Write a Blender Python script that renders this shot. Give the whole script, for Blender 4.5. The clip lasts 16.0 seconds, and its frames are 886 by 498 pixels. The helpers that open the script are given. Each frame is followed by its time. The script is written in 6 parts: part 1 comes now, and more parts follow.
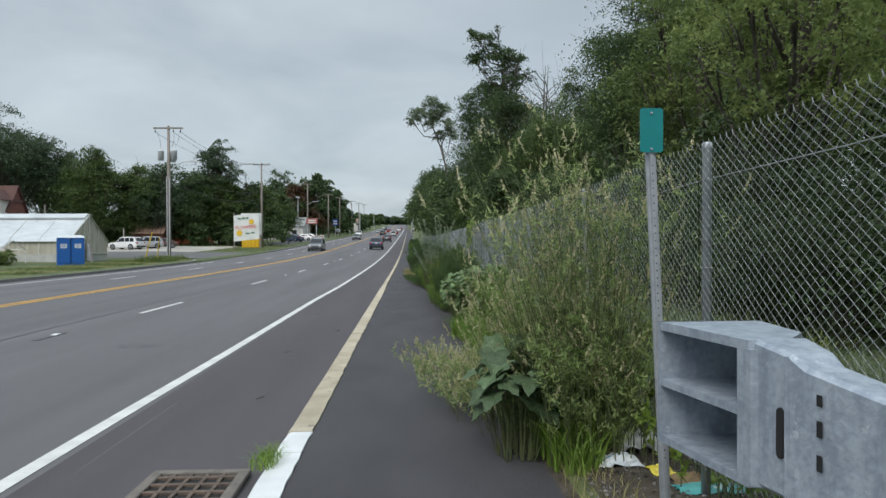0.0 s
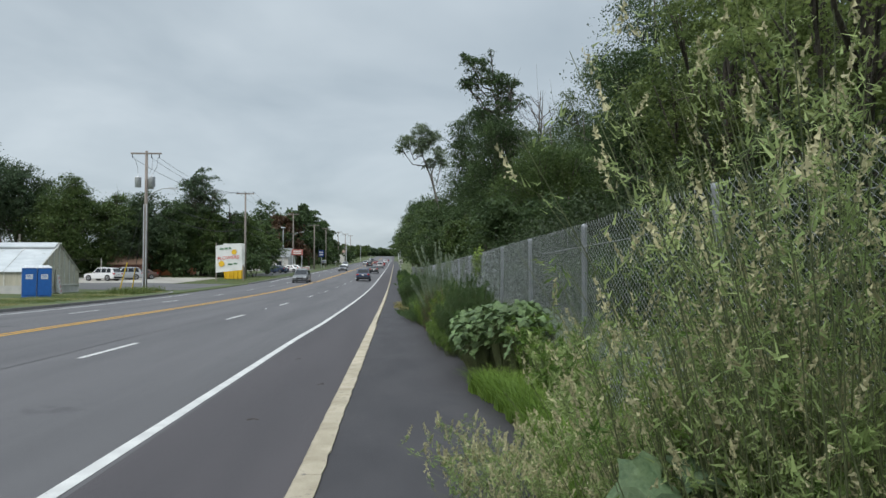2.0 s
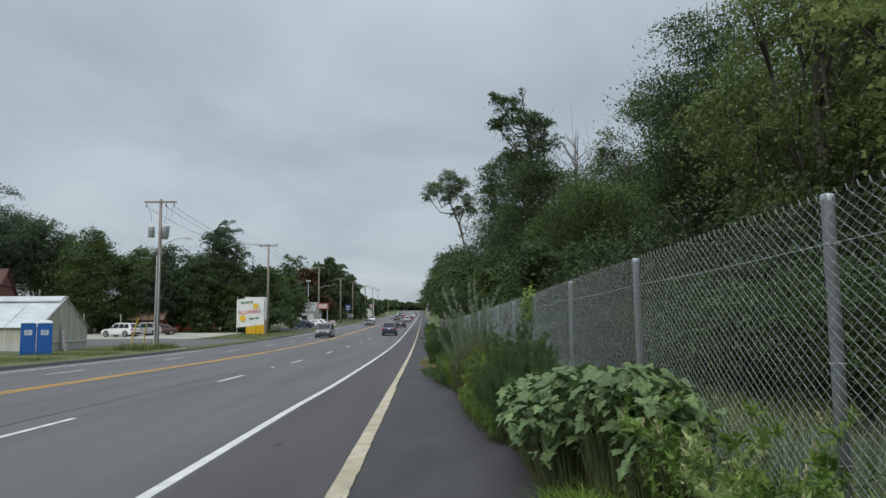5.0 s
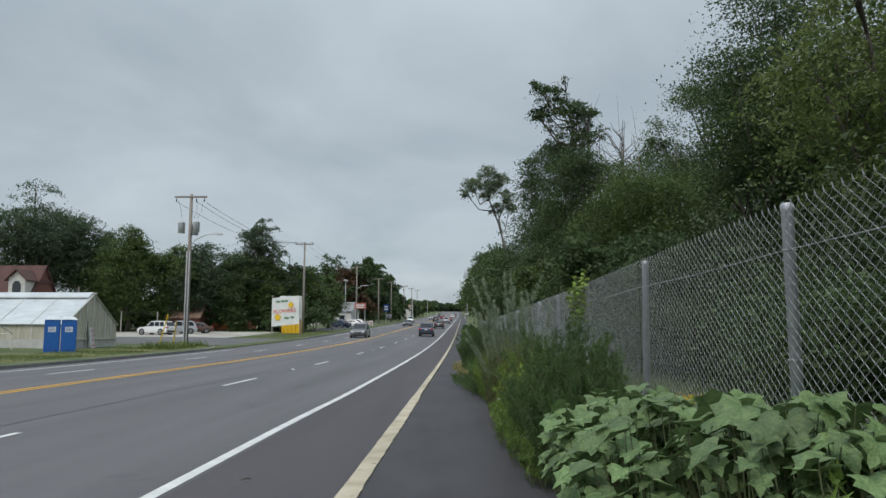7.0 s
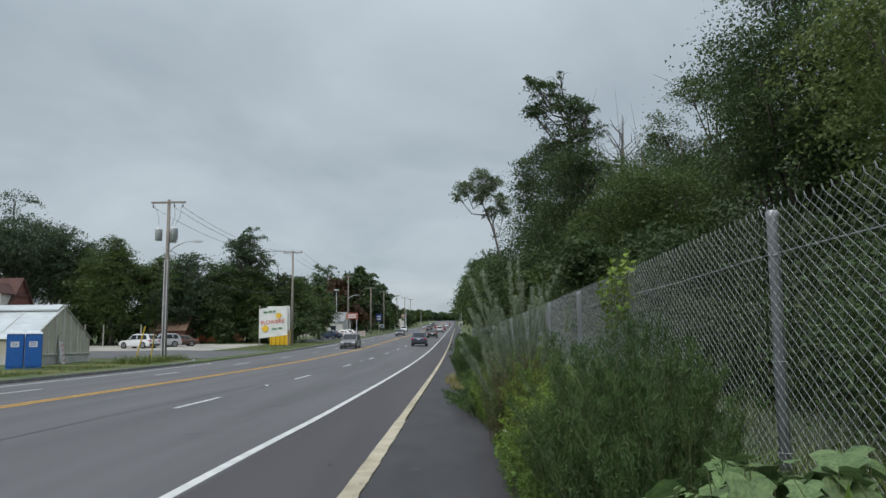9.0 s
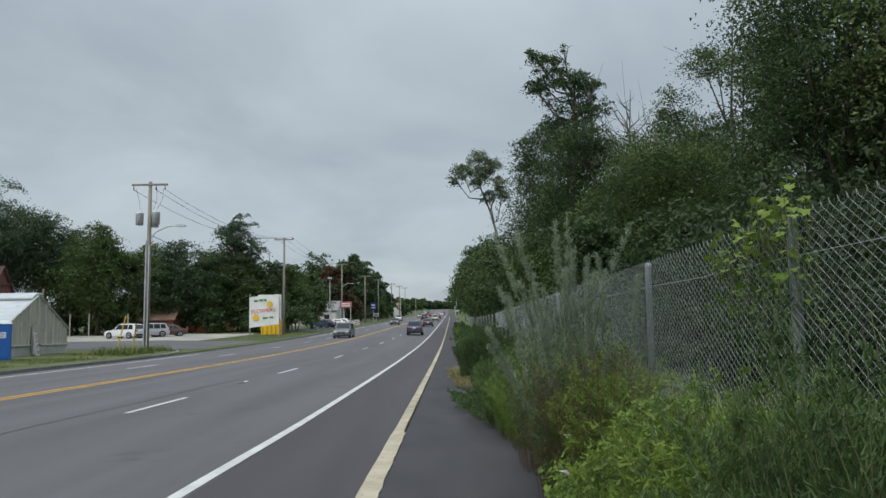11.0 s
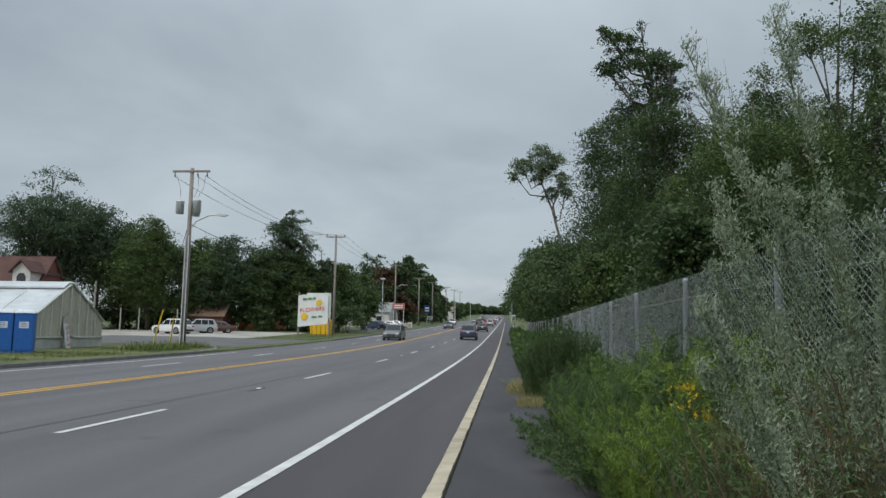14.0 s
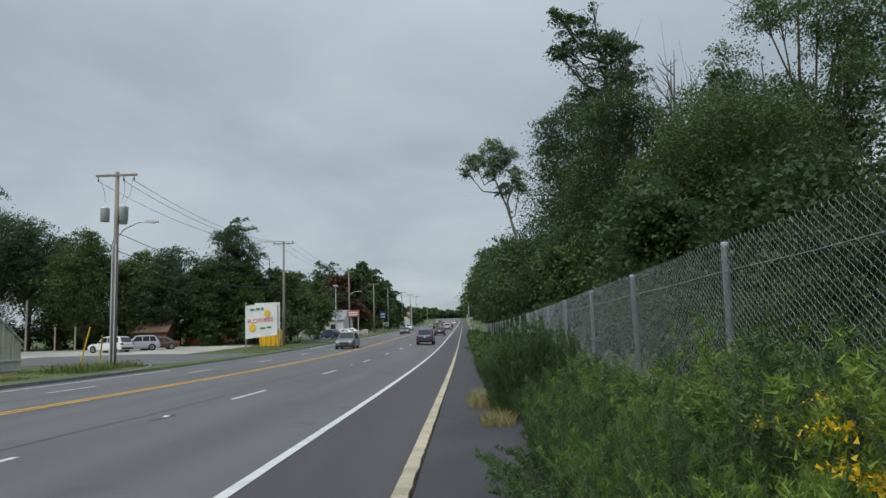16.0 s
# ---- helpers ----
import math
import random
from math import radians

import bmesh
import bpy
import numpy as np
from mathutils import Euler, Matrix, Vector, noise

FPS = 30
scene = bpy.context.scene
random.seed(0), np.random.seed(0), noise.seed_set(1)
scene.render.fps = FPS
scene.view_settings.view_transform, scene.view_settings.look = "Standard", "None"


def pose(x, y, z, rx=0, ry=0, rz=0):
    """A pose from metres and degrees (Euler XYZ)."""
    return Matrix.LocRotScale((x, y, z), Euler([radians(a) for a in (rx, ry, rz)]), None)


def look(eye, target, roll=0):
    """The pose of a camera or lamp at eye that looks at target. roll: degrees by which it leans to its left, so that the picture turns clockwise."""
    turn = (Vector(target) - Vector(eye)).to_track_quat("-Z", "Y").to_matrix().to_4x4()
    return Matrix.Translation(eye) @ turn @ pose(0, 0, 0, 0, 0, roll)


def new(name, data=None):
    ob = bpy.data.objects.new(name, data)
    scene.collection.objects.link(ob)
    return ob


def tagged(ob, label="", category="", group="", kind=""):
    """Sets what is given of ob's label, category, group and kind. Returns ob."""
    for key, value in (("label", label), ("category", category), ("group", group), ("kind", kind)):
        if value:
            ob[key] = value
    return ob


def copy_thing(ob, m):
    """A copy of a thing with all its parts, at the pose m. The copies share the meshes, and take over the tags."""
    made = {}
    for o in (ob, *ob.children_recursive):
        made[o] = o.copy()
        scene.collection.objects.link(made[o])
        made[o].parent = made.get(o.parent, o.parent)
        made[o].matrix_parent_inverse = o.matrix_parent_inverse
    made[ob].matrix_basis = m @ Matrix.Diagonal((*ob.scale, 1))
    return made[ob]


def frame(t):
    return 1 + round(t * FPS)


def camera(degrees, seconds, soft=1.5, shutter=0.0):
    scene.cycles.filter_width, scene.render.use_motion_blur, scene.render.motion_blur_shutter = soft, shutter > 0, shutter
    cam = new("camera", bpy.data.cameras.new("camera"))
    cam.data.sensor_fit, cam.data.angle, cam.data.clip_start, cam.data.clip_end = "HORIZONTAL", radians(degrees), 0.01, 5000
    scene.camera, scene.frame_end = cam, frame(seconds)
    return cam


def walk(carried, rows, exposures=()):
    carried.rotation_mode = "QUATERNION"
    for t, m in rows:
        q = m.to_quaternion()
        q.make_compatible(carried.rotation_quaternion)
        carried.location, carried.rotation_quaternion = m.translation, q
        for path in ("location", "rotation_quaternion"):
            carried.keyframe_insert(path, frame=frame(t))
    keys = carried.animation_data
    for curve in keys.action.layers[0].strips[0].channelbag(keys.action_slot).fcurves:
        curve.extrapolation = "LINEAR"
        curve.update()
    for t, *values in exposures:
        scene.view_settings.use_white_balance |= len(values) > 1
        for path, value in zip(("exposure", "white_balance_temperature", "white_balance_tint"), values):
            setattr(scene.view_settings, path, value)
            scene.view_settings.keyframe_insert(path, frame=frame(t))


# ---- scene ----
cam = camera(62.0, 16.0)
PATH = [
    (0, (-0.065, -1.889, 1.609), (0.027, 0.109, 1.593), -0.2),
    (0.5, (-0.108, -1.048, 1.612), (-0.007, 0.949, 1.65), -0.8),
    (1, (-0.209, -0.334, 1.596), (-0.127, 1.663, 1.686), -1.0),
    (1.5, (-0.286, 0.448, 1.55), (-0.199, 2.445, 1.624), -0.0),
    (2, (-0.314, 1.056, 1.577), (-0.185, 3.051, 1.647), -0.1),
    (2.5, (-0.396, 1.709, 1.572), (-0.236, 3.7, 1.679), -0.3),
    (3, (-0.428, 2.38, 1.557), (-0.298, 4.368, 1.733), -1.8),
    (3.5, (-0.432, 3.186, 1.537), (-0.37, 5.179, 1.691), -0.6),
    (4, (-0.372, 3.958, 1.535), (-0.32, 5.946, 1.749), -0.6),
    (6.5, (-0.008, 7.43, 1.443), (0.029, 9.417, 1.66), 0.3),
    (7, (0.046, 8.104, 1.465), (-0.009, 10.091, 1.685), 0.1),
    (7.5, (0.144, 8.824, 1.521), (-0.001, 10.803, 1.766), 0.0),
    (8, (0.092, 9.495, 1.539), (-0.098, 11.467, 1.811), -0.0),
    (8.5, (0.036, 10.201, 1.515), (-0.134, 12.174, 1.797), -0.3),
    (9, (0.055, 11.009, 1.45), (0.019, 12.994, 1.695), -0.7),
    (11.5, (-0.267, 14.498, 1.485), (-0.288, 16.486, 1.699), -0.9),
    (12, (-0.286, 15.211, 1.469), (-0.312, 17.198, 1.697), -0.8),
    (12.5, (-0.27, 15.961, 1.45), (-0.3, 17.946, 1.687), -0.6),
    (13, (-0.291, 16.719, 1.475), (-0.321, 18.705, 1.709), -0.7),
    (13.5, (-0.343, 17.506, 1.406), (-0.44, 19.488, 1.653), 0.3),
    (14, (-0.379, 18.228, 1.394), (-0.552, 20.208, 1.622), 0.9),
    (14.5, (-0.359, 18.936, 1.391), (-0.487, 20.91, 1.682), -0.8),
    (15, (-0.404, 19.658, 1.38), (-0.487, 21.633, 1.688), -1.6),
    (15.5, (-0.395, 20.407, 1.375), (-0.449, 22.386, 1.66), -1.9),
    (16, (-0.391, 21.155, 1.386), (-0.441, 23.14, 1.626), -1.7),
]
walk(cam, [(t, look(eye, target, roll)) for t, eye, target, roll in PATH], exposures=[(0, 0.17), (2.5, 0.17), (3.2, 0.05), (6.0, 0.0), (7.2, 0.01), (8.0, -0.05), (8.5, -0.08), (9.1, -0.01), (13, -0.02), (15, -0.07), (16, -0.06)])

# ---- ground shape ----
def rise(y):
    if y < 35:
        return 0.0
    if y < 105:
        return 0.00017 * (y - 35) ** 2
    if y < 700:
        return 0.833 + 0.0238 * (y - 105) + 0.000012 * (y - 105) ** 2
    return 19.24


# ---- world, sun, exposure ----
world = bpy.data.worlds.new("overcast_sky")
scene.world = world
world.use_nodes = True
wn, wl = world.node_tree.nodes, world.node_tree.links
wn.clear()
w_out = wn.new("ShaderNodeOutputWorld")
w_bg = wn.new("ShaderNodeBackground")
w_sky = wn.new("ShaderNodeTexSky")
w_sky.sky_type, w_sky.sun_disc = "NISHITA", False
w_sky.sun_elevation, w_sky.sun_rotation = radians(48), radians(209)
w_gain = wn.new("ShaderNodeMixRGB")
w_gain.blend_type = "MULTIPLY"
w_gain.inputs[0].default_value = 1.0
w_gain.inputs[2].default_value = (0.10, 0.10, 0.10, 1)
w_tc = wn.new("ShaderNodeTexCoord")
w_sep = wn.new("ShaderNodeSeparateXYZ")
w_add = wn.new("ShaderNodeMath")
w_add.operation = "ADD"
w_add.inputs[1].default_value = 0.22
w_max = wn.new("ShaderNodeMath")
w_max.operation = "MAXIMUM"
w_max.inputs[1].default_value = 0.05
w_dx = wn.new("ShaderNodeMath")
w_dy = wn.new("ShaderNodeMath")
w_dx.operation = w_dy.operation = "DIVIDE"
w_com = wn.new("ShaderNodeCombineXYZ")
w_n1 = wn.new("ShaderNodeTexNoise")
w_n1.inputs["Scale"].default_value = 1.1
w_n1.inputs["Detail"].default_value = 5.0
w_n1.inputs["Roughness"].default_value = 0.5
w_n1.inputs["Distortion"].default_value = 0.3
w_ramp = wn.new("ShaderNodeValToRGB")
w_ramp.color_ramp.elements[0].position = 0.33
w_ramp.color_ramp.elements[0].color = (0.325, 0.385, 0.43, 1)
w_ramp.color_ramp.elements[1].position = 0.68
w_ramp.color_ramp.elements[1].color = (0.50, 0.56, 0.60, 1)
w_mix = wn.new("ShaderNodeMixRGB")
w_mix.inputs[0].default_value = 0.9
wl.new(w_tc.outputs["Generated"], w_sep.inputs[0])
wl.new(w_sep.outputs["Z"], w_add.inputs[0])
wl.new(w_add.outputs[0], w_max.inputs[0])
wl.new(w_sep.outputs["X"], w_dx.inputs[0])
wl.new(w_max.outputs[0], w_dx.inputs[1])
wl.new(w_sep.outputs["Y"], w_dy.inputs[0])
wl.new(w_max.outputs[0], w_dy.inputs[1])
wl.new(w_dx.outputs[0], w_com.inputs["X"])
wl.new(w_dy.outputs[0], w_com.inputs["Y"])
wl.new(w_com.outputs[0], w_n1.inputs["Vector"])
wl.new(w_n1.outputs["Fac"], w_ramp.inputs[0])
wl.new(w_sky.outputs[0], w_gain.inputs[1])
wl.new(w_gain.outputs[0], w_mix.inputs[1])
wl.new(w_ramp.outputs[0], w_mix.inputs[2])
wl.new(w_mix.outputs[0], w_bg.inputs["Color"])
# an overcast sky is up to three times as bright overhead as near the horizon
w_up = wn.new("ShaderNodeMapRange")
w_up.interpolation_type = "SMOOTHSTEP"
w_up.inputs["From Min"].default_value, w_up.inputs["From Max"].default_value = 0.3, 0.95
w_up.inputs["To Min"].default_value, w_up.inputs["To Max"].default_value = 1.12, 2.7
wl.new(w_sep.outputs["Z"], w_up.inputs["Value"])
wl.new(w_up.outputs[0], w_bg.inputs["Strength"])
wl.new(w_bg.outputs[0], w_out.inputs["Surface"])

sun_data = bpy.data.lights.new("sun", "SUN")
sun_data.energy, sun_data.angle, sun_data.color = 1.9, radians(40), (1.0, 0.97, 0.93)
sun = new("sun", sun_data)
sun.matrix_world = look((0, 0, 60), (26, 46, 0))


# ---- materials ----
def mat(name, c1, c2, scale=4.0, rough=0.8, bump=0.0, bump_scale=60.0, metal=0.0, stretch=(1, 1, 1), fine=0.35,
        island=0.0, trans=0.0, spots=None, spec=0.5, per_object=0.0):
    """Two colours mixed by a broad and a fine noise; island: lightness spread per loose piece; trans: share of light let through;
    spots: (colour, scale, threshold) of a third colour in patches."""
    m = bpy.data.materials.new(name)
    m.use_nodes = True
    n, l = m.node_tree.nodes, m.node_tree.links
    b = n["Principled BSDF"]
    out = n["Material Output"]
    tc = n.new("ShaderNodeTexCoord")
    mp = n.new("ShaderNodeMapping")
    mp.inputs["Scale"].default_value = stretch
    l.new(tc.outputs["Object"], mp.inputs["Vector"])
    n1, n2 = n.new("ShaderNodeTexNoise"), n.new("ShaderNodeTexNoise")
    n1.inputs["Scale"].default_value, n1.inputs["Detail"].default_value = scale, 4
    n2.inputs["Scale"].default_value, n2.inputs["Detail"].default_value = bump_scale, 3
    l.new(mp.outputs[0], n1.inputs["Vector"])
    l.new(tc.outputs["Object"], n2.inputs["Vector"])
    add = n.new("ShaderNodeMath")
    add.operation = "MULTIPLY_ADD"
    add.inputs[1].default_value = fine
    l.new(n2.outputs["Fac"], add.inputs[0])
    sub = n.new("ShaderNodeMath")
    sub.operation = "SUBTRACT"
    sub.inputs[1].default_value = fine * 0.5
    l.new(n1.outputs["Fac"], sub.inputs[0])
    l.new(sub.outputs[0], add.inputs[2])
    ramp = n.new("ShaderNodeValToRGB")
    ramp.color_ramp.elements[0].position, ramp.color_ramp.elements[1].position = 0.32, 0.68
    ramp.color_ramp.elements[0].color, ramp.color_ramp.elements[1].color = (*c1, 1), (*c2, 1)
    l.new(add.outputs[0], ramp.inputs[0])
    col = ramp.outputs[0]
    if spots:
        n3 = n.new("ShaderNodeTexNoise")
        n3.inputs["Scale"].default_value, n3.inputs["Detail"].default_value = spots[1], 6
        n3.inputs["Roughness"].default_value = 0.65
        l.new(tc.outputs["Object"], n3.inputs["Vector"])
        r3 = n.new("ShaderNodeValToRGB")
        r3.color_ramp.elements[0].position, r3.color_ramp.elements[1].position = spots[2], spots[2] + 0.06
        l.new(n3.outputs["Fac"], r3.inputs[0])
        mx = n.new("ShaderNodeMixRGB")
        l.new(r3.outputs[0], mx.inputs[0])
        l.new(col, mx.inputs[1])
        mx.inputs[2].default_value = (*spots[0], 1)
        col = mx.outputs[0]
    if island or per_object:
        hs = n.new("ShaderNodeHueSaturation")
        src = n.new("ShaderNodeNewGeometry").outputs["Random Per Island"] if island else n.new("ShaderNodeObjectInfo").outputs["Random"]
        mr = n.new("ShaderNodeMapRange")
        amount = island or per_object
        mr.inputs["To Min"].default_value, mr.inputs["To Max"].default_value = 1 - amount, 1 + amount
        l.new(src, mr.inputs["Value"])
        l.new(mr.outputs[0], hs.inputs["Value"])
        l.new(col, hs.inputs["Color"])
        col = hs.outputs[0]
    l.new(col, b.inputs["Base Color"])
    b.inputs["Roughness"].default_value, b.inputs["Metallic"].default_value = rough, metal
    b.inputs["Specular IOR Level"].default_value = spec
    if bump:
        bp = n.new("ShaderNodeBump")
        bp.inputs["Strength"].default_value, bp.inputs["Distance"].default_value = bump, 0.02
        l.new(n2.outputs["Fac"], bp.inputs["Height"])
        l.new(bp.outputs[0], b.inputs["Normal"])
    if trans:
        tr = n.new("ShaderNodeBsdfTranslucent")
        l.new(col, tr.inputs["Color"])
        ms = n.new("ShaderNodeMixShader")
        ms.inputs[0].default_value = trans
        l.new(b.outputs[0], ms.inputs[1])
        l.new(tr.outputs[0], ms.inputs[2])
        l.new(ms.outputs[0], out.inputs["Surface"])
    return m


def plain(name, c, rough=0.5, metal=0.0, d=0.12, scale=8.0, bump=0.0):
    return mat(name, tuple(v * (1 - d) for v in c), tuple(min(1, v * (1 + d)) for v in c), scale, rough, bump, 40.0, metal)


ASPHALT = mat("asphalt_lanes", (0.092, 0.09, 0.094), (0.128, 0.124, 0.129), 0.9, 0.82, 0.5, 180, stretch=(1.0, 0.05, 1), fine=0.5,
              spots=((0.08, 0.078, 0.082), 0.35, 0.62))
SHOULDER = mat("asphalt_shoulder", (0.058, 0.053, 0.058), (0.078, 0.07, 0.076), 1.2, 0.85, 0.5, 180, stretch=(1, 0.08, 1), fine=0.5)
WALKWAY = mat("asphalt_walkway", (0.043, 0.041, 0.046), (0.063, 0.06, 0.065), 1.5, 0.85, 0.6, 200, stretch=(1, 0.4, 1), fine=0.6,
              spots=((0.085, 0.08, 0.08), 0.8, 0.66))
LOT = mat("pale_lot_paving", (0.264, 0.248, 0.218), (0.383, 0.362, 0.319), 0.25, 0.9, 0.3, 30)
APRON = mat("dark_apron_paving", (0.075, 0.075, 0.078), (0.12, 0.118, 0.115), 0.4, 0.85, 0.3, 60)
SOIL = mat("verge_soil", (0.035, 0.028, 0.02), (0.085, 0.07, 0.05), 5.0, 0.95, 0.9, 60, fine=0.8)
TURF = mat("rough_turf", (0.045, 0.075, 0.02), (0.11, 0.12, 0.045), 0.35, 0.95, 0.8, 25, fine=0.6)
WHITE_LINE = mat("white_road_paint", (0.5, 0.5, 0.49), (0.66, 0.66, 0.64), 3.0, 0.7, 0.4, 150, fine=0.5, spots=((0.2, 0.2, 0.2), 14, 0.66))
YELLOW_LINE = mat("yellow_road_paint", (0.62, 0.33, 0.03), (0.78, 0.43, 0.05), 3.0, 0.7, 0.4, 150, spots=((0.2, 0.14, 0.06), 14, 0.66))
KERB_PAINT = mat("worn_kerb_stone", (0.36, 0.31, 0.22), (0.52, 0.46, 0.35), 2.5, 0.85, 0.7, 90, fine=0.6, spots=((0.24, 0.22, 0.19), 9, 0.6), per_object=0.1)
KERB_WHITE = mat("white_kerb_paint", (0.55, 0.57, 0.57), (0.68, 0.7, 0.7), 3, 0.7, 0.4, 90, spots=((0.3, 0.3, 0.3), 16, 0.66))
GRANITE = mat("grey_kerb_granite", (0.16, 0.155, 0.15), (0.24, 0.235, 0.225), 2, 0.9, 0.6, 60)
GALV = mat("galvanised_steel", (0.235, 0.275, 0.325), (0.36, 0.405, 0.455), 7.0, 0.48, 0.2, 38, metal=0.3, fine=0.7, stretch=(2, 2, 0.6), spots=((0.42, 0.46, 0.5), 16, 0.62))
WIRE = mat("galvanised_wire", (0.27, 0.284, 0.29), (0.395, 0.41, 0.415), 20, 0.5, metal=0.35)
POST_STEEL = mat("fence_post_steel", (0.30, 0.32, 0.34), (0.40, 0.42, 0.44), 12, 0.5, metal=0.4, spots=((0.2, 0.19, 0.18), 25, 0.66))
IRON = mat("rusted_cast_iron", (0.06, 0.045, 0.035), (0.14, 0.10, 0.075), 12, 0.8, 0.6, 80)
HOLE = plain("dark_pit", (0.01, 0.01, 0.01), 0.95)
GREEN_SIGN = plain("green_reflective_sheet", (0.0, 0.175, 0.175), 0.4, d=0.06)
WOOD_POLE = mat("weathered_pole_wood", (0.17, 0.145, 0.125), (0.29, 0.26, 0.23), 3, 0.9, 0.6, 40, stretch=(6, 6, 0.3), fine=0.5)
BARK = mat("grey_brown_bark", (0.045, 0.038, 0.03), (0.11, 0.095, 0.08), 6, 0.95, 0.9, 40, stretch=(3, 3, 0.6), fine=0.7)
BARK_PALE = mat("pale_dead_bark", (0.1, 0.09, 0.08), (0.18, 0.165, 0.15), 6, 0.95, 0.8, 40, stretch=(3, 3, 0.6))
CABLE = plain("black_cable", (0.02, 0.02, 0.022), 0.7)


def leaf_mat(name, dark, light, trans=0.3, rough=0.55, island=0.18, spots=None):
    return mat(name, dark, light, 0.9, rough, 0.0, 5.0, fine=0.6, island=island, trans=trans, spots=spots, spec=0.3)


LEAF_DARK = leaf_mat("dark_tree_leaf", (0.038, 0.066, 0.027), (0.088, 0.136, 0.048), 0.36)
LEAF_MID = leaf_mat("mid_tree_leaf", (0.047, 0.082, 0.025), (0.108, 0.156, 0.044), 0.32)
LEAF_OLIVE = leaf_mat("olive_tree_leaf", (0.08, 0.118, 0.036), (0.175, 0.222, 0.068), 0.4)
LEAF_BLUE = leaf_mat("bluish_tree_leaf", (0.046, 0.076, 0.041), (0.095, 0.14, 0.07), 0.36)
LEAF_RED = leaf_mat("reddish_tree_leaf", (0.072, 0.043, 0.029), (0.131, 0.080, 0.043), 0.45)
LEAF_GREY = leaf_mat("grey_green_leaf", (0.109, 0.145, 0.087), (0.189, 0.232, 0.138), 0.45)
# undergrowth leaf: the shade inside the woods is put into its colour
LEAF_SHADE = leaf_mat("undergrowth_leaf_painted_shade", (0.028, 0.046, 0.018), (0.055, 0.082, 0.032), 0.3)
LEAF_FRESH = leaf_mat("fresh_tree_leaf", (0.13, 0.18, 0.058), (0.27, 0.325, 0.11), 0.55)
WEED_PALE = leaf_mat("pale_weed_leaf", (0.19, 0.27, 0.09), (0.37, 0.44, 0.18), 0.45)
WEED_DRY = leaf_mat("pale_seed_spike", (0.330, 0.315, 0.180), (0.540, 0.510, 0.300), 0.3)
WEED_GREEN = leaf_mat("fresh_weed_leaf", (0.085, 0.158, 0.032), (0.195, 0.285, 0.064), 0.38)
WEED_DARK = leaf_mat("dark_weed_leaf", (0.042, 0.084, 0.026), (0.096, 0.153, 0.048), 0.28)
WEED_BRIGHT = leaf_mat("bright_weed_leaf", (0.105, 0.175, 0.024), (0.225, 0.31, 0.052), 0.35)
WEED_SILVER = leaf_mat("silvery_weed_leaf", (0.185, 0.24, 0.16), (0.345, 0.4, 0.285), 0.25)
WEED_BROWN = leaf_mat("withered_weed_leaf", (0.075, 0.072, 0.03), (0.15, 0.135, 0.058), 0.3)
BROAD_LEAF = mat("broad_leaf_green", (0.082, 0.138, 0.05), (0.165, 0.24, 0.094), 3.0, 0.5, 0.5, 9, fine=0.7, trans=0.2, spec=0.35, per_object=0.32, spots=((0.16, 0.2, 0.06), 5, 0.66))
BURDOCK_LEAF = mat("burdock_leaf_green", (0.062, 0.105, 0.05), (0.122, 0.178, 0.09), 3.0, 0.55, 0.5, 9, fine=0.7, trans=0.2, spec=0.3, per_object=0.3)
GRASS_BLADE = leaf_mat("grass_blade", (0.105, 0.185, 0.027), (0.232, 0.345, 0.064), 0.38)
GRASS_DRY = leaf_mat("dry_grass_blade", (0.208, 0.195, 0.078), (0.364, 0.325, 0.143), 0.3)
TURF_BLADE = leaf_mat("turf_blade", (0.07, 0.11, 0.025), (0.15, 0.18, 0.05), 0.3)
STEM = plain("green_weed_stem", (0.11, 0.13, 0.055), 0.8, d=0.3)
STEM_BROWN = plain("brown_weed_stem", (0.12, 0.075, 0.045), 0.8, d=0.3)
YELLOW_BLOOM = leaf_mat("yellow_bloom", (0.5, 0.33, 0.01), (0.75, 0.52, 0.03), 0.2)
PALE_BLOOM = leaf_mat("pink_white_bloom", (0.62, 0.5, 0.52), (0.75, 0.66, 0.68), 0.3)


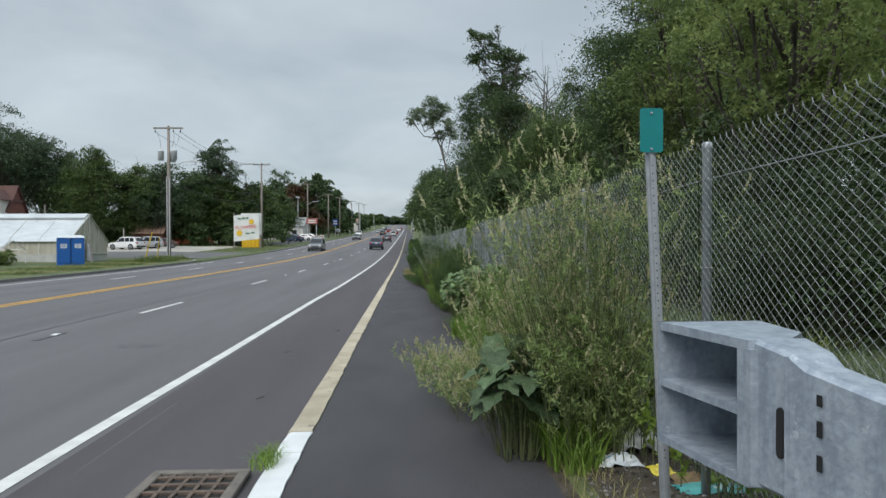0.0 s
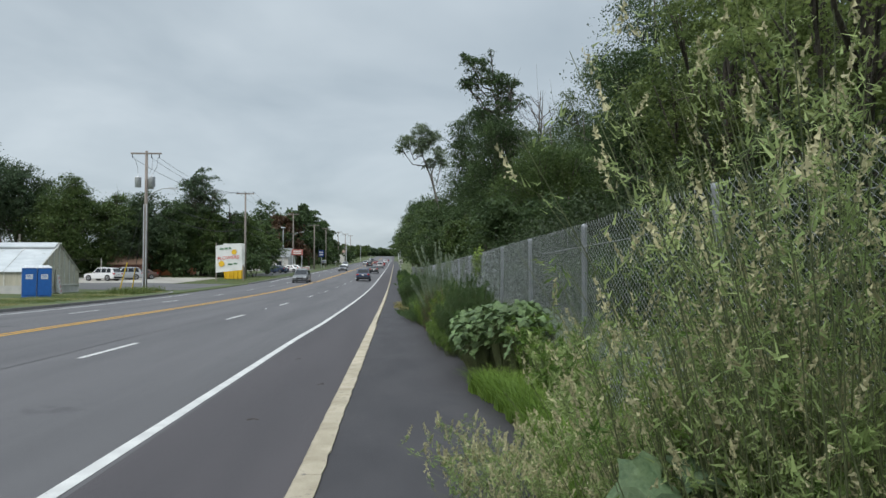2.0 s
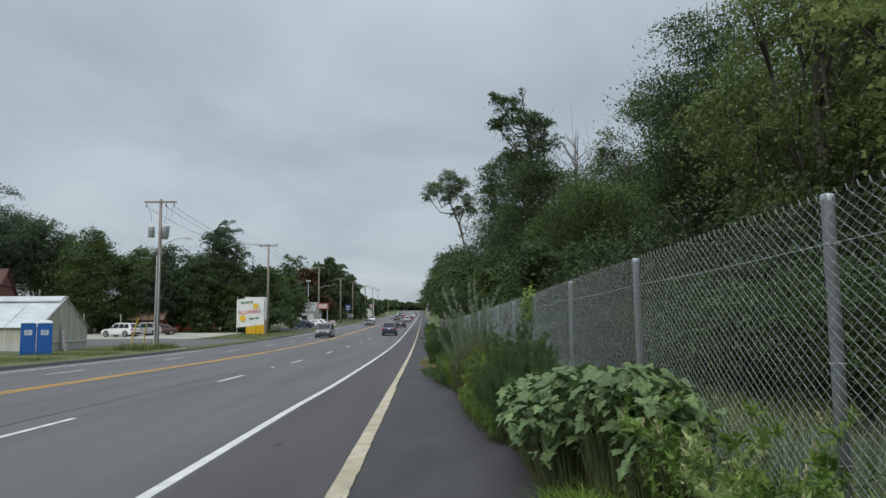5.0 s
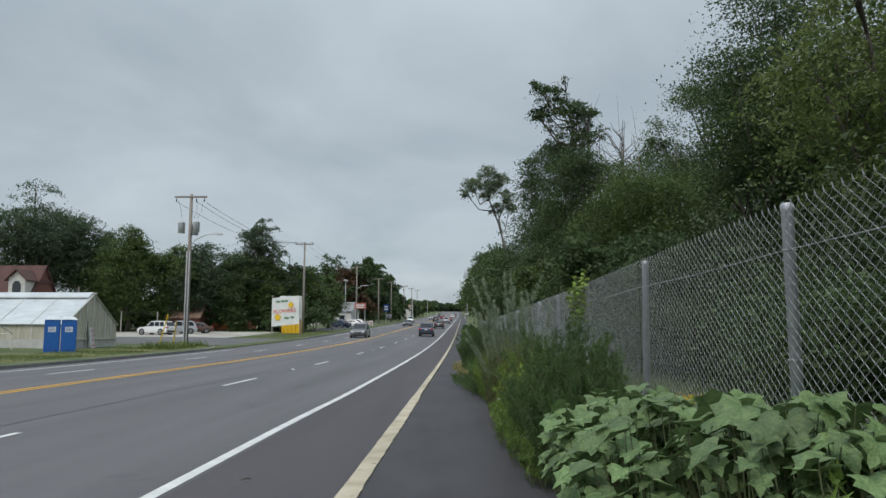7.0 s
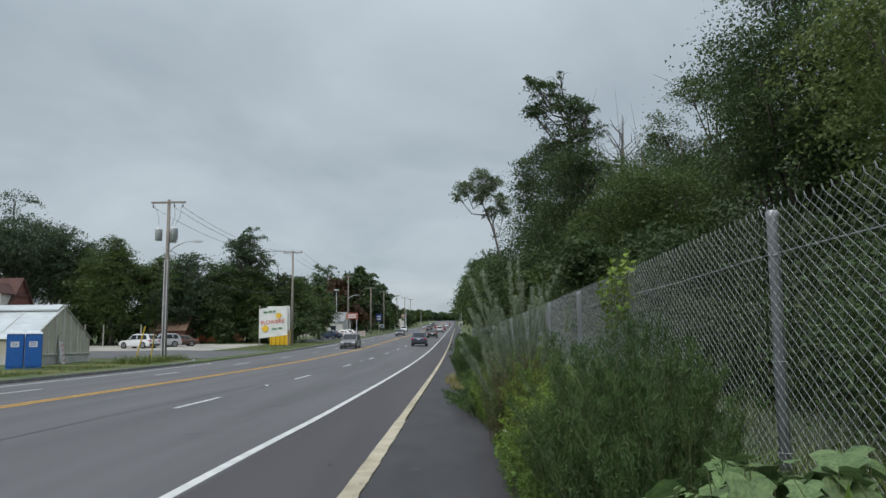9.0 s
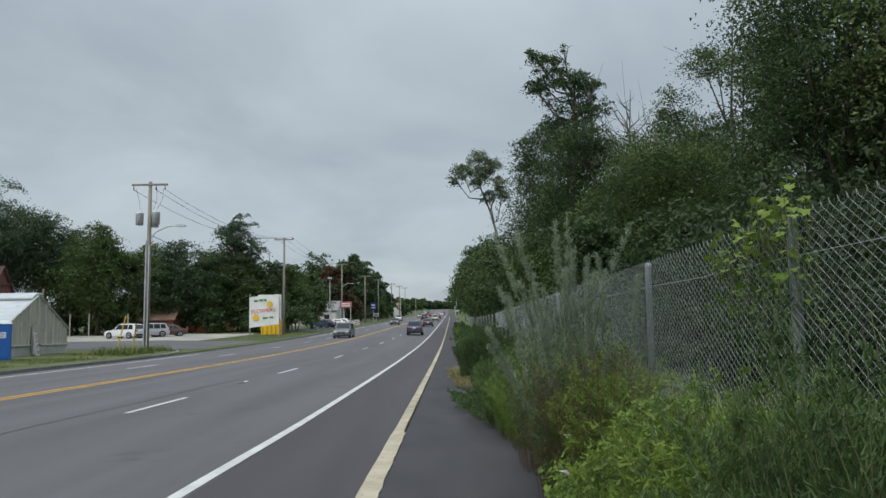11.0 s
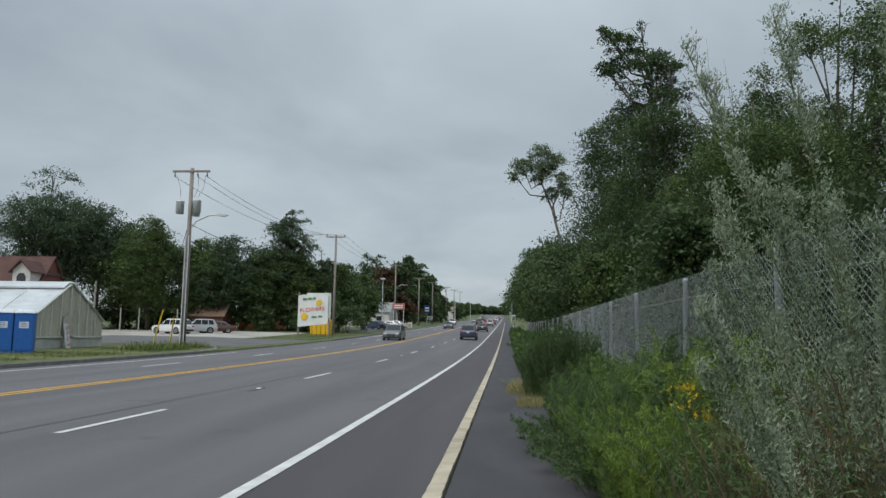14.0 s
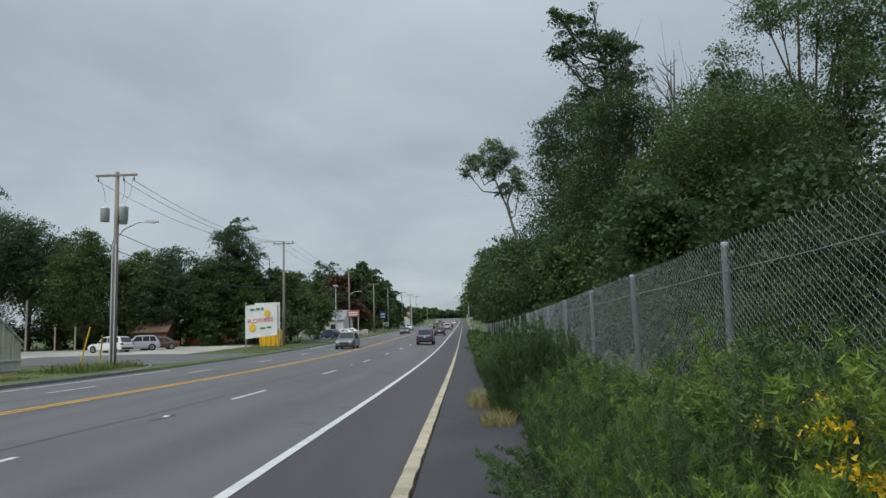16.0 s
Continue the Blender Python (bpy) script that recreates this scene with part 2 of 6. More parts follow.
# ---- mesh helpers ----
class MB:
    """Collects the corners and faces of one mesh."""

    def __init__(self):
        self.v, self.f = [], []

    def add(self, verts, faces):
        o = len(self.v)
        self.v += [tuple(p) for p in verts]
        self.f += [tuple(i + o for i in f) for f in faces]
        return self

    def box(self, x0, x1, y0, y1, z0, z1, bevel=0.0):
        if bevel <= 0:
            return self.add([(x, y, z) for z in (z0, z1) for y in (y0, y1) for x in (x0, x1)],
                            [(0, 2, 3, 1), (4, 5, 7, 6), (0, 1, 5, 4), (2, 6, 7, 3), (0, 4, 6, 2), (1, 3, 7, 5)])
        b, rings = bevel, []
        for z, i in ((z0, b), (z0 + b, 0), (z1 - b, 0), (z1, b)):
            xa, xb, ya, yb = x0 + i, x1 - i, y0 + i, y1 - i
            c = b
            rings.append([(xa + c, ya, z), (xb - c, ya, z), (xb, ya + c, z), (xb, yb - c, z), (xb - c, yb, z), (xa + c, yb, z), (xa, yb - c, z), (xa, ya + c, z)])
        return self.loft(rings)

    def loft(self, rings, caps=True, closed=True):
        k = len(rings[0])
        verts = [p for r in rings for p in r]
        faces = []
        for a in range(len(rings) - 1):
            for i in range(k if closed else k - 1):
                j = (i + 1) % k
                faces.append((a * k + i, a * k + j, (a + 1) * k + j, (a + 1) * k + i))
        if caps:
            faces.append(tuple(range(k))[::-1])
            faces.append(tuple((len(rings) - 1) * k + i for i in range(k)))
        return self.add(verts, faces)

    def tube(self, points, radii, sides=8, caps=True):
        pts = [Vector([float(c) for c in p]) for p in points]
        if not hasattr(radii, "__len__"):
            radii = [radii] * len(pts)
        rings, ref = [], None
        for i, p in enumerate(pts):
            d = (pts[min(i + 1, len(pts) - 1)] - pts[max(i - 1, 0)]).normalized()
            if ref is None:
                ref = Vector((1, 0, 0)) if abs(d.x) < 0.8 else Vector((0, 1, 0))
            u = (ref - d * ref.dot(d)).normalized()
            w = d.cross(u)
            ref = u
            rings.append([p + float(radii[i]) * (math.cos(a) * u + math.sin(a) * w) for a in (2 * math.pi * k / sides for k in range(sides))])
        return self.loft(rings, caps)

    def disc_stack(self, cx, cy, rows, sides=20):
        """Turned shape about a vertical axis; rows: (radius, z)."""
        return self.loft([[(cx + r * math.cos(2 * math.pi * k / sides), cy + r * math.sin(2 * math.pi * k / sides), z) for k in range(sides)] for r, z in rows])

    def prism(self, outline, axis, a, b):
        """An outline in the two other axes, extruded along axis from a to b."""
        def at(p, t):
            return {"x": (t, p[0], p[1]), "y": (p[0], t, p[1]), "z": (p[0], p[1], t)}[axis]
        return self.loft([[at(p, a) for p in outline], [at(p, b) for p in outline]])

    def mesh(self, name, material, smooth=False):
        me = bpy.data.meshes.new(name)
        me.from_pydata(self.v, [], self.f)
        bm = bmesh.new()
        bm.from_mesh(me)
        bmesh.ops.recalc_face_normals(bm, faces=bm.faces)
        bm.to_mesh(me)
        bm.free()
        me.materials.append(material)
        if smooth:
            me.polygons.foreach_set("use_smooth", [True] * len(me.polygons))
        me.update()
        return me


def part(name, mb, material, parent=None, label="", smooth=False):
    ob = new(name, mb.mesh(name, material, smooth) if isinstance(mb, MB) else mb)
    if parent is not None:
        ob.parent = parent
    if label:
        ob["label"] = label
    return ob


def thing(name, label, category, at=(0, 0, 0), group="", kind="", turn=0.0):
    ob = new(name)
    ob.empty_display_size = 0.2
    ob.matrix_world = pose(*at, 0, 0, turn)
    return tagged(ob, label, category, group, kind)


def solid(name, mb, material, label, category, group="", kind="", smooth=False):
    return tagged(part(name, mb, material, None, "", smooth), label, category, group, kind)


def quads_mesh(name, verts, material):
    """A mesh of loose faces from an array (n, corners, 3)."""
    n, size = verts.shape[:2]
    me = bpy.data.meshes.new(name)
    me.vertices.add(n * size)
    me.vertices.foreach_set("co", np.ascontiguousarray(verts, dtype=np.float32).ravel())
    me.loops.add(n * size)
    me.loops.foreach_set("vertex_index", np.arange(n * size, dtype=np.int32))
    me.polygons.add(n)
    me.polygons.foreach_set("loop_start", np.arange(0, n * size, size, dtype=np.int32))
    me.update(calc_edges=True)
    me.validate()
    me.materials.append(material)
    return me


def unit(a):
    return a / np.maximum(np.linalg.norm(a, axis=-1, keepdims=True), 1e-9)


def leaf_quads(rng, centres, size, aspect=0.55, spread=0.35, up=0.4, dirs=None):
    """Pointed leaves: single triangles with their longest way along dirs (or at random), faces turned rather upwards."""
    n = len(centres)
    d = unit(rng.normal(size=(n, 3))) if dirs is None else unit(dirs + rng.normal(size=(n, 3)) * 0.25)
    nrm = rng.normal(size=(n, 3))
    nrm[:, 2] = np.abs(nrm[:, 2]) + up
    side = unit(np.cross(d, nrm))
    s = size * (1 + spread * rng.uniform(-1, 1, size=(n, 1)))
    a = centres - d * s * 0.42
    return np.stack([a + side * s * aspect * 0.5, centres + d * s * 0.58, a - side * s * aspect * 0.5], 1)


def strip(name, profile, ys, material, label="", category="", kind="structure"):
    """A sheet along the road: profile of (x, height over the ground line) at the given ys."""
    verts = [(x, y, rise(y) + z) for y in ys for x, z in profile]
    k = len(profile)
    faces = [(a * k + i, a * k + i + 1, (a + 1) * k + i + 1, (a + 1) * k + i) for a in range(len(ys) - 1) for i in range(k - 1)]
    me = bpy.data.meshes.new(name)
    me.from_pydata(verts, [], faces)
    me.materials.append(material)
    return tagged(new(name, me), label, category, "", kind)


def ys_range(a, b):
    out, y = [], a
    while y < b:
        out.append(y)
        y += 2.0 if y < 120 else 10.0
    return out + [b]


# ---- ground, road, pavement ----
far_ys = [-150, -60, -20, -5] + ys_range(0, 700) + [800, 1100, 1800]
GROUND_X = [(-900, 1.5), (-300, 0.6), (-120, 0.3), (-60, 0.2), (-30, 0.18), (-26, 0.06), (-20, 0.03), (-18.2, 0.02), (-17.9, -0.4), (0.7, -0.4),
            (0.92, -0.03), (1.05, 0.02), (1.7, 0.0), (4, -0.1), (12, 0.1), (60, 0.5), (300, 1), (900, 2)]
strip("ground", GROUND_X, far_ys, TURF, "rough grass and weedy soil on both sides of the road", "ground")
road_ys = [-60, -20, -5] + ys_range(0, 700)
strip("road", [(-18.02, -0.09), (-16.7, -0.06), (-13.9, 0.0), (-10.5, 0.03), (-6.3, 0.0), (-2.84, -0.125)], road_ys, ASPHALT,
      "grey asphalt road with four worn lanes", "road")
strip("road_shoulder", [(-2.84, -0.125), (-1.05, -0.14)], road_ys, SHOULDER, "darker purplish asphalt shoulder beside the kerb", "road shoulder")
strip("pavement", [(-0.9, -0.004), (0.0, 0.004), (1.02, -0.012)], [-40, -10] + ys_range(0, 400), WALKWAY, "dark asphalt pavement with ragged edge", "pavement")
strip("verge", [(0.86, -0.02), (1.06, 0.012), (1.3, 0.035), (1.75, 0.03), (3.2, 0.0)], [-20] + ys_range(-6, 120), SOIL, "dark soil verge under the fence", "verge")


def line(name, x, w, y0, y1, z, material, label):
    return strip(name, [(x - w / 2, z), (x + w / 2, z)], [y0] + [v for v in ys_range(0, 700) if y0 < v < y1] + [y1], material, label, "road marking")


def edge_x(y):
    u = min(1.0, max(0.0, (y - 20) / 8))
    return -2.985 + 0.03 * min(1.0, max(0.0, (y - 5) / 4)) + 0.095 * u * u * (3 - 2 * u)


edge_ys = [-60, -10] + [v for v in ys_range(0, 520)]
edge_me = bpy.data.meshes.new("edge_line")
edge_me.from_pydata([(edge_x(v) + o, v, rise(v) - 0.117) for v in edge_ys for o in (-0.075, 0.075)], [],
                    [(2 * k, 2 * k + 1, 2 * k + 3, 2 * k + 2) for k in range(len(edge_ys) - 1)])
edge_me.materials.append(WHITE_LINE)
tagged(new("edge_line", edge_me), "white painted edge line", "road marking", "", "structure")
line("centre_line", -10.38, 0.11, -60, 600, 0.036, YELLOW_LINE, "yellow painted centre line")
line("centre_line", -10.66, 0.11, -60, 600, 0.036, YELLOW_LINE, "yellow painted centre line")
line("edge_line", -16.7, 0.13, -60, 62, -0.054, WHITE_LINE, "white painted edge line")
line("edge_line", -16.9, 0.13, 100, 500, -0.054, WHITE_LINE, "white painted edge line")
for k in range(-2, 28):
    y = 15.55 + 12.19 * k
    tagged(line("lane_dash", -6.31, 0.12, y, y + 3.15, 0.006, WHITE_LINE, "white painted lane dash"), group="lane dashes of the near side")
for k in range(-1, 28):
    y = 32.4 + 12.19 * k
    tagged(line("lane_dash", -13.7, 0.12, y, y + 3.1, 0.01, WHITE_LINE, "white painted lane dash"), group="lane dashes of the far side")

TAR = plain("tar_seam", (0.07, 0.069, 0.072), 0.7, d=0.3)
for x0, a, w in ((-6.95, 0.06, 0.03), (-2.55, 0.05, 0.02)):
    seam_ys = ys_range(-4, 118)
    sv = []
    for y in seam_ys:
        c = x0 + a * math.sin(0.23 * y + x0) + 0.4 * a * math.sin(0.9 * y)
        z = (-0.036 * (c + 6.3) if c > -6.3 else -0.0071 * (c + 6.3)) + 0.006
        sv += [(c - w / 2, y, rise(y) + z), (c + w / 2, y, rise(y) + z)]
    me = bpy.data.meshes.new("tar_seam")
    me.from_pydata(sv, [], [(2 * k, 2 * k + 1, 2 * k + 3, 2 * k + 2) for k in range(len(seam_ys) - 1)])
    me.materials.append(TAR)
    tagged(new("tar_seam", me), "thin dark tar seam along the lane", "road marking", "", "structure")

REFLECTOR = plain("clear_reflector_lens", (0.6, 0.61, 0.6), 0.3)
for k in range(0, 12):
    y = 11.5 + 24.38 * k
    t = thing("road_reflector", "recessed lane reflector in a dark groove", "road reflector", (-6.33, y, rise(y) + 0.004), "lane reflectors")
    part("groove", MB().box(-0.06, 0.06, -0.75, 0.3, -0.004, 0.0045), TAR, t, "dark milled groove")
    part("casting", MB().loft([[(-0.055, -0.12, 0), (0.055, -0.12, 0), (0.055, 0.12, 0), (-0.055, 0.12, 0)], [(-0.045, -0.06, 0.02), (0.045, -0.06, 0.02), (0.045, 0.06, 0.02), (-0.045, 0.06, 0.02)]]), REFLECTOR, t)

# pale lot, apron and grass islands across the road
strip("parking_lot", [(-75, 0.225), (-60, 0.215), (-30, 0.19), (-26.5, 0.1)], ys_range(74, 113), LOT, "pale gravelly parking lot paving", "parking lot")
strip("driveway", [(-40, 0.215), (-30, 0.2), (-26, 0.095), (-20, 0.05), (-18.0, -0.07)], ys_range(69, 90), APRON, "dark asphalt driveway apron", "driveway")
strip("driveway", [(-26.5, 0.12), (-22, 0.06), (-18.0, -0.07)], ys_range(128, 200), APRON, "dark asphalt driveway apron", "driveway")
strip("footpath", [(-40, 0.23), (-27.0, 0.13)], [113, 115.5], LOT, "pale concrete path behind the grass", "footpath")

# kerbs
kerb = thing("kerb", "worn kerb of long painted stones beside the pavement", "kerb", kind="structure")
kerb_rng = random.Random(5)


def kerb_stone(y0, y1, x0, x1, zt, zb, material, parent, jag=0.012):
    n = max(2, int((y1 - y0) / 0.16))
    rings = []
    for i in range(n + 1):
        y = y0 + (y1 - y0) * i / n
        j0, j1 = kerb_rng.uniform(-jag, jag), kerb_rng.uniform(-jag, jag)
        dz = rise(y)
        rings.append([(x0, y, zb + dz), (x0 + j0 * 0.4, y, zt - 0.03 + dz), (x0 + 0.025 + j0 * 0.5, y, zt + dz), (x1 + j1, y, zt + dz + 0.004), (x1 + j1, y, zb + dz)])
    return part("kerb_stone", MB().loft(rings), material, parent)


y = -6.0
while y < 70:
    step = 2.45 + kerb_rng.uniform(-0.25, 0.3)
    if y < 4.42 < y + step:
        step = 4.42 - y
    kerb_stone(y, y + step - 0.012, -1.11 if y < 22 else -1.1, -0.895 if y < 22 else -0.93, 0.008, -0.3, KERB_WHITE if y < 4.3 else KERB_PAINT, kerb)
    y += step
kerb_stone(70, 300, -1.09, -0.94, 0.008, -0.3, KERB_PAINT, kerb, 0.004)
kerb2 = thing("kerb", "low grey granite kerb across the road", "kerb", kind="structure")
for a, b in ((-40, 10), (10, 30), (30, 45), (45, 58)):
    kerb_stone(a, b - 0.02, -18.16, -18.0, 0.06, -0.3, GRANITE, kerb2, 0.01)
for i in range(6):
    a = 58 + 2 * i
    o = -18.0 - 0.09 * i * i
    m = MB().loft([[(o - 0.16, a, -0.2), (o - 0.16, a, 0.07 + rise(a)), (o, a, 0.06 + rise(a)), (o, a, -0.2)],
                   [(o - 0.16 - 0.09 * (2 * i + 1), a + 2, -0.2), (o - 0.16 - 0.09 * (2 * i + 1), a + 2, 0.07 + rise(a + 2)), (o - 0.09 * (2 * i + 1), a + 2, 0.06 + rise(a + 2)), (o - 0.09 * (2 * i + 1), a + 2, -0.2)]])
    part("kerb_stone", m, GRANITE, kerb2)
for a, b in ((92, 110), (110, 127), (205, 260), (260, 330)):
    kerb_stone(a, b - 0.02, -18.2, -18.02, 0.06, -0.3, GRANITE, kerb2, 0.01)


# ---- trees ----
def tree(name, x, y, h, rx, z0, leaves, leaf, material, label, seed, trunk=0.22, lean=(0, 0), lobes=14, bark=None, density=0.42, ry=None, lobe=0.44, category="tree", top=0.8, at=None, fill=1.9):
    """A tapered trunk with limbs to uneven lobes of leaf clumps; the crown reaches from z0 to h over the ground."""
    rng = np.random.default_rng(seed)
    bark = bark or BARK
    ry = ry or rx
    g = rise(y) - 0.05
    t = thing(name, label, category, (x, y, g), "trees")
    wood = MB()
    n = 7
    pts = [(lean[0] * (i / n) ** 1.5 + 0.12 * rng.normal() * (i > 0), lean[1] * (i / n) ** 1.5 + 0.12 * rng.normal() * (i > 0), h * 0.9 * i / n) for i in range(n + 1)]
    wood.tube(pts, [trunk * (1.25 if i == 0 else 1 - 0.88 * i / n) for i in range(n + 1)], 8)
    cz, rz = (z0 + h) / 2, (h - z0) / 2
    centres, radii = [], []
    for k in range(lobes):
        d = rng.normal(size=3)
        d /= np.linalg.norm(d)
        rr = rng.uniform(0.3, 0.82)
        f = 1 - 0.45 * max(0, d[2]) * (1 - top)
        c = np.array([d[0] * rx * rr * f, d[1] * ry * rr * f, cz + d[2] * rz * rng.uniform(0.4, 0.8)])
        s = np.clip((c[2] / max(h * 0.9, 0.1)), 0, 1) ** 1.5
        c[0] += lean[0] * s
        c[1] += lean[1] * s
        centres.append(c)
        radii.append(lobe * min(rx, rz * 1.3) * rng.uniform(0.7, 1.25))
    if at:
        centres = [np.array([a - x, rng.normal() * 0.8, b - g]) for a, b, c in at]
        radii = [c for a, b, c in at]
    for c in centres:
        zj = max(0.12 * h, c[2] - (rng.uniform(0.05, 0.16) if at else rng.uniform(0.15, 0.4)) * h)
        f = min(1, zj / (h * 0.9)) * n
        i = int(min(n - 1, f))
        p = np.array(pts[i]) * (1 - (f - i)) + np.array(pts[i + 1]) * (f - i)
        mid = (p + c) / 2 + np.array([0, 0, -0.08 * h * rng.uniform(0, 1)]) + rng.normal(size=3) * 0.15
        r0 = trunk * (0.5 - 0.3 * zj / h) + 0.015
        wood.tube([p, mid, c, c + (c - mid) * 0.2], [r0, r0 * 0.6, r0 * 0.3, 0.012], 5)
        for q in range(3):
            e = c + rng.normal(size=3) * 0.45 * max(radii)
            wood.tube([mid * 0.5 + c * 0.5, (c + e) / 2, e], [r0 * 0.3, r0 * 0.2, 0.01], 4)
    part("trunk", wood, bark, t, smooth=True)
    w = np.array(radii) ** 2
    per = 54
    leaves, leaf = int(leaves * fill), leaf * fill ** -0.42
    m = max(8, leaves // per)
    which = rng.choice(len(centres), size=m, p=w / w.sum())
    d = unit(rng.normal(size=(m, 3)) + np.array([0, 0, 0.25]))
    rr = np.array(radii)[which][:, None] * rng.uniform(0.3, 1.08, size=(m, 1)) ** density
    clump = np.array(centres)[which] + d * rr * np.array([1, 1, 0.85])
    cl_r = np.clip(np.array(radii)[which][:, None, None] * rng.uniform(0.15, 0.3, size=(m, 1, 1)), 0.14, 0.9)
    # sprays: flat, longer outwards from the limb, drooping at the rim
    off = rng.normal(size=(m, per, 3))
    along = np.sum(off * d[:, None, :], 2, keepdims=True)
    off += d[:, None, :] * along * 0.7
    off[:, :, 2] = off[:, :, 2] * 0.38 - 0.18 * (off[:, :, 0] ** 2 + off[:, :, 1] ** 2)
    lp = (clump[:, None, :] + off * cl_r).reshape(-1, 3)
    tagged(part("crown", quads_mesh("crown", leaf_quads(rng, lp, leaf, 0.75, 0.4, 0.6), material), material, t), kind="stuff")
    return t


# woods behind the fence
W = "leafy roadside tree in the woods behind the fence"
tree("tree", 9.8, 9.0, 12, 3.8, 2.0, 12000, 0.12, LEAF_FRESH, W, 1, lobes=26, lobe=0.27, fill=1.3)
tree("tree", 9.0, 15.0, 12.5, 3.5, 2.0, 13000, 0.125, LEAF_FRESH, W, 2, lobes=26, lobe=0.27, fill=1.3)
tree("tree", 11.8, 19.5, 14.5, 4.0, 2.5, 17000, 0.15, LEAF_FRESH, W, 3, lobes=28, lobe=0.27, fill=1.4)
tree("tree", 10.9, 25.0, 14.5, 3.7, 2.0, 20000, 0.15, LEAF_OLIVE, W, 4, lobes=24, lobe=0.36)
tree("tree", 15.5, 33.0, 17, 4.4, 2.0, 20000, 0.18, LEAF_OLIVE, W, 5, lobes=24)
tree("tree", 13.2, 38.0, 18.5, 3.5, 1.5, 36000, 0.15, LEAF_DARK, W, 6, lobes=28)
tree("tree", 13.2, 53.0, 14.6, 3.8, 1.5, 30000, 0.15, LEAF_DARK, W, 7, lobes=22)
tree("tree", 10.2, 50.0, 12.8, 3.9, 0.5, 44000, 0.135, LEAF_MID, "rounded leafy tree above the fence", 8, lobes=26)
tree("tree", 17.0, 57.0, 21.5, 4.8, 6.0, 32000, 0.15, LEAF_MID, "thin-crowned tall tree with sky between its limbs", 9, lobes=30, lobe=0.27)
tree("tree", 7.8, 70.0, 17.2, 4.3, 1.5, 40000, 0.175, LEAF_DARK, "tall dark broadleaf tree behind the fence", 10, at=((7.5, 16.6, 1.2), (6.3, 15.4, 1.3), (8.6, 15.2, 1.5), (5.9, 13.4, 1.3), (7.6, 13, 2.0), (9.8, 13.2, 1.6), (6.4, 10.8, 2.0), (9.2, 10.4, 2.2), (6.0, 8, 2.2), (9, 7, 2.4), (10.8, 9.5, 1.8), (5.4, 5.5, 2.0), (8, 4, 2.4)))
tree("tree", 7.6, 63.0, 20.0, 2.9, 12.2, 9500, 0.17, LEAF_DARK, "tall crooked oak with broken bare limbs at its top", 11, trunk=0.34, lean=(0.9, 0), at=((6.0, 19.4, 0.8), (7.2, 19.6, 0.7), (6.2, 18.2, 0.8), (5.7, 17.8, 0.6), (7.6, 18.4, 0.9), (8.6, 17.8, 0.8), (9.6, 17.4, 0.8), (10.6, 16.7, 0.6), (8.2, 16.6, 1.0), (8.9, 15.4, 0.9), (8.3, 14.4, 0.9), (6.7, 17.0, 0.6), (7.2, 15.8, 0.8), (7.8, 14.8, 0.9), (9.4, 16.2, 0.6), (7.0, 14.0, 0.8), (9.2, 13.4, 0.9), (6.6, 20.2, 0.35), (5.5, 19.9, 0.35), (7.7, 20.4, 0.3), (9.9, 18.2, 0.35)))
tree("tree", 8.6, 60.0, 14.4, 3.0, 2.0, 26000, 0.16, LEAF_DARK, "dark broadleaf tree at the foot of the tall oak", 13, at=((8.3, 13.2, 1.3), (9.7, 12.3, 1.4), (7.0, 12.0, 1.4), (10.9, 11.2, 1.3), (8.6, 10.2, 1.9), (6.3, 9.4, 1.6), (10.6, 9.0, 1.8), (7.2, 7.2, 2.0), (9.4, 6.6, 2.1), (5.8, 5.6, 1.8), (8.0, 4.2, 2.2)))
tree("tree", 6.2, 87.0, 19.6, 3.9, 12.6, 6500, 0.19, LEAF_GREY, "thin leaning tree with a sparse airy crown", 12, trunk=0.26, lean=(-3.9, 0), at=((1.0, 16.8, 0.9), (2.6, 18.6, 0.9), (4.1, 17.7, 0.9), (2.5, 16.6, 1.1), (4.6, 15.9, 0.9), (0.3, 16.3, 0.6), (3.7, 14.7, 0.7), (5.1, 14.9, 0.6), (1.6, 17.8, 0.7), (3.2, 17.2, 0.8)), bark=BARK_PALE)
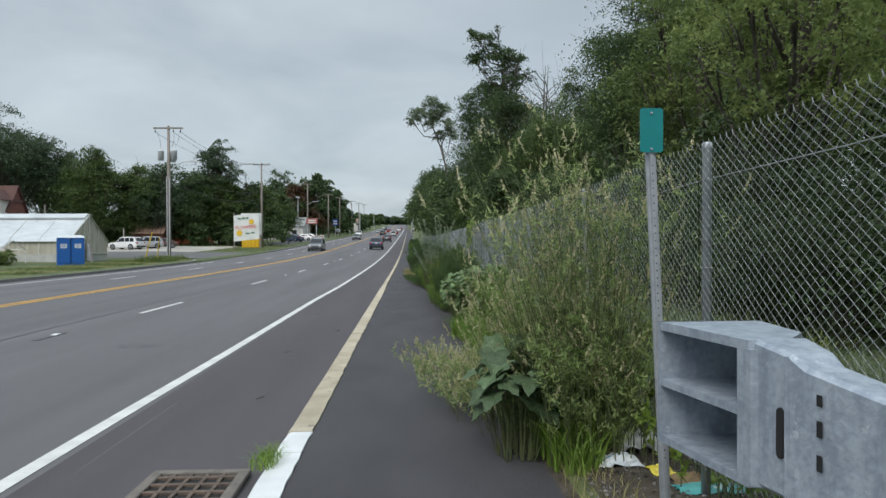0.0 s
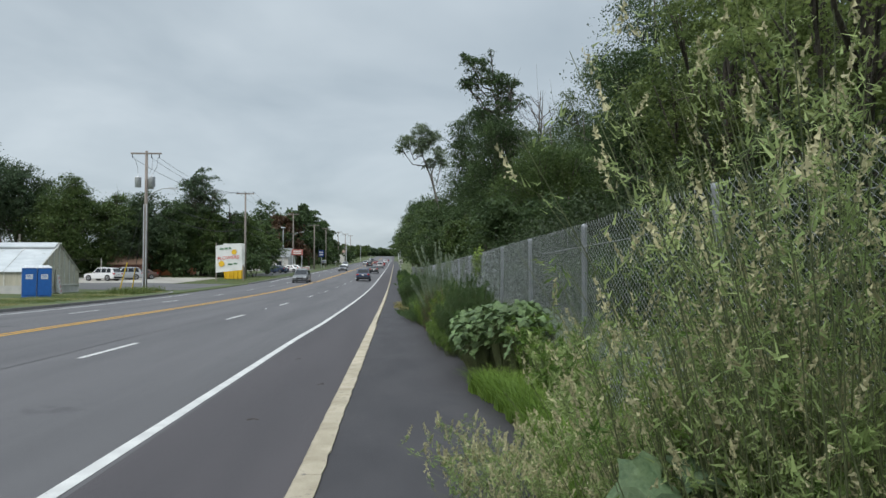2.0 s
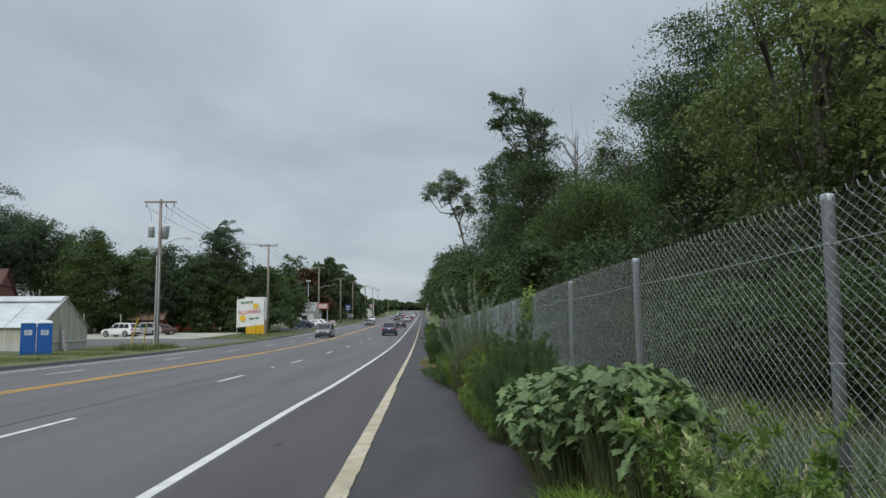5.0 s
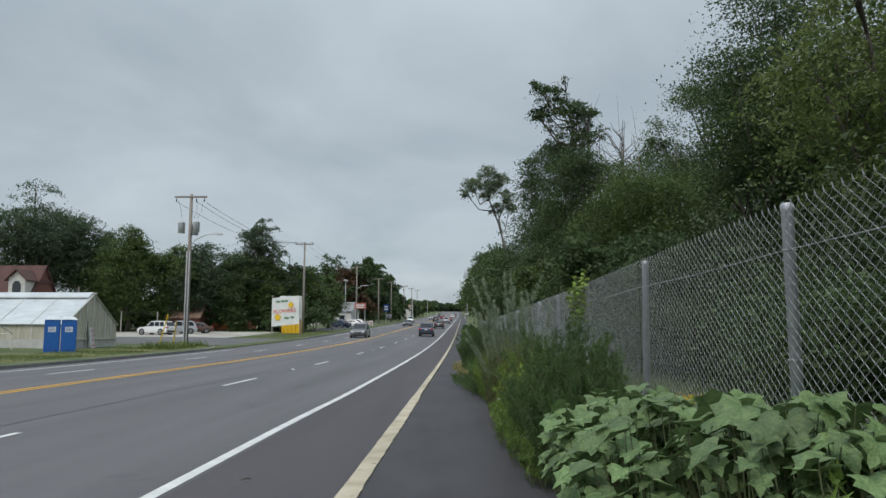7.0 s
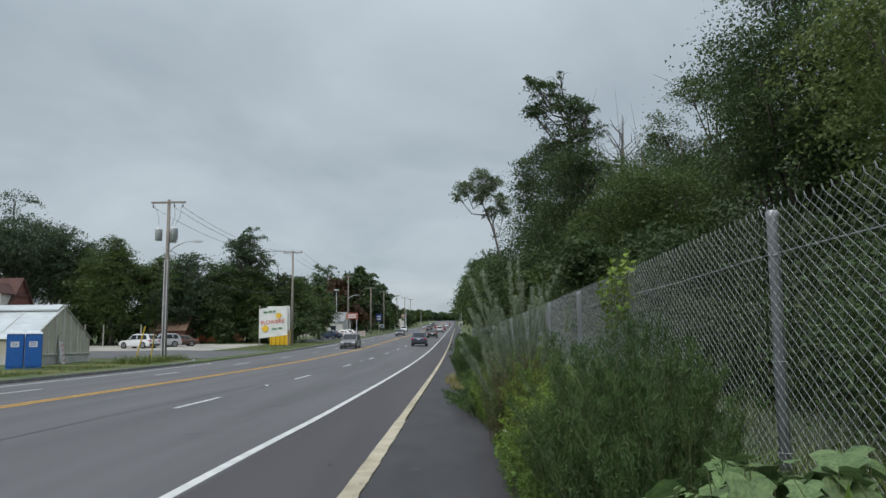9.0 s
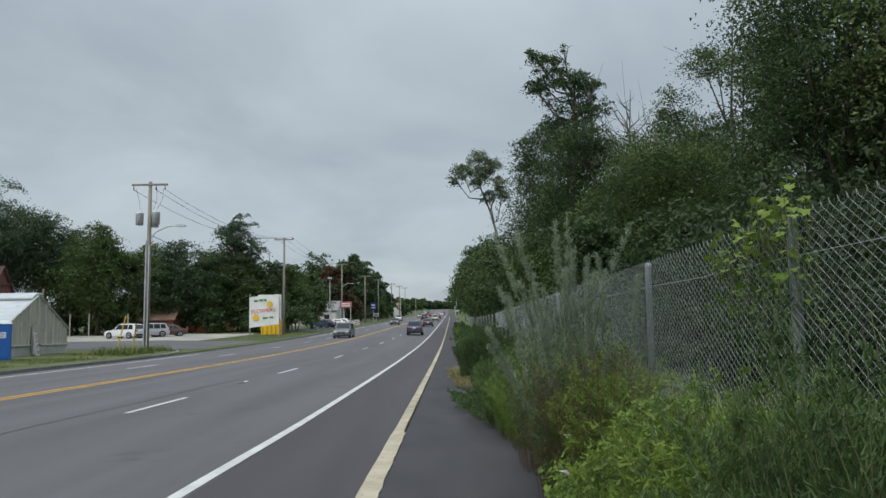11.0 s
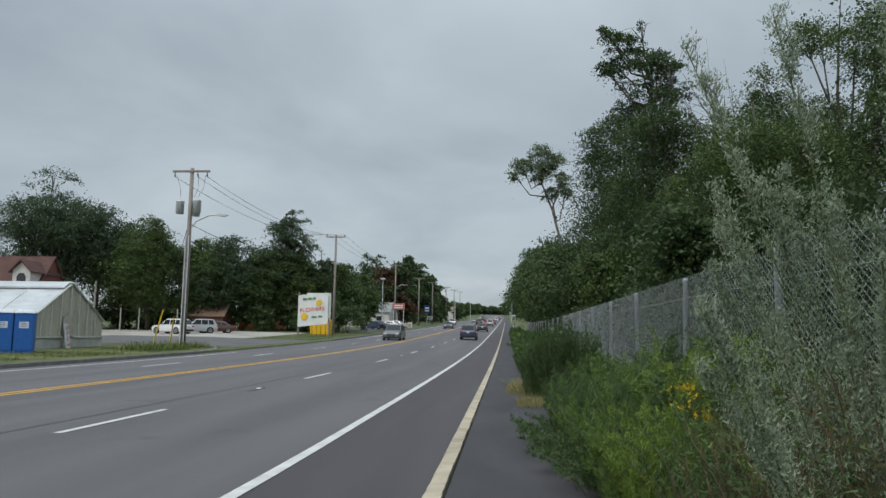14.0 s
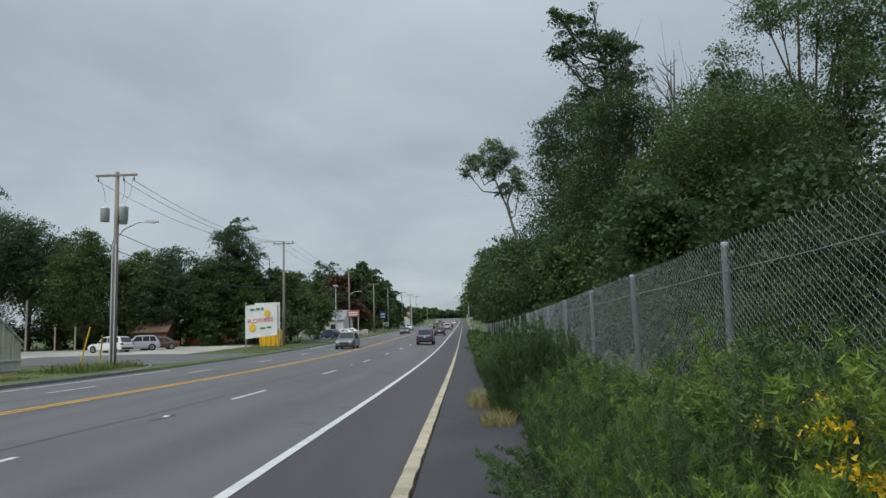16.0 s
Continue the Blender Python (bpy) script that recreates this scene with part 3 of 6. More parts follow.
for i, (x, y, h, r, m) in enumerate(((5.2, 58, 7, 2.4, LEAF_MID), (5.0, 76, 9, 2.8, LEAF_DARK), (4.6, 94, 11, 3.2, LEAF_MID), (5.6, 108, 12.5, 3.6, LEAF_DARK), (5.0, 124, 11.5, 3.4, LEAF_MID),
                                     (6.2, 142, 13, 4.0, LEAF_DARK), (7.0, 165, 14, 4.5, LEAF_MID), (7.5, 195, 14, 5, LEAF_DARK), (8, 235, 15, 5.5, LEAF_MID), (9, 290, 15, 6, LEAF_DARK),
                                     (12, 78, 15, 4, LEAF_DARK), (3.9, 101, 10.5, 3.2, LEAF_DARK), (3.4, 116, 10.5, 3.2, LEAF_MID), (4.2, 132, 11, 3.5, LEAF_DARK), (9.5, 84, 13, 4, LEAF_DARK), (4.9, 66, 8, 2.6, LEAF_DARK), (6.5, 46, 6, 2.4, LEAF_DARK), (11, 98, 15, 4.5, LEAF_DARK), (20, 48, 16, 5, LEAF_DARK), (19, 28, 16, 5, LEAF_DARK), (17, 14, 10, 5, LEAF_MID), (18, 70, 16, 5, LEAF_DARK), (16.5, 42, 11, 4, LEAF_DARK), (9, 40, 6.5, 2.8, LEAF_DARK),
                                     (16, 2, 10, 5, LEAF_MID), (13, -8, 13, 5, LEAF_MID))):
    h *= 1.0 + 0.28 * min(1, max(0, (y - 70) / 90)) if x < 9.2 else 1.0
    x -= 0.9 if y > 120 and x < 9.2 else 0.0
    tree("tree", x, y, h, r, 0.8, 9000, 0.3 if y > 70 or x > 15 else 0.22, m, "leafy tree in the dense roadside woods", 40 + i, lobes=18)
# bare dead trees between the crowns
for i, (x, y, h) in enumerate(((9.4, 62.0, 17.5), (11.4, 60.0, 16.5), (12.4, 64.0, 17.5), (10.3, 66, 15))):
    rng = np.random.default_rng(70 + i)
    t = thing("dead_tree", "bare grey dead tree standing among leafy crowns", "tree", (x, y, rise(y) - 0.05), "trees")
    wood = MB()
    wood.tube([(0, 0, 0), (0.1, 0, h * 0.4), (-0.1, 0.1, h * 0.75), (0.1, 0, h)], [0.2, 0.15, 0.08, 0.015], 7)
    for k in range(16):
        z = h * rng.uniform(0.5, 0.93)
        a = rng.uniform(0, 6.28)
        s = rng.uniform(0.5, 1.0) * (h - z + 1.0) * 0.6
        p1 = np.array([math.cos(a) * s * 0.5, math.sin(a) * s * 0.5, z + s * 0.45])
        p2 = np.array([math.cos(a) * s * 0.8, math.sin(a) * s * 0.8, z + s * 1.1]) + rng.normal(size=3) * 0.22 * s
        wood.tube([(0, 0, z), p1, p2], [0.05, 0.03, 0.008], 4)
        for q in range(2):
            e = p1 + rng.normal(size=3) * 0.5 * s + np.array([0, 0, 0.3 * s])
            wood.tube([p1, (p1 + e) / 2, e], [0.02, 0.014, 0.006], 3)
    part("trunk", wood, BARK_PALE, t)


def shrub(x, y, h, r, leaves, leaf, material, label, seed, name="shrub", flat=1.0):
    rng = np.random.default_rng(seed)
    t = thing(name, label, "shrub", (x, y, rise(y) - 0.03), "shrubs")
    wood = MB()
    n = 12
    heads = []
    for k in range(n):
        a, s = rng.uniform(0, 6.28), rng.uniform(0.1, 0.8) ** 0.7
        e = np.array([math.cos(a) * r * s, math.sin(a) * r * s * flat, h * rng.uniform(0.45, 0.92)])
        wood.tube([(0.1 * e[0], 0.1 * e[1], 0), (e[0] * 0.5, e[1] * 0.5, e[2] * 0.55), e], [0.03, 0.02, 0.006], 4)
        heads.append(e)
    part("stem", wood, BARK, t)
    m = leaves // 20
    which = rng.integers(0, n, m)
    u = rng.uniform(0.15, 1.0, size=(m, 1))
    c = np.array(heads)[which] * np.array([1, 1, 1]) * u ** 0.5 + rng.normal(size=(m, 3)) * np.array([0.22 * r, 0.22 * r * flat, 0.14 * h])
    c[:, 2] = np.abs(c[:, 2])
    lp = (c[:, None, :] + rng.normal(size=(m, 20, 3)) * np.array([0.085, 0.085, 0.045]) * r).reshape(-1, 3)
    lp[:, 2] = np.abs(lp[:, 2])
    tagged(part("foliage", quads_mesh("foliage", leaf_quads(rng, lp, leaf, 0.6), material), material, t), kind="stuff")
    return t


# undergrowth behind the fence, mostly in the leaf colour with woods shade painted in
U = "dense leafy undergrowth shrub behind the fence"
for i in range(26):
    yy = -4 + 3.3 * i
    rr = random.Random(100 + i)
    shrub(5.6 + rr.uniform(-0.4, 1.2), yy, rr.uniform(1.6, 3.0), rr.uniform(1.7, 2.3), 15000, 0.055 + 0.0016 * yy, rr.choice((LEAF_SHADE, LEAF_SHADE, LEAF_DARK)), U, 200 + i)
    shrub(8.0 + rr.uniform(-0.5, 1.0), yy + 1.5, rr.uniform(3.5, 5.5), rr.uniform(2.2, 2.8), 9000, 0.1 + 0.0015 * yy, LEAF_SHADE, U, 300 + i)

# hedge of undergrowth below the trees across the road
for i in range(18):
    rq = random.Random(400 + i)
    shrub(-86 + 3.7 * i, 119 + rq.uniform(-2, 3), rq.uniform(3.5, 6), rq.uniform(3, 4), 1700, 0.4, LEAF_DARK, "dark undergrowth below trees behind the lot", 430 + i)

for i in range(14):
    rq = random.Random(470 + i)
    shrub(-31 - rq.uniform(0, 4), 182 + 22 * i, rq.uniform(4, 6), rq.uniform(5, 7), 1500, 0.7, LEAF_DARK, "dark undergrowth along the far roadside", 470 + i)
for i in range(12):
    rq = random.Random(490 + i)
    shrub(-95 + 13 * i, 706, rq.uniform(6, 8), rq.uniform(8, 10), 1300, 1.6, LEAF_DARK, "far dark wood edge at the end of the road", 490 + i)

# trees across the road
L = "full leafy tree behind the lot across the road"
for i, (x, y, h, r, z0, m, nl) in enumerate((
        (-62, 112, 21.5, 5.0, 7, LEAF_BLUE, 5200), (-57, 116, 18, 4.2, 6, LEAF_BLUE, 4200), (-66, 118, 16, 6, 1, LEAF_DARK, 5000), (-54, 118, 15, 5, 1, LEAF_DARK, 5000),
        (-48.5, 114, 15.3, 4.6, 1, LEAF_MID, 6000), (-43.5, 118, 13.5, 4, 1, LEAF_MID, 4500), (-39.5, 118, 13.2, 3.6, 1, LEAF_BLUE, 4500), (-35.5, 121, 12, 3.8, 0.5, LEAF_DARK, 5000),
        (-31.5, 122, 17.8, 3.1, 9, LEAF_BLUE, 2300), (-31.5, 123, 12.8, 4.0, 0.5, LEAF_MID, 5200), (-27.5, 124, 12.6, 2.0, 1, LEAF_DARK, 2600), (-26.5, 132, 11, 3.4, 0.5, LEAF_MID, 4200),
        (-24.5, 142, 9.0, 2.6, 0.5, LEAF_MID, 3000), (-75, 112, 17, 7, 1, LEAF_DARK, 5000), (-88, 110, 18, 8, 1, LEAF_DARK, 5000), (-72, 100, 16, 5, 3, LEAF_BLUE, 4000),
        (-46, 128, 13, 6, 0.5, LEAF_DARK, 4000), (-58, 130, 14, 7, 0.5, LEAF_DARK, 4000), (-38, 132, 12, 6, 0.5, LEAF_DARK, 4000))):
    tree("tree", x, y, h * 1.08, r * 1.15, z0 * 0.7, int(nl * 2.0), 0.36, m, L, 500 + i, lobes=32, lobe=0.4, trunk=0.28, fill=2.6)
for i, (x, y, h, r, m) in enumerate(((-30, 205, 14, 5, LEAF_RED), (-36, 200, 13, 5, LEAF_DARK), (-27.0, 205, 17.5, 3.6, LEAF_DARK), (-26.8, 230, 14, 5, LEAF_DARK), (-25.5, 262, 13, 4.5, LEAF_DARK),
                                     (-29, 300, 16, 6, LEAF_DARK), (-40, 185, 12, 5, LEAF_MID), (-33, 178, 10, 4, LEAF_DARK), (-26, 350, 15, 7, LEAF_DARK), (-34, 420, 17, 9, LEAF_MID), (-52, 200, 15, 8, LEAF_DARK),
                                     (-45, 260, 16, 9, LEAF_DARK), (-28, 500, 16, 9, LEAF_MID), (-40, 600, 18, 12, LEAF_MID), (10, 380, 15, 8, LEAF_DARK), (13, 480, 16, 9, LEAF_MID), (15, 600, 16, 10, LEAF_MID),
                                     (-12, 720, 15, 10, LEAF_MID), (-30, 730, 19, 12, LEAF_MID), (6, 720, 14, 10, LEAF_DARK), (-55, 740, 19, 14, LEAF_MID), (28, 730, 18, 14, LEAF_DARK), (-24, 690, 14, 8, LEAF_BLUE))):
    tree("tree", x, y, h * (1.15 if y < 220 or x > 0 else 1.35 if y < 290 else 0.55), r * 1.3, 0.3, 4200, 0.5 + y / 500, m, "distant leafy tree along the road", 540 + i, lobes=16, trunk=0.3)


# ---- fence ----
FX, FTOP = 1.64, 2.08


def fence_dx(y):
    return min(0.11, 0.034 * max(0.0, 8.73 - y))


def fence_z(y):
    return rise(y) + (0.025 * max(0.0, min(1.0, (18 - y) / 4)) if y > 8.73 else 0.03 + 0.02 * (8.73 - max(y, -2)))


fence = thing("chain_link_fence", "galvanised chain-link fence with round posts beside the verge", "fence", (FX, 0, 0))
CELL_W, CELL_H, FH = 0.041, 0.0285, 2.02


def mesh_panel(round_bends, sides=(0, 1, 2)):
    """Flattened coils of wire, each hooked into the next at its bends, with a cut tip above the top bend."""
    ax, faces = 0.0019 if round_bends else 0.0017, []
    rows_n = int(FH / CELL_H)
    for i in range(int(3.05 / CELL_W)):
        pts = []
        for k in range(rows_n + 1):
            side = (k + i) % 2
            x, y, z = (0.004 if side else -0.004), i * CELL_W + (CELL_W + 0.004) * side, FTOP - FH + k * CELL_H
            if round_bends:
                pts += [(x, y, z - 0.004), (x, y, z + 0.004)]
            else:
                pts.append((x, y, z))
        pts.append((0.0, pts[-1][1] + 0.012, pts[-1][2] + 0.024))
        p = np.array(pts)
        ring = np.array([(ax, 0.0, 0.0), (-ax * 0.5, ax * 0.87, 0), (-ax * 0.5, -ax * 0.87, 0)])
        r = p[:, None, :] + ring[None]
        a, b = r[:-1], r[1:]
        for q in sides:
            faces.append(np.stack([a[:, q], a[:, (q + 1) % 3], b[:, (q + 1) % 3], b[:, q]], 1))
    return quads_mesh("mesh_panel", np.concatenate(faces), WIRE)


panel_mesh, mid_panel_mesh, far_panel_mesh = mesh_panel(True), mesh_panel(False), mesh_panel(False, (1,))
post = MB().disc_stack(0, 0, [(0.03, -0.2), (0.03, FTOP - 0.05), (0.033, FTOP - 0.045), (0.033, FTOP - 0.015), (0.028, FTOP - 0.005), (0.008, FTOP)], 12).mesh("post", POST_STEEL, True)
tie = MB().tube([(0.036 * math.cos(a), 0.036 * math.sin(a), 0) for a in (k * 0.7 for k in range(10))], 0.003, 4).mesh("tie_wire", WIRE)
for k in range(-4, 28):
    y = 8.73 + 3.05 * k
    za, zb, xa, xb = fence_z(y), fence_z(y + 3.05), fence_dx(y), fence_dx(y + 3.05)
    q = part("post", post, None, fence)
    q.location = (xa + 0.035, y, za)
    q.rotation_euler = (random.Random(k).uniform(-0.008, 0.008), random.Random(k + 50).uniform(-0.01, 0.01), 0)
    if k < 16:
        for z in (0.4, 0.85, 1.3, 1.84):
            tw = part("tie_wire", tie, None, q)
            tw.location = (0, 0, z)
    pn = part("mesh_panel", panel_mesh if k < 5 else mid_panel_mesh if k < 12 else far_panel_mesh, None, fence)
    pn.location = (xa, y, za)
    pn.rotation_euler = (math.atan2(zb - za, 3.05), 0, -math.atan2(xb - xa, 3.05))
    rail = MB()
    rail.tube([(xa + 0.006, y, 1.84 + za), ((xa + xb) / 2 + 0.006, y + 1.5, 1.828 + (za + zb) / 2), (xb + 0.006, y + 3.05, 1.84 + zb)], 0.0034, 5)
    part("tension_wire", rail, WIRE, fence)


# ---- verge plants ----
def tmpl_mesh(name, verts, faces, material, smooth=True):
    """Copies of one small mesh: verts (n, V, 3), faces (F, 4) of indices into V."""
    n, V = verts.shape[:2]
    f = (np.asarray(faces)[None] + (np.arange(n) * V)[:, None, None]).reshape(-1).astype(np.int32)
    me = bpy.data.meshes.new(name)
    me.vertices.add(n * V)
    me.vertices.foreach_set("co", np.ascontiguousarray(verts, dtype=np.float32).ravel())
    me.loops.add(len(f))
    me.loops.foreach_set("vertex_index", f)
    me.polygons.add(len(f) // 4)
    me.polygons.foreach_set("loop_start", np.arange(0, len(f), 4, dtype=np.int32))
    me.update(calc_edges=True)
    me.validate()
    if smooth:
        me.polygons.foreach_set("use_smooth", [True] * len(me.polygons))
    me.materials.append(material)
    return me


def stem_quads(lines, r0, r1):
    """Three-sided thin stems along polylines (n, k, 3)."""
    n, k = lines.shape[:2]
    rad = np.linspace(r0, r1, k)[None, :, None, None]
    ring = np.array([(1, 0, 0), (-0.5, 0.87, 0), (-0.5, -0.87, 0)])[None, None] * rad
    v = lines[:, :, None, :] + ring
    a, b = v[:, :-1], v[:, 1:]
    return np.concatenate([np.stack([a[:, :, s], a[:, :, (s + 1) % 3], b[:, :, (s + 1) % 3], b[:, :, s]], 2).reshape(-1, 4, 3) for s in range(3)])


def weed(name, label, x, y, rx, ry, h, stems, per, leaf, aspect, material, seed, stem=None, branch=0.25, spikes=None, lean=(0, 0), bare=0.15, hvar=0.35, category="weed", sprawl=0.25, blooms=None, narrow=0.3, upright=0.75, nl=14, along=0.6, dome=0.25):
    """A clump of leafy stems with side shoots; spikes: (material, share, length) of seed spikes at the tips; blooms: (material, size)."""
    rng = np.random.default_rng(seed)
    t = thing(name, label, category, (x, y, rise(y)), "verge plants")
    bx, by = rng.uniform(-1, 1, stems) * rx * 0.75, rng.uniform(-1, 1, stems) * ry * 0.75
    hh = h * (1 - hvar * rng.uniform(0, 1, stems) ** 1.3) * (1 - dome * ((bx / max(rx, 0.01)) ** 2 + (by / max(ry, 0.01)) ** 2) / 1.2)
    ox = bx / max(rx, 0.01) * sprawl * hh + lean[0] * hh + rng.normal(size=stems) * 0.08 * hh
    oy = by / max(ry, 0.01) * sprawl * hh + lean[1] * hh + rng.normal(size=stems) * 0.08 * hh
    k = 7
    u = np.linspace(0, 1, k)[None, :]
    lines = np.stack([bx[:, None] + ox[:, None] * u**1.7, by[:, None] + oy[:, None] * u**1.7, hh[:, None] * (u - 0.08 * u**3 * (np.abs(ox) / np.maximum(hh, 0.1))[:, None])], 2)
    quads = [stem_quads(lines, 0.0045, 0.0018)]
    nb = max(2, per // nl)
    s = bare + (1 - bare) * rng.uniform(0, 1, (stems, nb)) ** 0.8
    i = np.clip((s * (k - 1)).astype(int), 0, k - 2)
    f = (s * (k - 1) - i)[..., None]
    si = np.arange(stems)[:, None]
    base = lines[si, i] * (1 - f) + lines[si, i + 1] * f
    ang = rng.uniform(0, 6.28, (stems, nb))
    bl = branch * hh[:, None] * (1.1 - s * (1 - narrow)) * rng.uniform(0.5, 1.1, (stems, nb))
    bd = np.stack([np.cos(ang) * (1.5 - upright), np.sin(ang) * (1.5 - upright), np.full_like(ang, upright)], 2) * bl[..., None]
    mid = base + bd * 0.5
    tip = base + bd * np.array([1, 1, 0.9])
    bl_lines = np.stack([base, mid, tip], 2).reshape(-1, 3, 3)
    quads.append(stem_quads(bl_lines, 0.002, 0.001))
    tagged(part("stem", quads_mesh("stem", np.concatenate(quads), stem or STEM), None, t), kind="stuff")
    v = rng.uniform(0.1, 1.05, (stems, nb, nl, 1))
    pts = base[:, :, None, :] + bd[:, :, None, :] * v + rng.normal(size=(stems, nb, nl, 3)) * 0.012
    dirs = bd[:, :, None, :] * along / np.maximum(bl[..., None, None], 0.01) + unit(rng.normal(size=(stems, nb, nl, 3)))
    lp, ld = pts.reshape(-1, 3), unit(dirs.reshape(-1, 3))
    lp = lp + ld * leaf * 0.4
    lp[:, 2] = np.maximum(lp[:, 2], 0.01)
    tagged(part("foliage", quads_mesh("foliage", leaf_quads(rng, lp, leaf, aspect, 0.4, 0.3, ld), material), None, t), kind="stuff")
    if spikes:
        keep = rng.uniform(size=(stems, nb)) < spikes[1]
        b0, d0 = tip[keep], unit(bd[keep] + np.array([0, 0, 0.3]) * branch * h)
        m = 22
        q = rng.uniform(0, 1, (len(b0), m, 1))
        pp = b0[:, None, :] + d0[:, None, :] * spikes[2] * q + rng.normal(size=(len(b0), m, 3)) * 0.008 * (1.2 - q)
        dd = np.repeat(d0[:, None, :], m, 1).reshape(-1, 3) + rng.normal(size=(len(b0) * m, 3)) * 0.5
        tagged(part("seed_head", quads_mesh("seed_head", leaf_quads(rng, pp.reshape(-1, 3), 0.022, 0.5, 0.3, 0.2, dd), spikes[0]), None, t, "pale dry seed spikes"), kind="stuff")
    if blooms:
        m = 60
        top = lines[:, -1][rng.uniform(size=stems) < 0.7]
        pp = top[:, None, :] + np.array([0.0, 0, 0.02]) + rng.normal(size=(len(top), m, 3)) * np.array([0.045, 0.045, 0.018])
        tagged(part("flower", quads_mesh("flower", leaf_quads(rng, pp.reshape(-1, 3), blooms[1], 0.7), blooms[0]), None, t, "small yellow flower plumes"), kind="stuff")
    return t


def grass(name, label, x, y, rx, ry, h, n, material, seed, kind="", category="grass", droop=0.5, w=0.007):
    """Curved tapering blades from a patch."""
    rng = np.random.default_rng(seed)
    q0, q1 = rng.uniform(0, 6.28, n), np.sqrt(rng.uniform(0, 1, n)) * 1.12
    b = np.stack([np.cos(q0) * q1 * rx, np.sin(q0) * q1 * ry, np.zeros(n)], 1) if kind != "stuff" else np.stack([rng.uniform(-1, 1, n) * rx, rng.uniform(-1, 1, n) * ry, np.zeros(n)], 1)
    a = rng.uniform(0, 6.28, n)
    d = np.stack([np.cos(a), np.sin(a), np.zeros(n)], 1)
    sd = np.stack([-np.sin(a), np.cos(a), np.zeros(n)], 1)
    hh = h * rng.uniform(0.45, 1.1, n)
    k = 4
    out = []
    for i in range(k + 1):
        u = i / k
        c = b + d * (droop * hh * u**2)[:, None] * rng.uniform(0.95, 1.05) + np.array([0, 0, 1.0]) * (hh * (u - 0.38 * droop * u**3))[:, None]
        ww = w * (1 - u) ** 0.7 * 0.5 + 0.0004
        out += [c - sd * ww, c + sd * ww]
    v = np.stack(out, 1)
    me = tmpl_mesh("blades", v, [(2 * i, 2 * i + 1, 2 * i + 3, 2 * i + 2) for i in range(k)], material)
    ob = new(name, me)
    ob.location = (x, y, rise(y))
    return tagged(ob, label, category, "verge plants", kind)


HALF = [(0.0, 0.0), (0.2, -0.2), (0.4, -0.17), (0.58, 0.03), (0.47, 0.2), (0.41, 0.34), (0.53, 0.55), (0.35, 0.6), (0.2, 0.67), (0.13, 0.82), (0.0, 1.0)]


def leaf_shape(seed):
    """Corners (V, 3) of one lobed leaf 1 long: x across, y along, z up, with folded, wavy, drooping blades."""
    rng = np.random.default_rng(seed)
    vs = []
    for i, (u, v) in enumerate(HALF):
        mid = (0.0, max(v, 0.0) if i else 0.0, -0.28 * v * v)
        for sg in (1, -1):
            for q in (1.0, 0.5):
                w = 0.05 * math.sin(7 * v + 2 * sg + seed) * q + rng.normal() * 0.012
                vs.append((u * sg * q, v * q + mid[1] * (1 - q), 0.2 * u * q * (1.2 - 0.7 * q) * 1.4 - 0.28 * v * v + w))
        vs.append(mid)
    faces = []
    for i in range(len(HALF) - 1):
        a, b = 5 * i, 5 * i + 5
        faces += [(a, b, b + 1, a + 1), (a + 1, b + 1, b + 4, a + 4), (a + 4, b + 4, b + 3, a + 3), (a + 3, b + 3, b + 2, a + 2)]
    return np.array(vs), faces


LEAF_SHAPES = [leaf_shape(k) for k in range(5)]
LEAF_MESHES = {}


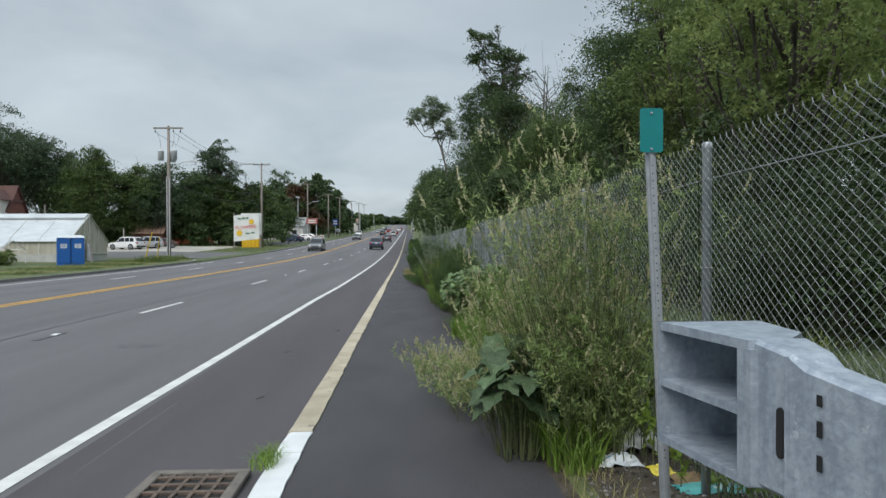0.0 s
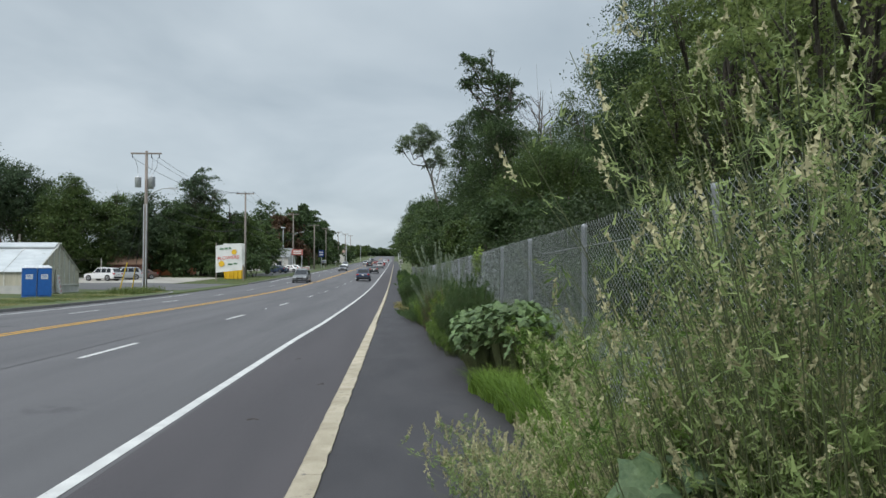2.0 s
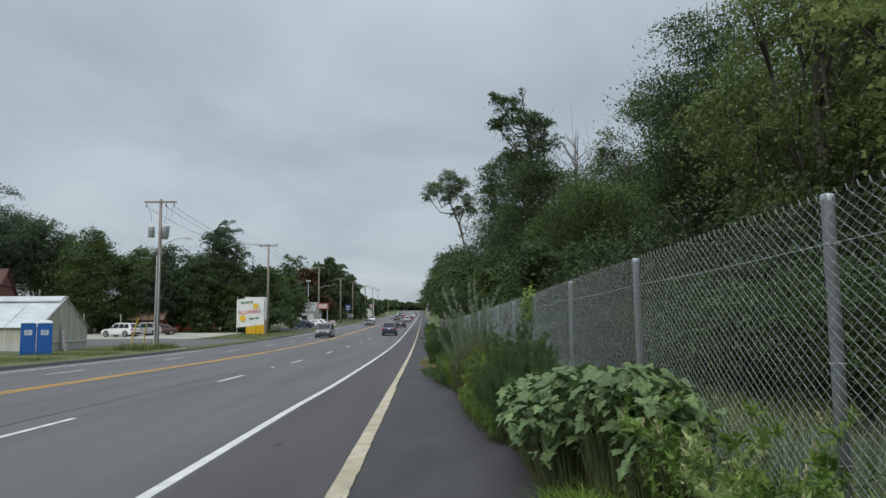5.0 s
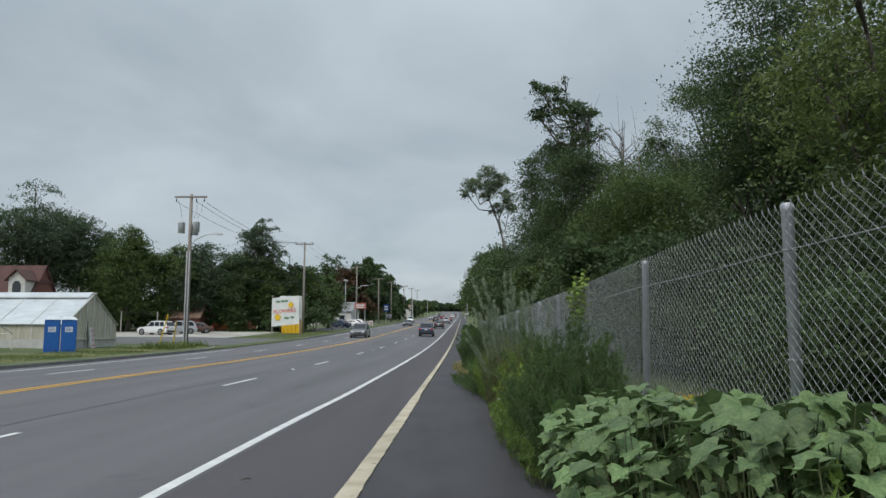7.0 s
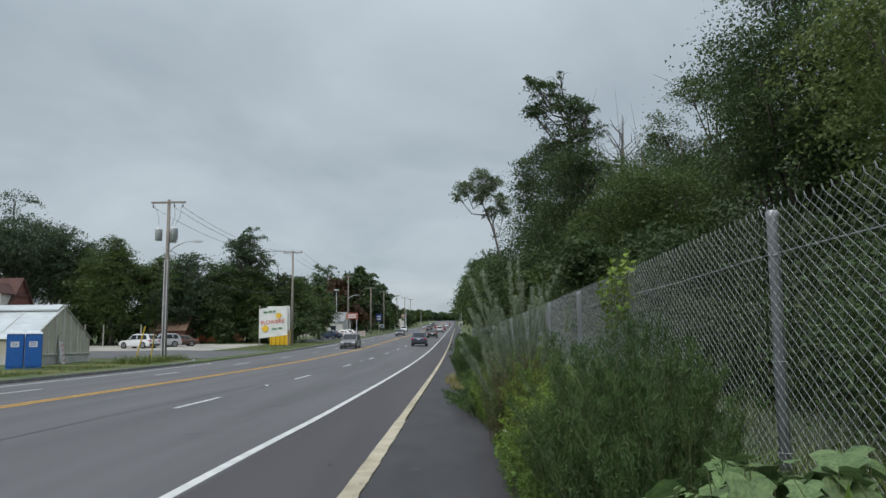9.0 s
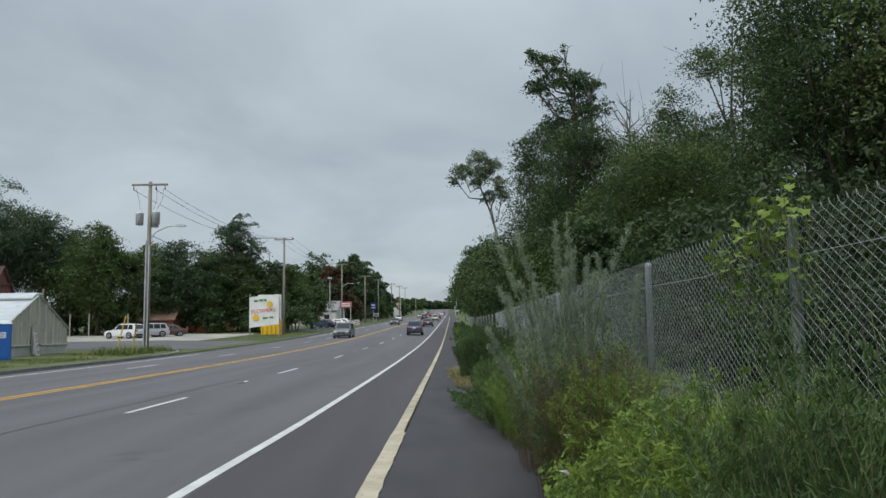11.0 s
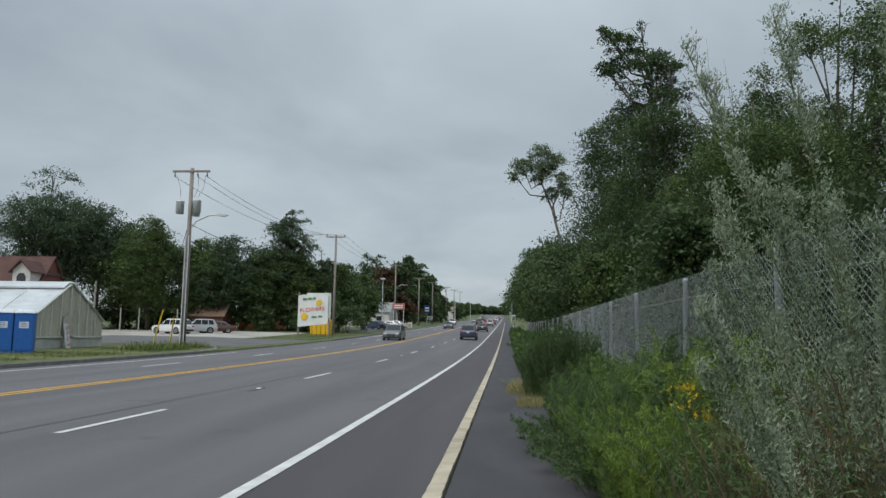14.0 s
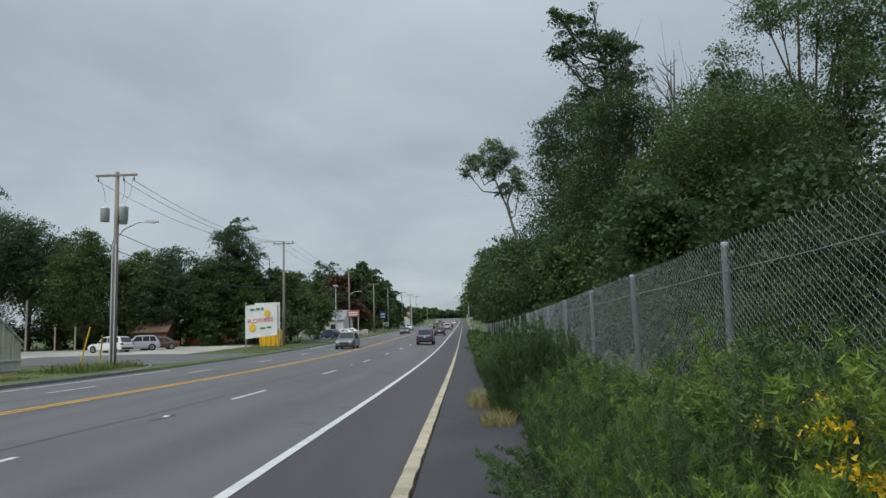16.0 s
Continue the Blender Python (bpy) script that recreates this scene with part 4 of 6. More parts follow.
def broad(name, label, x, y, rx, ry, h, n, size, material, seed, dome=0.5, category="broadleaf plant", single=False, zpow=0.45, stems=True):
    """Lobed, folded leaves on stalks over a low dome; single: each leaf a part of its own."""
    rng = np.random.default_rng(seed)
    t = thing(name, label, category, (x, y, rise(y)), "verge plants")
    px, py = rng.uniform(-1, 1, n) * rx, rng.uniform(-1, 1, n) * ry
    e = np.clip((px / rx) ** 2 * 0.5 + (py / ry) ** 2 * 0.5, 0, 1)
    pz = h * (1 - dome * e) * rng.uniform(0.3, 1.0, n) ** zpow
    tip = np.stack([px, py, pz], 1)
    base = np.stack([px * 0.55, py * 0.7, np.zeros(n)], 1)
    mid = (tip * 0.6 + base * 0.4) + rng.normal(size=(n, 3)) * 0.02
    low = base if stems else tip - np.array([0, 0.02, 0.12])
    mid = mid if stems else tip * 0.5 + low * 0.5
    tagged(part("stem", quads_mesh("stem", stem_quads(np.stack([low, mid, tip], 1), 0.007 if stems else 0.002, 0.0025), STEM), None, t), kind="stuff")
    a = np.arctan2(py, px * 1.5) + rng.normal(size=n) * 0.9
    droop = rng.uniform(0.05, 0.75, n)
    d = unit(np.stack([np.cos(a), np.sin(a), -droop], 1))
    nrm = unit(np.stack([np.cos(a) * droop, np.sin(a) * droop, np.ones(n)], 1) + rng.normal(size=(n, 3)) * 0.25)
    sd = unit(np.cross(d, nrm))
    nrm = np.cross(sd, d)
    s = size * rng.uniform(0.45, 1.25, n)
    if single:
        for k in range(n):
            key = (k % 5, material.name)
            if key not in LEAF_MESHES:
                v, f = LEAF_SHAPES[key[0]]
                LEAF_MESHES[key] = tmpl_mesh("leaf", v[None], f, material)
            ob = part("leaf", LEAF_MESHES[key], None, t)
            m = Matrix.Identity(4)
            for c in range(3):
                m[c][0], m[c][1], m[c][2], m[c][3] = sd[k, c] * s[k], d[k, c] * s[k], nrm[k, c] * s[k], tip[k, c]
            ob.matrix_basis = m
        return t
    v, f = LEAF_SHAPES[seed % 5]
    V = tip[:, None] + s[:, None, None] * (sd[:, None] * v[None, :, :1] + d[:, None] * v[None, :, 1:2] + nrm[:, None] * v[None, :, 2:])
    tagged(part("leaf", tmpl_mesh("leaf", V, f, material), None, t), kind="stuff")
    return t


# tall seeding weeds by the first posts
TALL = "tall pale weeds with dry seed spikes beside the pavement"
for i, (x, y, h, n) in enumerate(((1.22, 3.5, 2.6, 34), (1.1, 3.65, 2.7, 40), (1.32, 3.75, 2.6, 34), (1.2, 4.1, 1.75, 44), (1.05, 4.3, 1.55, 40), (1.3, 4.5, 1.35, 40), (0.95, 4.0, 1.8, 36), (0.9, 4.4, 1.35, 36), (1.45, 3.75, 2.5, 36), (1.5, 3.4, 2.4, 30), (1.45, 4.2, 1.7, 30))):
    weed("tall_weed", TALL, x, y, 0.36, 0.24, h, int(n * 0.8), 110, 0.04, 0.2, WEED_GREEN if i == 6 else WEED_PALE, 600 + i, branch=0.2, along=1.0, spikes=(WEED_DRY, 0.5, 0.13), sprawl=0.3, bare=0.06, lean=(-0.12, -0.06), upright=0.65)
for i, (x, y, h, n) in enumerate(((1.1, 5.1, 0.85, 36), (1.15, 5.8, 0.62, 24), (1.2, 6.4, 0.55, 16))):
    weed("tall_weed", "knee-high pale weeds with dry seed spikes", x, y, 0.42, 0.45, h, n, 80, 0.042, 0.22, WEED_PALE, 612 + i, branch=0.18, along=1.0, spikes=(WEED_DRY, 0.35, 0.1), sprawl=0.3, bare=0.06)
SPR = "thin dry sprawling weed lying over the pavement"
for i, (x, y, n) in enumerate(((0.55, 5.0, 34), (0.5, 5.7, 34), (0.65, 6.4, 26), (0.75, 4.5, 20))):
    weed("sprawling_weed", SPR, x, y, 0.3, 0.45, 0.55, n, 70, 0.03, 0.3, WEED_PALE, 620 + i, branch=0.4, spikes=(WEED_DRY, 0.6, 0.09), lean=(-0.55, 0.0), sprawl=0.8)
broad("burdock", "dark green drooping burdock with one yellowed leaf", 0.74, 3.66, 0.26, 0.26, 0.9, 46, 0.2, BURDOCK_LEAF, 630, 0.45, single=True)
broad("burdock_leaf", "single yellowed dying leaf", 0.98, 3.6, 0.03, 0.03, 0.3, 1, 0.17, YELLOW_BLOOM, 634, 0.1, "leaf")
for i in range(6):
    weed("leafy_weed", "leafy green weeds among the tall grass", 1.2 + 0.12 * (i % 2), 3.5 + 0.3 * i, 0.36, 0.35, 1.25 - 0.1 * i, 40, 100, 0.045, 0.32, WEED_GREEN if i % 2 else WEED_PALE, 635 + i if i < 3 else 1000 + i, sprawl=0.4)
for i, (x, y, h) in enumerate(((1.12, 3.35, 0.5), (1.3, 3.8, 0.6), (1.05, 3.7, 0.45), (1.2, 4.3, 0.5))):
    grass("grass_tuft", "bright green coarse grass tuft at the pavement edge", x, y, 0.17, 0.28, h, 230, GRASS_BLADE, 640 + i, w=0.013, droop=0.65)
# bright grass and broad leaves
for i, (x, y, h) in enumerate(((1.08, 4.9, 0.5), (1.1, 5.5, 0.55), (1.15, 6.2, 0.6), (1.2, 6.9, 0.62))):
    grass("grass_tuft", "thick green grass below pale dry weeds", x, y, 0.3, 0.4, h, 520, GRASS_BLADE, 930 + i, w=0.011, droop=0.75)
for i, (x, y, h) in enumerate(((1.3, 7.6, 0.6), (1.25, 8.3, 0.66), (1.22, 9.0, 0.64), (1.18, 9.7, 0.62), (1.1, 10.4, 0.5), (1.0, 11.0, 0.38))):
    grass("grass_tuft", "thick bright green grass beside the pavement", x, y, 0.3, 0.45, h, 850, GRASS_BLADE, 646 + i, w=0.012, droop=0.75)
    weed("leafy_weed", "mixed green weeds in front of the fence", 1.42, y + 0.3, 0.2, 0.4, 0.95 + 0.2 * (i % 2), 20, 80, 0.07, 0.35, WEED_GREEN if i % 2 else WEED_PALE, 652 + i, spikes=(WEED_DRY, 0.2, 0.08))
BL = "big lobed broad-leaved plant spreading beside the fence"
for i, (x, y, h, rx, ry, n) in enumerate(((1.4, 10.5, 1.15, 0.32, 0.4, 150), (1.36, 11.1, 1.25, 0.4, 0.45, 190), (1.12, 11.8, 1.14, 0.5, 0.5, 230), (1.15, 12.6, 1.14, 0.52, 0.55, 250), (1.17, 13.5, 1.1, 0.5, 0.5, 230), (1.25, 14.3, 0.9, 0.42, 0.4, 150), (1.5, 11.3, 1.2, 0.2, 0.5, 90), (1.5, 12.2, 1.15, 0.2, 0.5, 90))):
    broad("broadleaf_plant", BL, x, y, rx, ry, h, n, 0.138, BROAD_LEAF, 660 + i if i < 6 else 938 + i, 0.42 if 1 < i < 6 else 0.2, single=True)
weed("leafy_weed", "yellow-flowered weed above the broad leaves", 1.45, 12.9, 0.15, 0.4, 1.3, 9, 40, 0.06, 0.3, WEED_GREEN, 668, blooms=(YELLOW_BLOOM, 0.02))
# dark feathery bushes
DK = "dense dark green feathery mugwort bush"
for i, (x, y, h, r) in enumerate(((1.12, 14.9, 1.35, 0.42), (1.05, 15.4, 1.6, 0.46), (1.0, 15.9, 1.6, 0.48), (1.2, 15.7, 1.5, 0.4), (0.95, 16.35, 1.25, 0.42))):
    weed("mugwort_bush", DK, x, y, r * 0.8, 0.5, h * 1.04, 95, 470, 0.034, 0.16, WEED_DARK, 670 + i, branch=0.14, sprawl=0.34, bare=0.05, hvar=0.25, narrow=0.2, upright=1.05, nl=26, along=1.3, dome=0.7)
for i in range(5):
    grass("grass_tuft", "bright green grass with pale heads before the fence", 1.42, 15.4 + 0.75 * i, 0.16, 0.45, 1.0, 420, GRASS_BLADE, 676 + i, w=0.014, droop=0.7)
    weed("leafy_weed", "bright green leafy weeds before the fence", 1.4, 15.6 + 0.75 * i, 0.2, 0.4, 0.95, 24, 80, 0.06, 0.35, WEED_BRIGHT, 950 + i)
for i, (x, y, h) in enumerate(((1.05, 16.9, 1.15), (1.25, 17.2, 1.3), (1.05, 17.6, 1.1), (1.2, 18.0, 1.3), (0.95, 18.4, 0.95))):
    weed("leafy_weed", "lush bright green weeds in front of the fence", x, y, 0.38, 0.42, h, 60, 110, 0.045, 0.3, WEED_BRIGHT if i % 2 == 0 else WEED_GREEN, 960 + i, sprawl=0.35, bare=0.05)
    grass("grass_tuft", "broad arching bright green grass blades", 1.33, y, 0.22, 0.35, h + 0.05, 190, GRASS_BLADE, 970 + i, w=0.026, droop=0.62)
for i, (x, y) in enumerate(((0.8, 15.6), (0.72, 16.6), (0.66, 17.5), (0.64, 18.4), (0.7, 19.2))):
    weed("leafy_weed", "low yellow-green weeds along the pavement edge", x, y, 0.2, 0.5, 0.55, 36, 70, 0.04, 0.3, WEED_GREEN, 680 + i)
SV = "tall silvery mugwort with pointed spires"
for i, (x, y, h, n, r, sp, ln) in enumerate(((0.8, 20.5, 2.5, 18, 0.15, 0.27, -0.04), (0.66, 20.4, 2.1, 10, 0.12, 0.28, -0.14), (1.05, 20.45, 2.15, 7, 0.12, 0.18, 0.0), (1.3, 20.6, 2.25, 4, 0.05, 0.1, 0.0))):
    weed("silver_mugwort", SV, x, y, r, r, h, n, 3000, 0.0125, 0.34, WEED_SILVER, 690 + i, branch=0.09, sprawl=sp, lean=(ln, -0.05), bare=0.5, hvar=0.42, narrow=0.15, upright=1.05, nl=56, along=1.1)
for i, (x, y, h) in enumerate(((0.85, 21.0, 1.25), (1.1, 21.3, 1.35), (0.75, 21.8, 1.05), (0.95, 20.6, 1.45), (0.78, 20.2, 1.25), (1.15, 20.2, 1.4), (1.0, 19.8, 1.3))):
    weed("leafy_weed", "green leafy weeds around the silvery spires", x, y, 0.34, 0.36, h, 84, 130, 0.03, 0.22, WEED_BROWN if i == 3 else WEED_BRIGHT if i == 6 else WEED_GREEN if i in (0, 5) else WEED_DARK, 980 + i, stem=STEM_BROWN, sprawl=0.3, dome=0.4)
for i, (x, y, h) in enumerate(((1.2, 22.6, 1.0), (1.05, 19.9, 0.9), (1.3, 19.2, 0.9), (1.1, 20.6, 1.0))):
    weed("leafy_weed", "reddish-stemmed weeds below the mugwort", x, y, 0.32, 0.4, h, 50, 90, 0.036, 0.24, (WEED_DARK, WEED_DARK, WEED_BRIGHT, WEED_BROWN)[i], 700 + i, stem=STEM_BROWN)
VN = "bright green low vines with lobed leaves"
for i, (x, y, h) in enumerate(((0.9, 18.6, 0.55), (1.05, 19.3, 0.62), (0.88, 19.9, 0.5), (1.3, 19.5, 1.05), (1.3, 18.5, 1.05), (1.25, 20.1, 0.85), (1.05, 18.9, 0.8), (0.85, 19.2, 0.4))):
    broad("bindweed", VN, x, y, 0.38, 0.4, h, 330, 0.052, WEED_BRIGHT, 710 + i, 0.5, "vine")
broad("vine", "yellow-green vine climbing the fence post", 1.6, 17.9, 0.09, 0.3, 2.3, 140, 0.052, WEED_BRIGHT, 718, 0.1, "vine", zpow=0.3, stems=False)
broad("vine", "yellow-green vine hanging on the fence", 1.6, 18.55, 0.07, 0.35, 2.15, 90, 0.05, WEED_BRIGHT, 719, 0.1, "vine", zpow=0.3, stems=False)
for i, (x, y, z) in enumerate(((0.62, 19.2, 0.42), (0.74, 19.8, 0.58))):
    fl = MB()
    fl.loft([[(x + r * math.cos(k * 0.785) - 0.02 * j, y + r * math.sin(k * 0.785) - 0.03 * j, z + 0.02 * j) for k in range(8)] for j, r in enumerate((0.004, 0.008, 0.018, 0.036))], False)
    solid("bindweed_flower", fl, PALE_BLOOM, "pale pink trumpet flower on the bindweed", "flower", smooth=True)
# feathery bushes further on
FE = "fresh green feathery weeds spilling over the pavement edge"
for i, (x, y, h) in enumerate(((1.0, 22.6, 1.1), (0.8, 23.3, 0.98), (0.72, 24.1, 0.95), (0.72, 24.9, 1.1), (0.7, 25.8, 1.0), (0.65, 26.8, 0.95), (0.6, 27.8, 0.9), (0.6, 28.8, 0.8), (0.75, 29.8, 0.8), (0.8, 30.9, 0.85), (0.85, 32.0, 0.9))):
    weed("feathery_weed", FE, x, y, 0.4, 0.5, h, 80, 300, 0.036, 0.17, WEED_BRIGHT if i == 1 else WEED_GREEN if i in (2, 4, 8) else WEED_DARK, 720 + i, branch=0.2, sprawl=0.5, bare=0.04, hvar=0.3, upright=0.95, nl=24, along=1.2, narrow=0.2, dome=0.5)
for i, (x, y) in enumerate(((0.25, 26.2), (0.12, 27.2), (0.1, 28.2), (0.3, 25.2))):
    weed("sprawling_weed", "flat green shoots lying over the pavement", x + 0.1, y, 0.2, 0.4, 0.38, 30, 90, 0.04, 0.25, WEED_DARK, 730 + i, lean=(-0.8, 0), sprawl=0.8)
GO = "tall leafy goldenrod crowding before the fence"
for i, (x, y, h) in enumerate(((1.4, 23.0, 1.45), (1.35, 23.9, 1.5), (1.38, 24.8, 1.55), (1.35, 25.7, 1.5), (1.3, 26.6, 1.35), (1.3, 27.5, 1.2), (1.25, 28.5, 1.1), (1.3, 29.6, 1.1), (1.3, 30.8, 1.15), (1.35, 32.0, 1.2))):
    weed("goldenrod", GO, x, y, 0.36, 0.5, h, 60, 190, 0.05, 0.22, WEED_BRIGHT if i == 1 else WEED_GREEN if i % 2 else WEED_DARK, 740 + i, branch=0.14, sprawl=0.3, hvar=0.3, dome=0.4)
for i, (x, y, h) in enumerate(((0.93, 24.0, 1.06), (1.2, 24.5, 1.15))):
    weed("goldenrod", "goldenrod with yellow flower plumes before the fence", x, y, 0.2, 0.22, h, 8, 70, 0.06, 0.26, WEED_GREEN, 748 + 50 * i, branch=0.1, hvar=0.22, sprawl=0.16, blooms=(YELLOW_BLOOM, 0.024))
for i, (x, y, h, r) in enumerate(((0.75, 33.8, 1.8, 0.55), (0.4, 34.2, 1.55, 0.45), (0.75, 35.0, 1.75, 0.5), (1.15, 34.3, 1.7, 0.45), (0.35, 35.3, 1.4, 0.4))):
    weed("mugwort_bush", "rounded dense green feathery bush at the pavement edge", x, y, r, 0.6, h, 100, 340, 0.044, 0.17, WEED_DARK, 750 + i, branch=0.15, sprawl=0.3, bare=0.04, hvar=0.28, upright=0.95, nl=26, along=1.2, narrow=0.2, dome=0.55)
grass("grass_tuft", "dry yellowed grass at the pavement edge", 0.0, 36.6, 0.35, 0.9, 0.45, 700, GRASS_DRY, 756, droop=0.7)
grass("grass_tuft", "dry yellowed grass at the pavement edge", 0.1, 33.2, 0.25, 0.5, 0.32, 400, GRASS_DRY, 757, droop=0.8)
rr = random.Random(9)
for i in range(30):
    y = 36.6 + 1.7 * i + 0.02 * i * i
    weed("feathery_weed" if i % 3 else "mugwort_bush", "green weeds crowding the fence line", 0.75 + rr.uniform(-0.2, 0.25), y, 0.62, 0.9, rr.uniform(1.1, 1.6), 56, 90, 0.065 + 0.001 * y, 0.28,
         rr.choice((WEED_DARK, WEED_GREEN, WEED_DARK)), 760 + i, branch=0.22, sprawl=0.25, bare=0.03)
# filler behind: low plants along and behind the fence
for i in range(34):
    y = -3 + 1.6 * i
    weed("leafy_weed", "mixed low weeds growing through the fence", 1.75 + rr.uniform(-0.1, 0.4), y, 0.4, 0.9, rr.uniform(0.5, 0.95) + (0.3 if y > 18 else 0), 20, 56, 0.055, 0.35, rr.choice((WEED_GREEN, WEED_DARK, WEED_PALE, WEED_BRIGHT)), 800 + i, sprawl=0.3)
for i in range(14):
    y = -4 + 4 * i
    grass("meadow_grass", "rough green grass behind the fence", 3.4, y, 1.6, 2.0, 0.72, 2600, TURF_BLADE if i % 2 else LEAF_GREY, 840 + i, kind="stuff", droop=0.6, w=0.012)
for i in range(10):
    grass("edge_grass", "short weedy grass along the soil verge", 1.15, 2.5 + 6.0 * i, 0.2, 3.0, 0.16, 900, GRASS_BLADE if i % 3 else GRASS_DRY, 860 + i, kind="stuff", droop=0.7, w=0.006)
grass("gutter_grass", "small green weed tuft growing beside the drain", -1.12, 3.55, 0.1, 0.22, 0.16, 180, GRASS_BLADE, 872, droop=0.9, w=0.006)
# rough grass across the road
for i in range(12):
    y = 38 + 2.6 * i
    grass("roadside_grass", "rough grass on the bank across the road", -22.4, y, 2.6, 1.4, 0.2 if i % 3 else 0.3, 1200, GRASS_DRY if i % 3 == 1 else TURF_BLADE, 880 + i, kind="stuff", droop=0.9, w=0.022)
for i in range(6):
    y = 92 + 6 * i
    grass("roadside_grass", "mown grass island by the road sign", -23.5, y, 4.5, 3.0, 0.14, 1600, TURF_BLADE, 900 + i, kind="stuff", droop=0.6, w=0.04)
grass("roadside_grass", "tall weeds at the foot of the pole", -21.3, 63.0, 1.2, 4.0, 0.7, 900, TURF_BLADE, 910, kind="stuff", droop=0.5, w=0.04)
for i, (x, y, h) in enumerate(((-29.5, 47, 1.6), (-31, 50, 1.9), (-27.5, 45.5, 1.2), (-32, 44, 1.7), (-28.5, 50.5, 1.2))):
    shrub(x, y, h, 1.3, 2200, 0.14, LEAF_MID if i % 2 else LEAF_OLIVE, "scrubby bush beside the greenhouse", 920 + i)


# ---- guardrail end, delineator, drain, litter ----
def guardrail():
    t = thing("guardrail_terminal", "galvanised steel guardrail end with a boxed impact head", "guardrail", (0.005, 0.142, -0.12))
    t.scale = (1.075, 1.075, 1.075)
    zt, zb = 1.27, 0.76
    fl, fr = (1.0, 1.22), (1.1, 0.6)      # road-side edge, far and near
    bl, br = (1.44, 1.22), (1.4, 0.8)

    def plate(z, th):
        o = [fl, fr, (1.22, 0.56), br, bl]
        return MB().loft([[(x, y, z) for x, y in o], [(x, y, z + th) for x, y in o]])
    head = part("head", plate(zt - 0.035, 0.035), GALV, t)
    part("shelf", plate((zt + zb) / 2 - 0.015, 0.03), GALV, t)
    part("bottom_plate", plate(zb, 0.03), GALV, t)
    part("back_plate", MB().loft([[(1.36, 1.19, zb), (1.34, 0.82, zb), (1.24, 0.64, zb), (1.28, 0.62, zb), (1.38, 0.8, zb), (1.4, 1.19, zb)], [(1.36, 1.19, zt - 0.04), (1.34, 0.82, zt - 0.04), (1.24, 0.64, zt - 0.04), (1.28, 0.62, zt - 0.04), (1.38, 0.8, zt - 0.04), (1.4, 1.19, zt - 0.04)]]), GALV, t)
    part("end_plate", MB().loft([[(1.0, 1.225, zb), (1.0, 1.2, zb), (1.44, 1.2, zb), (1.44, 1.225, zb)], [(1.0, 1.225, zt), (1.0, 1.2, zt), (1.44, 1.2, zt), (1.44, 1.225, zt)]]), GALV, t)
    part("near_plate", MB().loft([[(1.09, 0.66, zb + 0.01), (1.1, 0.58, zb + 0.01), (1.22, 0.54, zb + 0.01), (1.26, 0.62, zb + 0.01)], [(1.09, 0.66, zt - 0.03), (1.1, 0.58, zt - 0.03), (1.22, 0.54, zt - 0.03), (1.26, 0.62, zt - 0.03)]]), GALV, t)
    # feeder chute narrowing to the rail
    rings = []
    for x, y, z0, z1, w in ((1.12, 0.6, 0.77, 1.275, 0.2), (1.15, 0.42, 0.77, 1.25, 0.16), (1.17, 0.36, 0.775, 1.215, 0.14), (1.25, 0.1, 0.79, 1.17, 0.13), (1.33, -0.6, 0.8, 1.14, 0.12)):
        b = 0.015
        rings.append([(x, y, z0 + b), (x, y, z1 - b), (x + b, y, z1), (x + w - b, y, z1), (x + w, y, z1 - b), (x + w, y, z0 + b), (x + w - b, y, z0), (x + b, y, z0)])
    chute = part("chute", MB().loft(rings), GALV, t)
    part("weld_bead", MB().tube([(1.146, 0.425, 0.78), (1.146, 0.425, 1.24)], 0.008, 6), GALV, t)
    slot = [(0.455 + 0.017 * math.cos(a), 0.985 + (0.062 if math.sin(a) > 0 else -0.062) + 0.022 * math.sin(a)) for a in (k * math.pi / 8 for k in range(16))]
    part("slot", MB().loft([[(1.1385 + (0.47 - y) * 0.16 - 0.004, y, z) for y, z in slot], [(1.1385 + (0.47 - y) * 0.16 + 0.02, y, z) for y, z in slot]]), HOLE, chute, "dark oval slot")
    for k, (z, hgt) in enumerate(((1.105, 0.035), (1.01, 0.05), (0.905, 0.05))):
        y0 = 0.31
        sx = 1.17 + (0.36 - y0) * 0.31
        part("stencil_bar", MB().loft([[(sx - 0.006, y0, z), (sx - 0.002, y0 - 0.02, z), (sx + 0.001, y0 - 0.02, z), (sx - 0.003, y0, z)],
                                       [(sx - 0.006, y0, z + hgt), (sx - 0.002, y0 - 0.02, z + hgt), (sx + 0.001, y0 - 0.02, z + hgt), (sx - 0.003, y0, z + hgt)]]), HOLE, chute, "dark stencilled bar")
    # rail and its posts behind the camera's start
    prof = [(0.0, 0.8), (0.05, 0.84), (0.05, 0.89), (0.0, 0.95), (0.0, 0.99), (0.05, 1.05), (0.05, 1.1), (0.0, 1.14)]
    rail = MB().loft([[(1.36 + px, y, pz) for px, pz in prof] + [(1.365 + px, y, pz) for px, pz in prof[::-1]] for y in (-0.5, -2.5, -6.0)])
    part("rail", rail, GALV, t)
    for y in (0.95, -0.9, -2.8, -4.7):
        part("post", MB().box(1.45, 1.57, y - 0.08, y + 0.08, -0.1, 1.05 if y < 0 else 0.78, 0.01), GALV if y > 0 else WOOD_POLE, t)


guardrail()


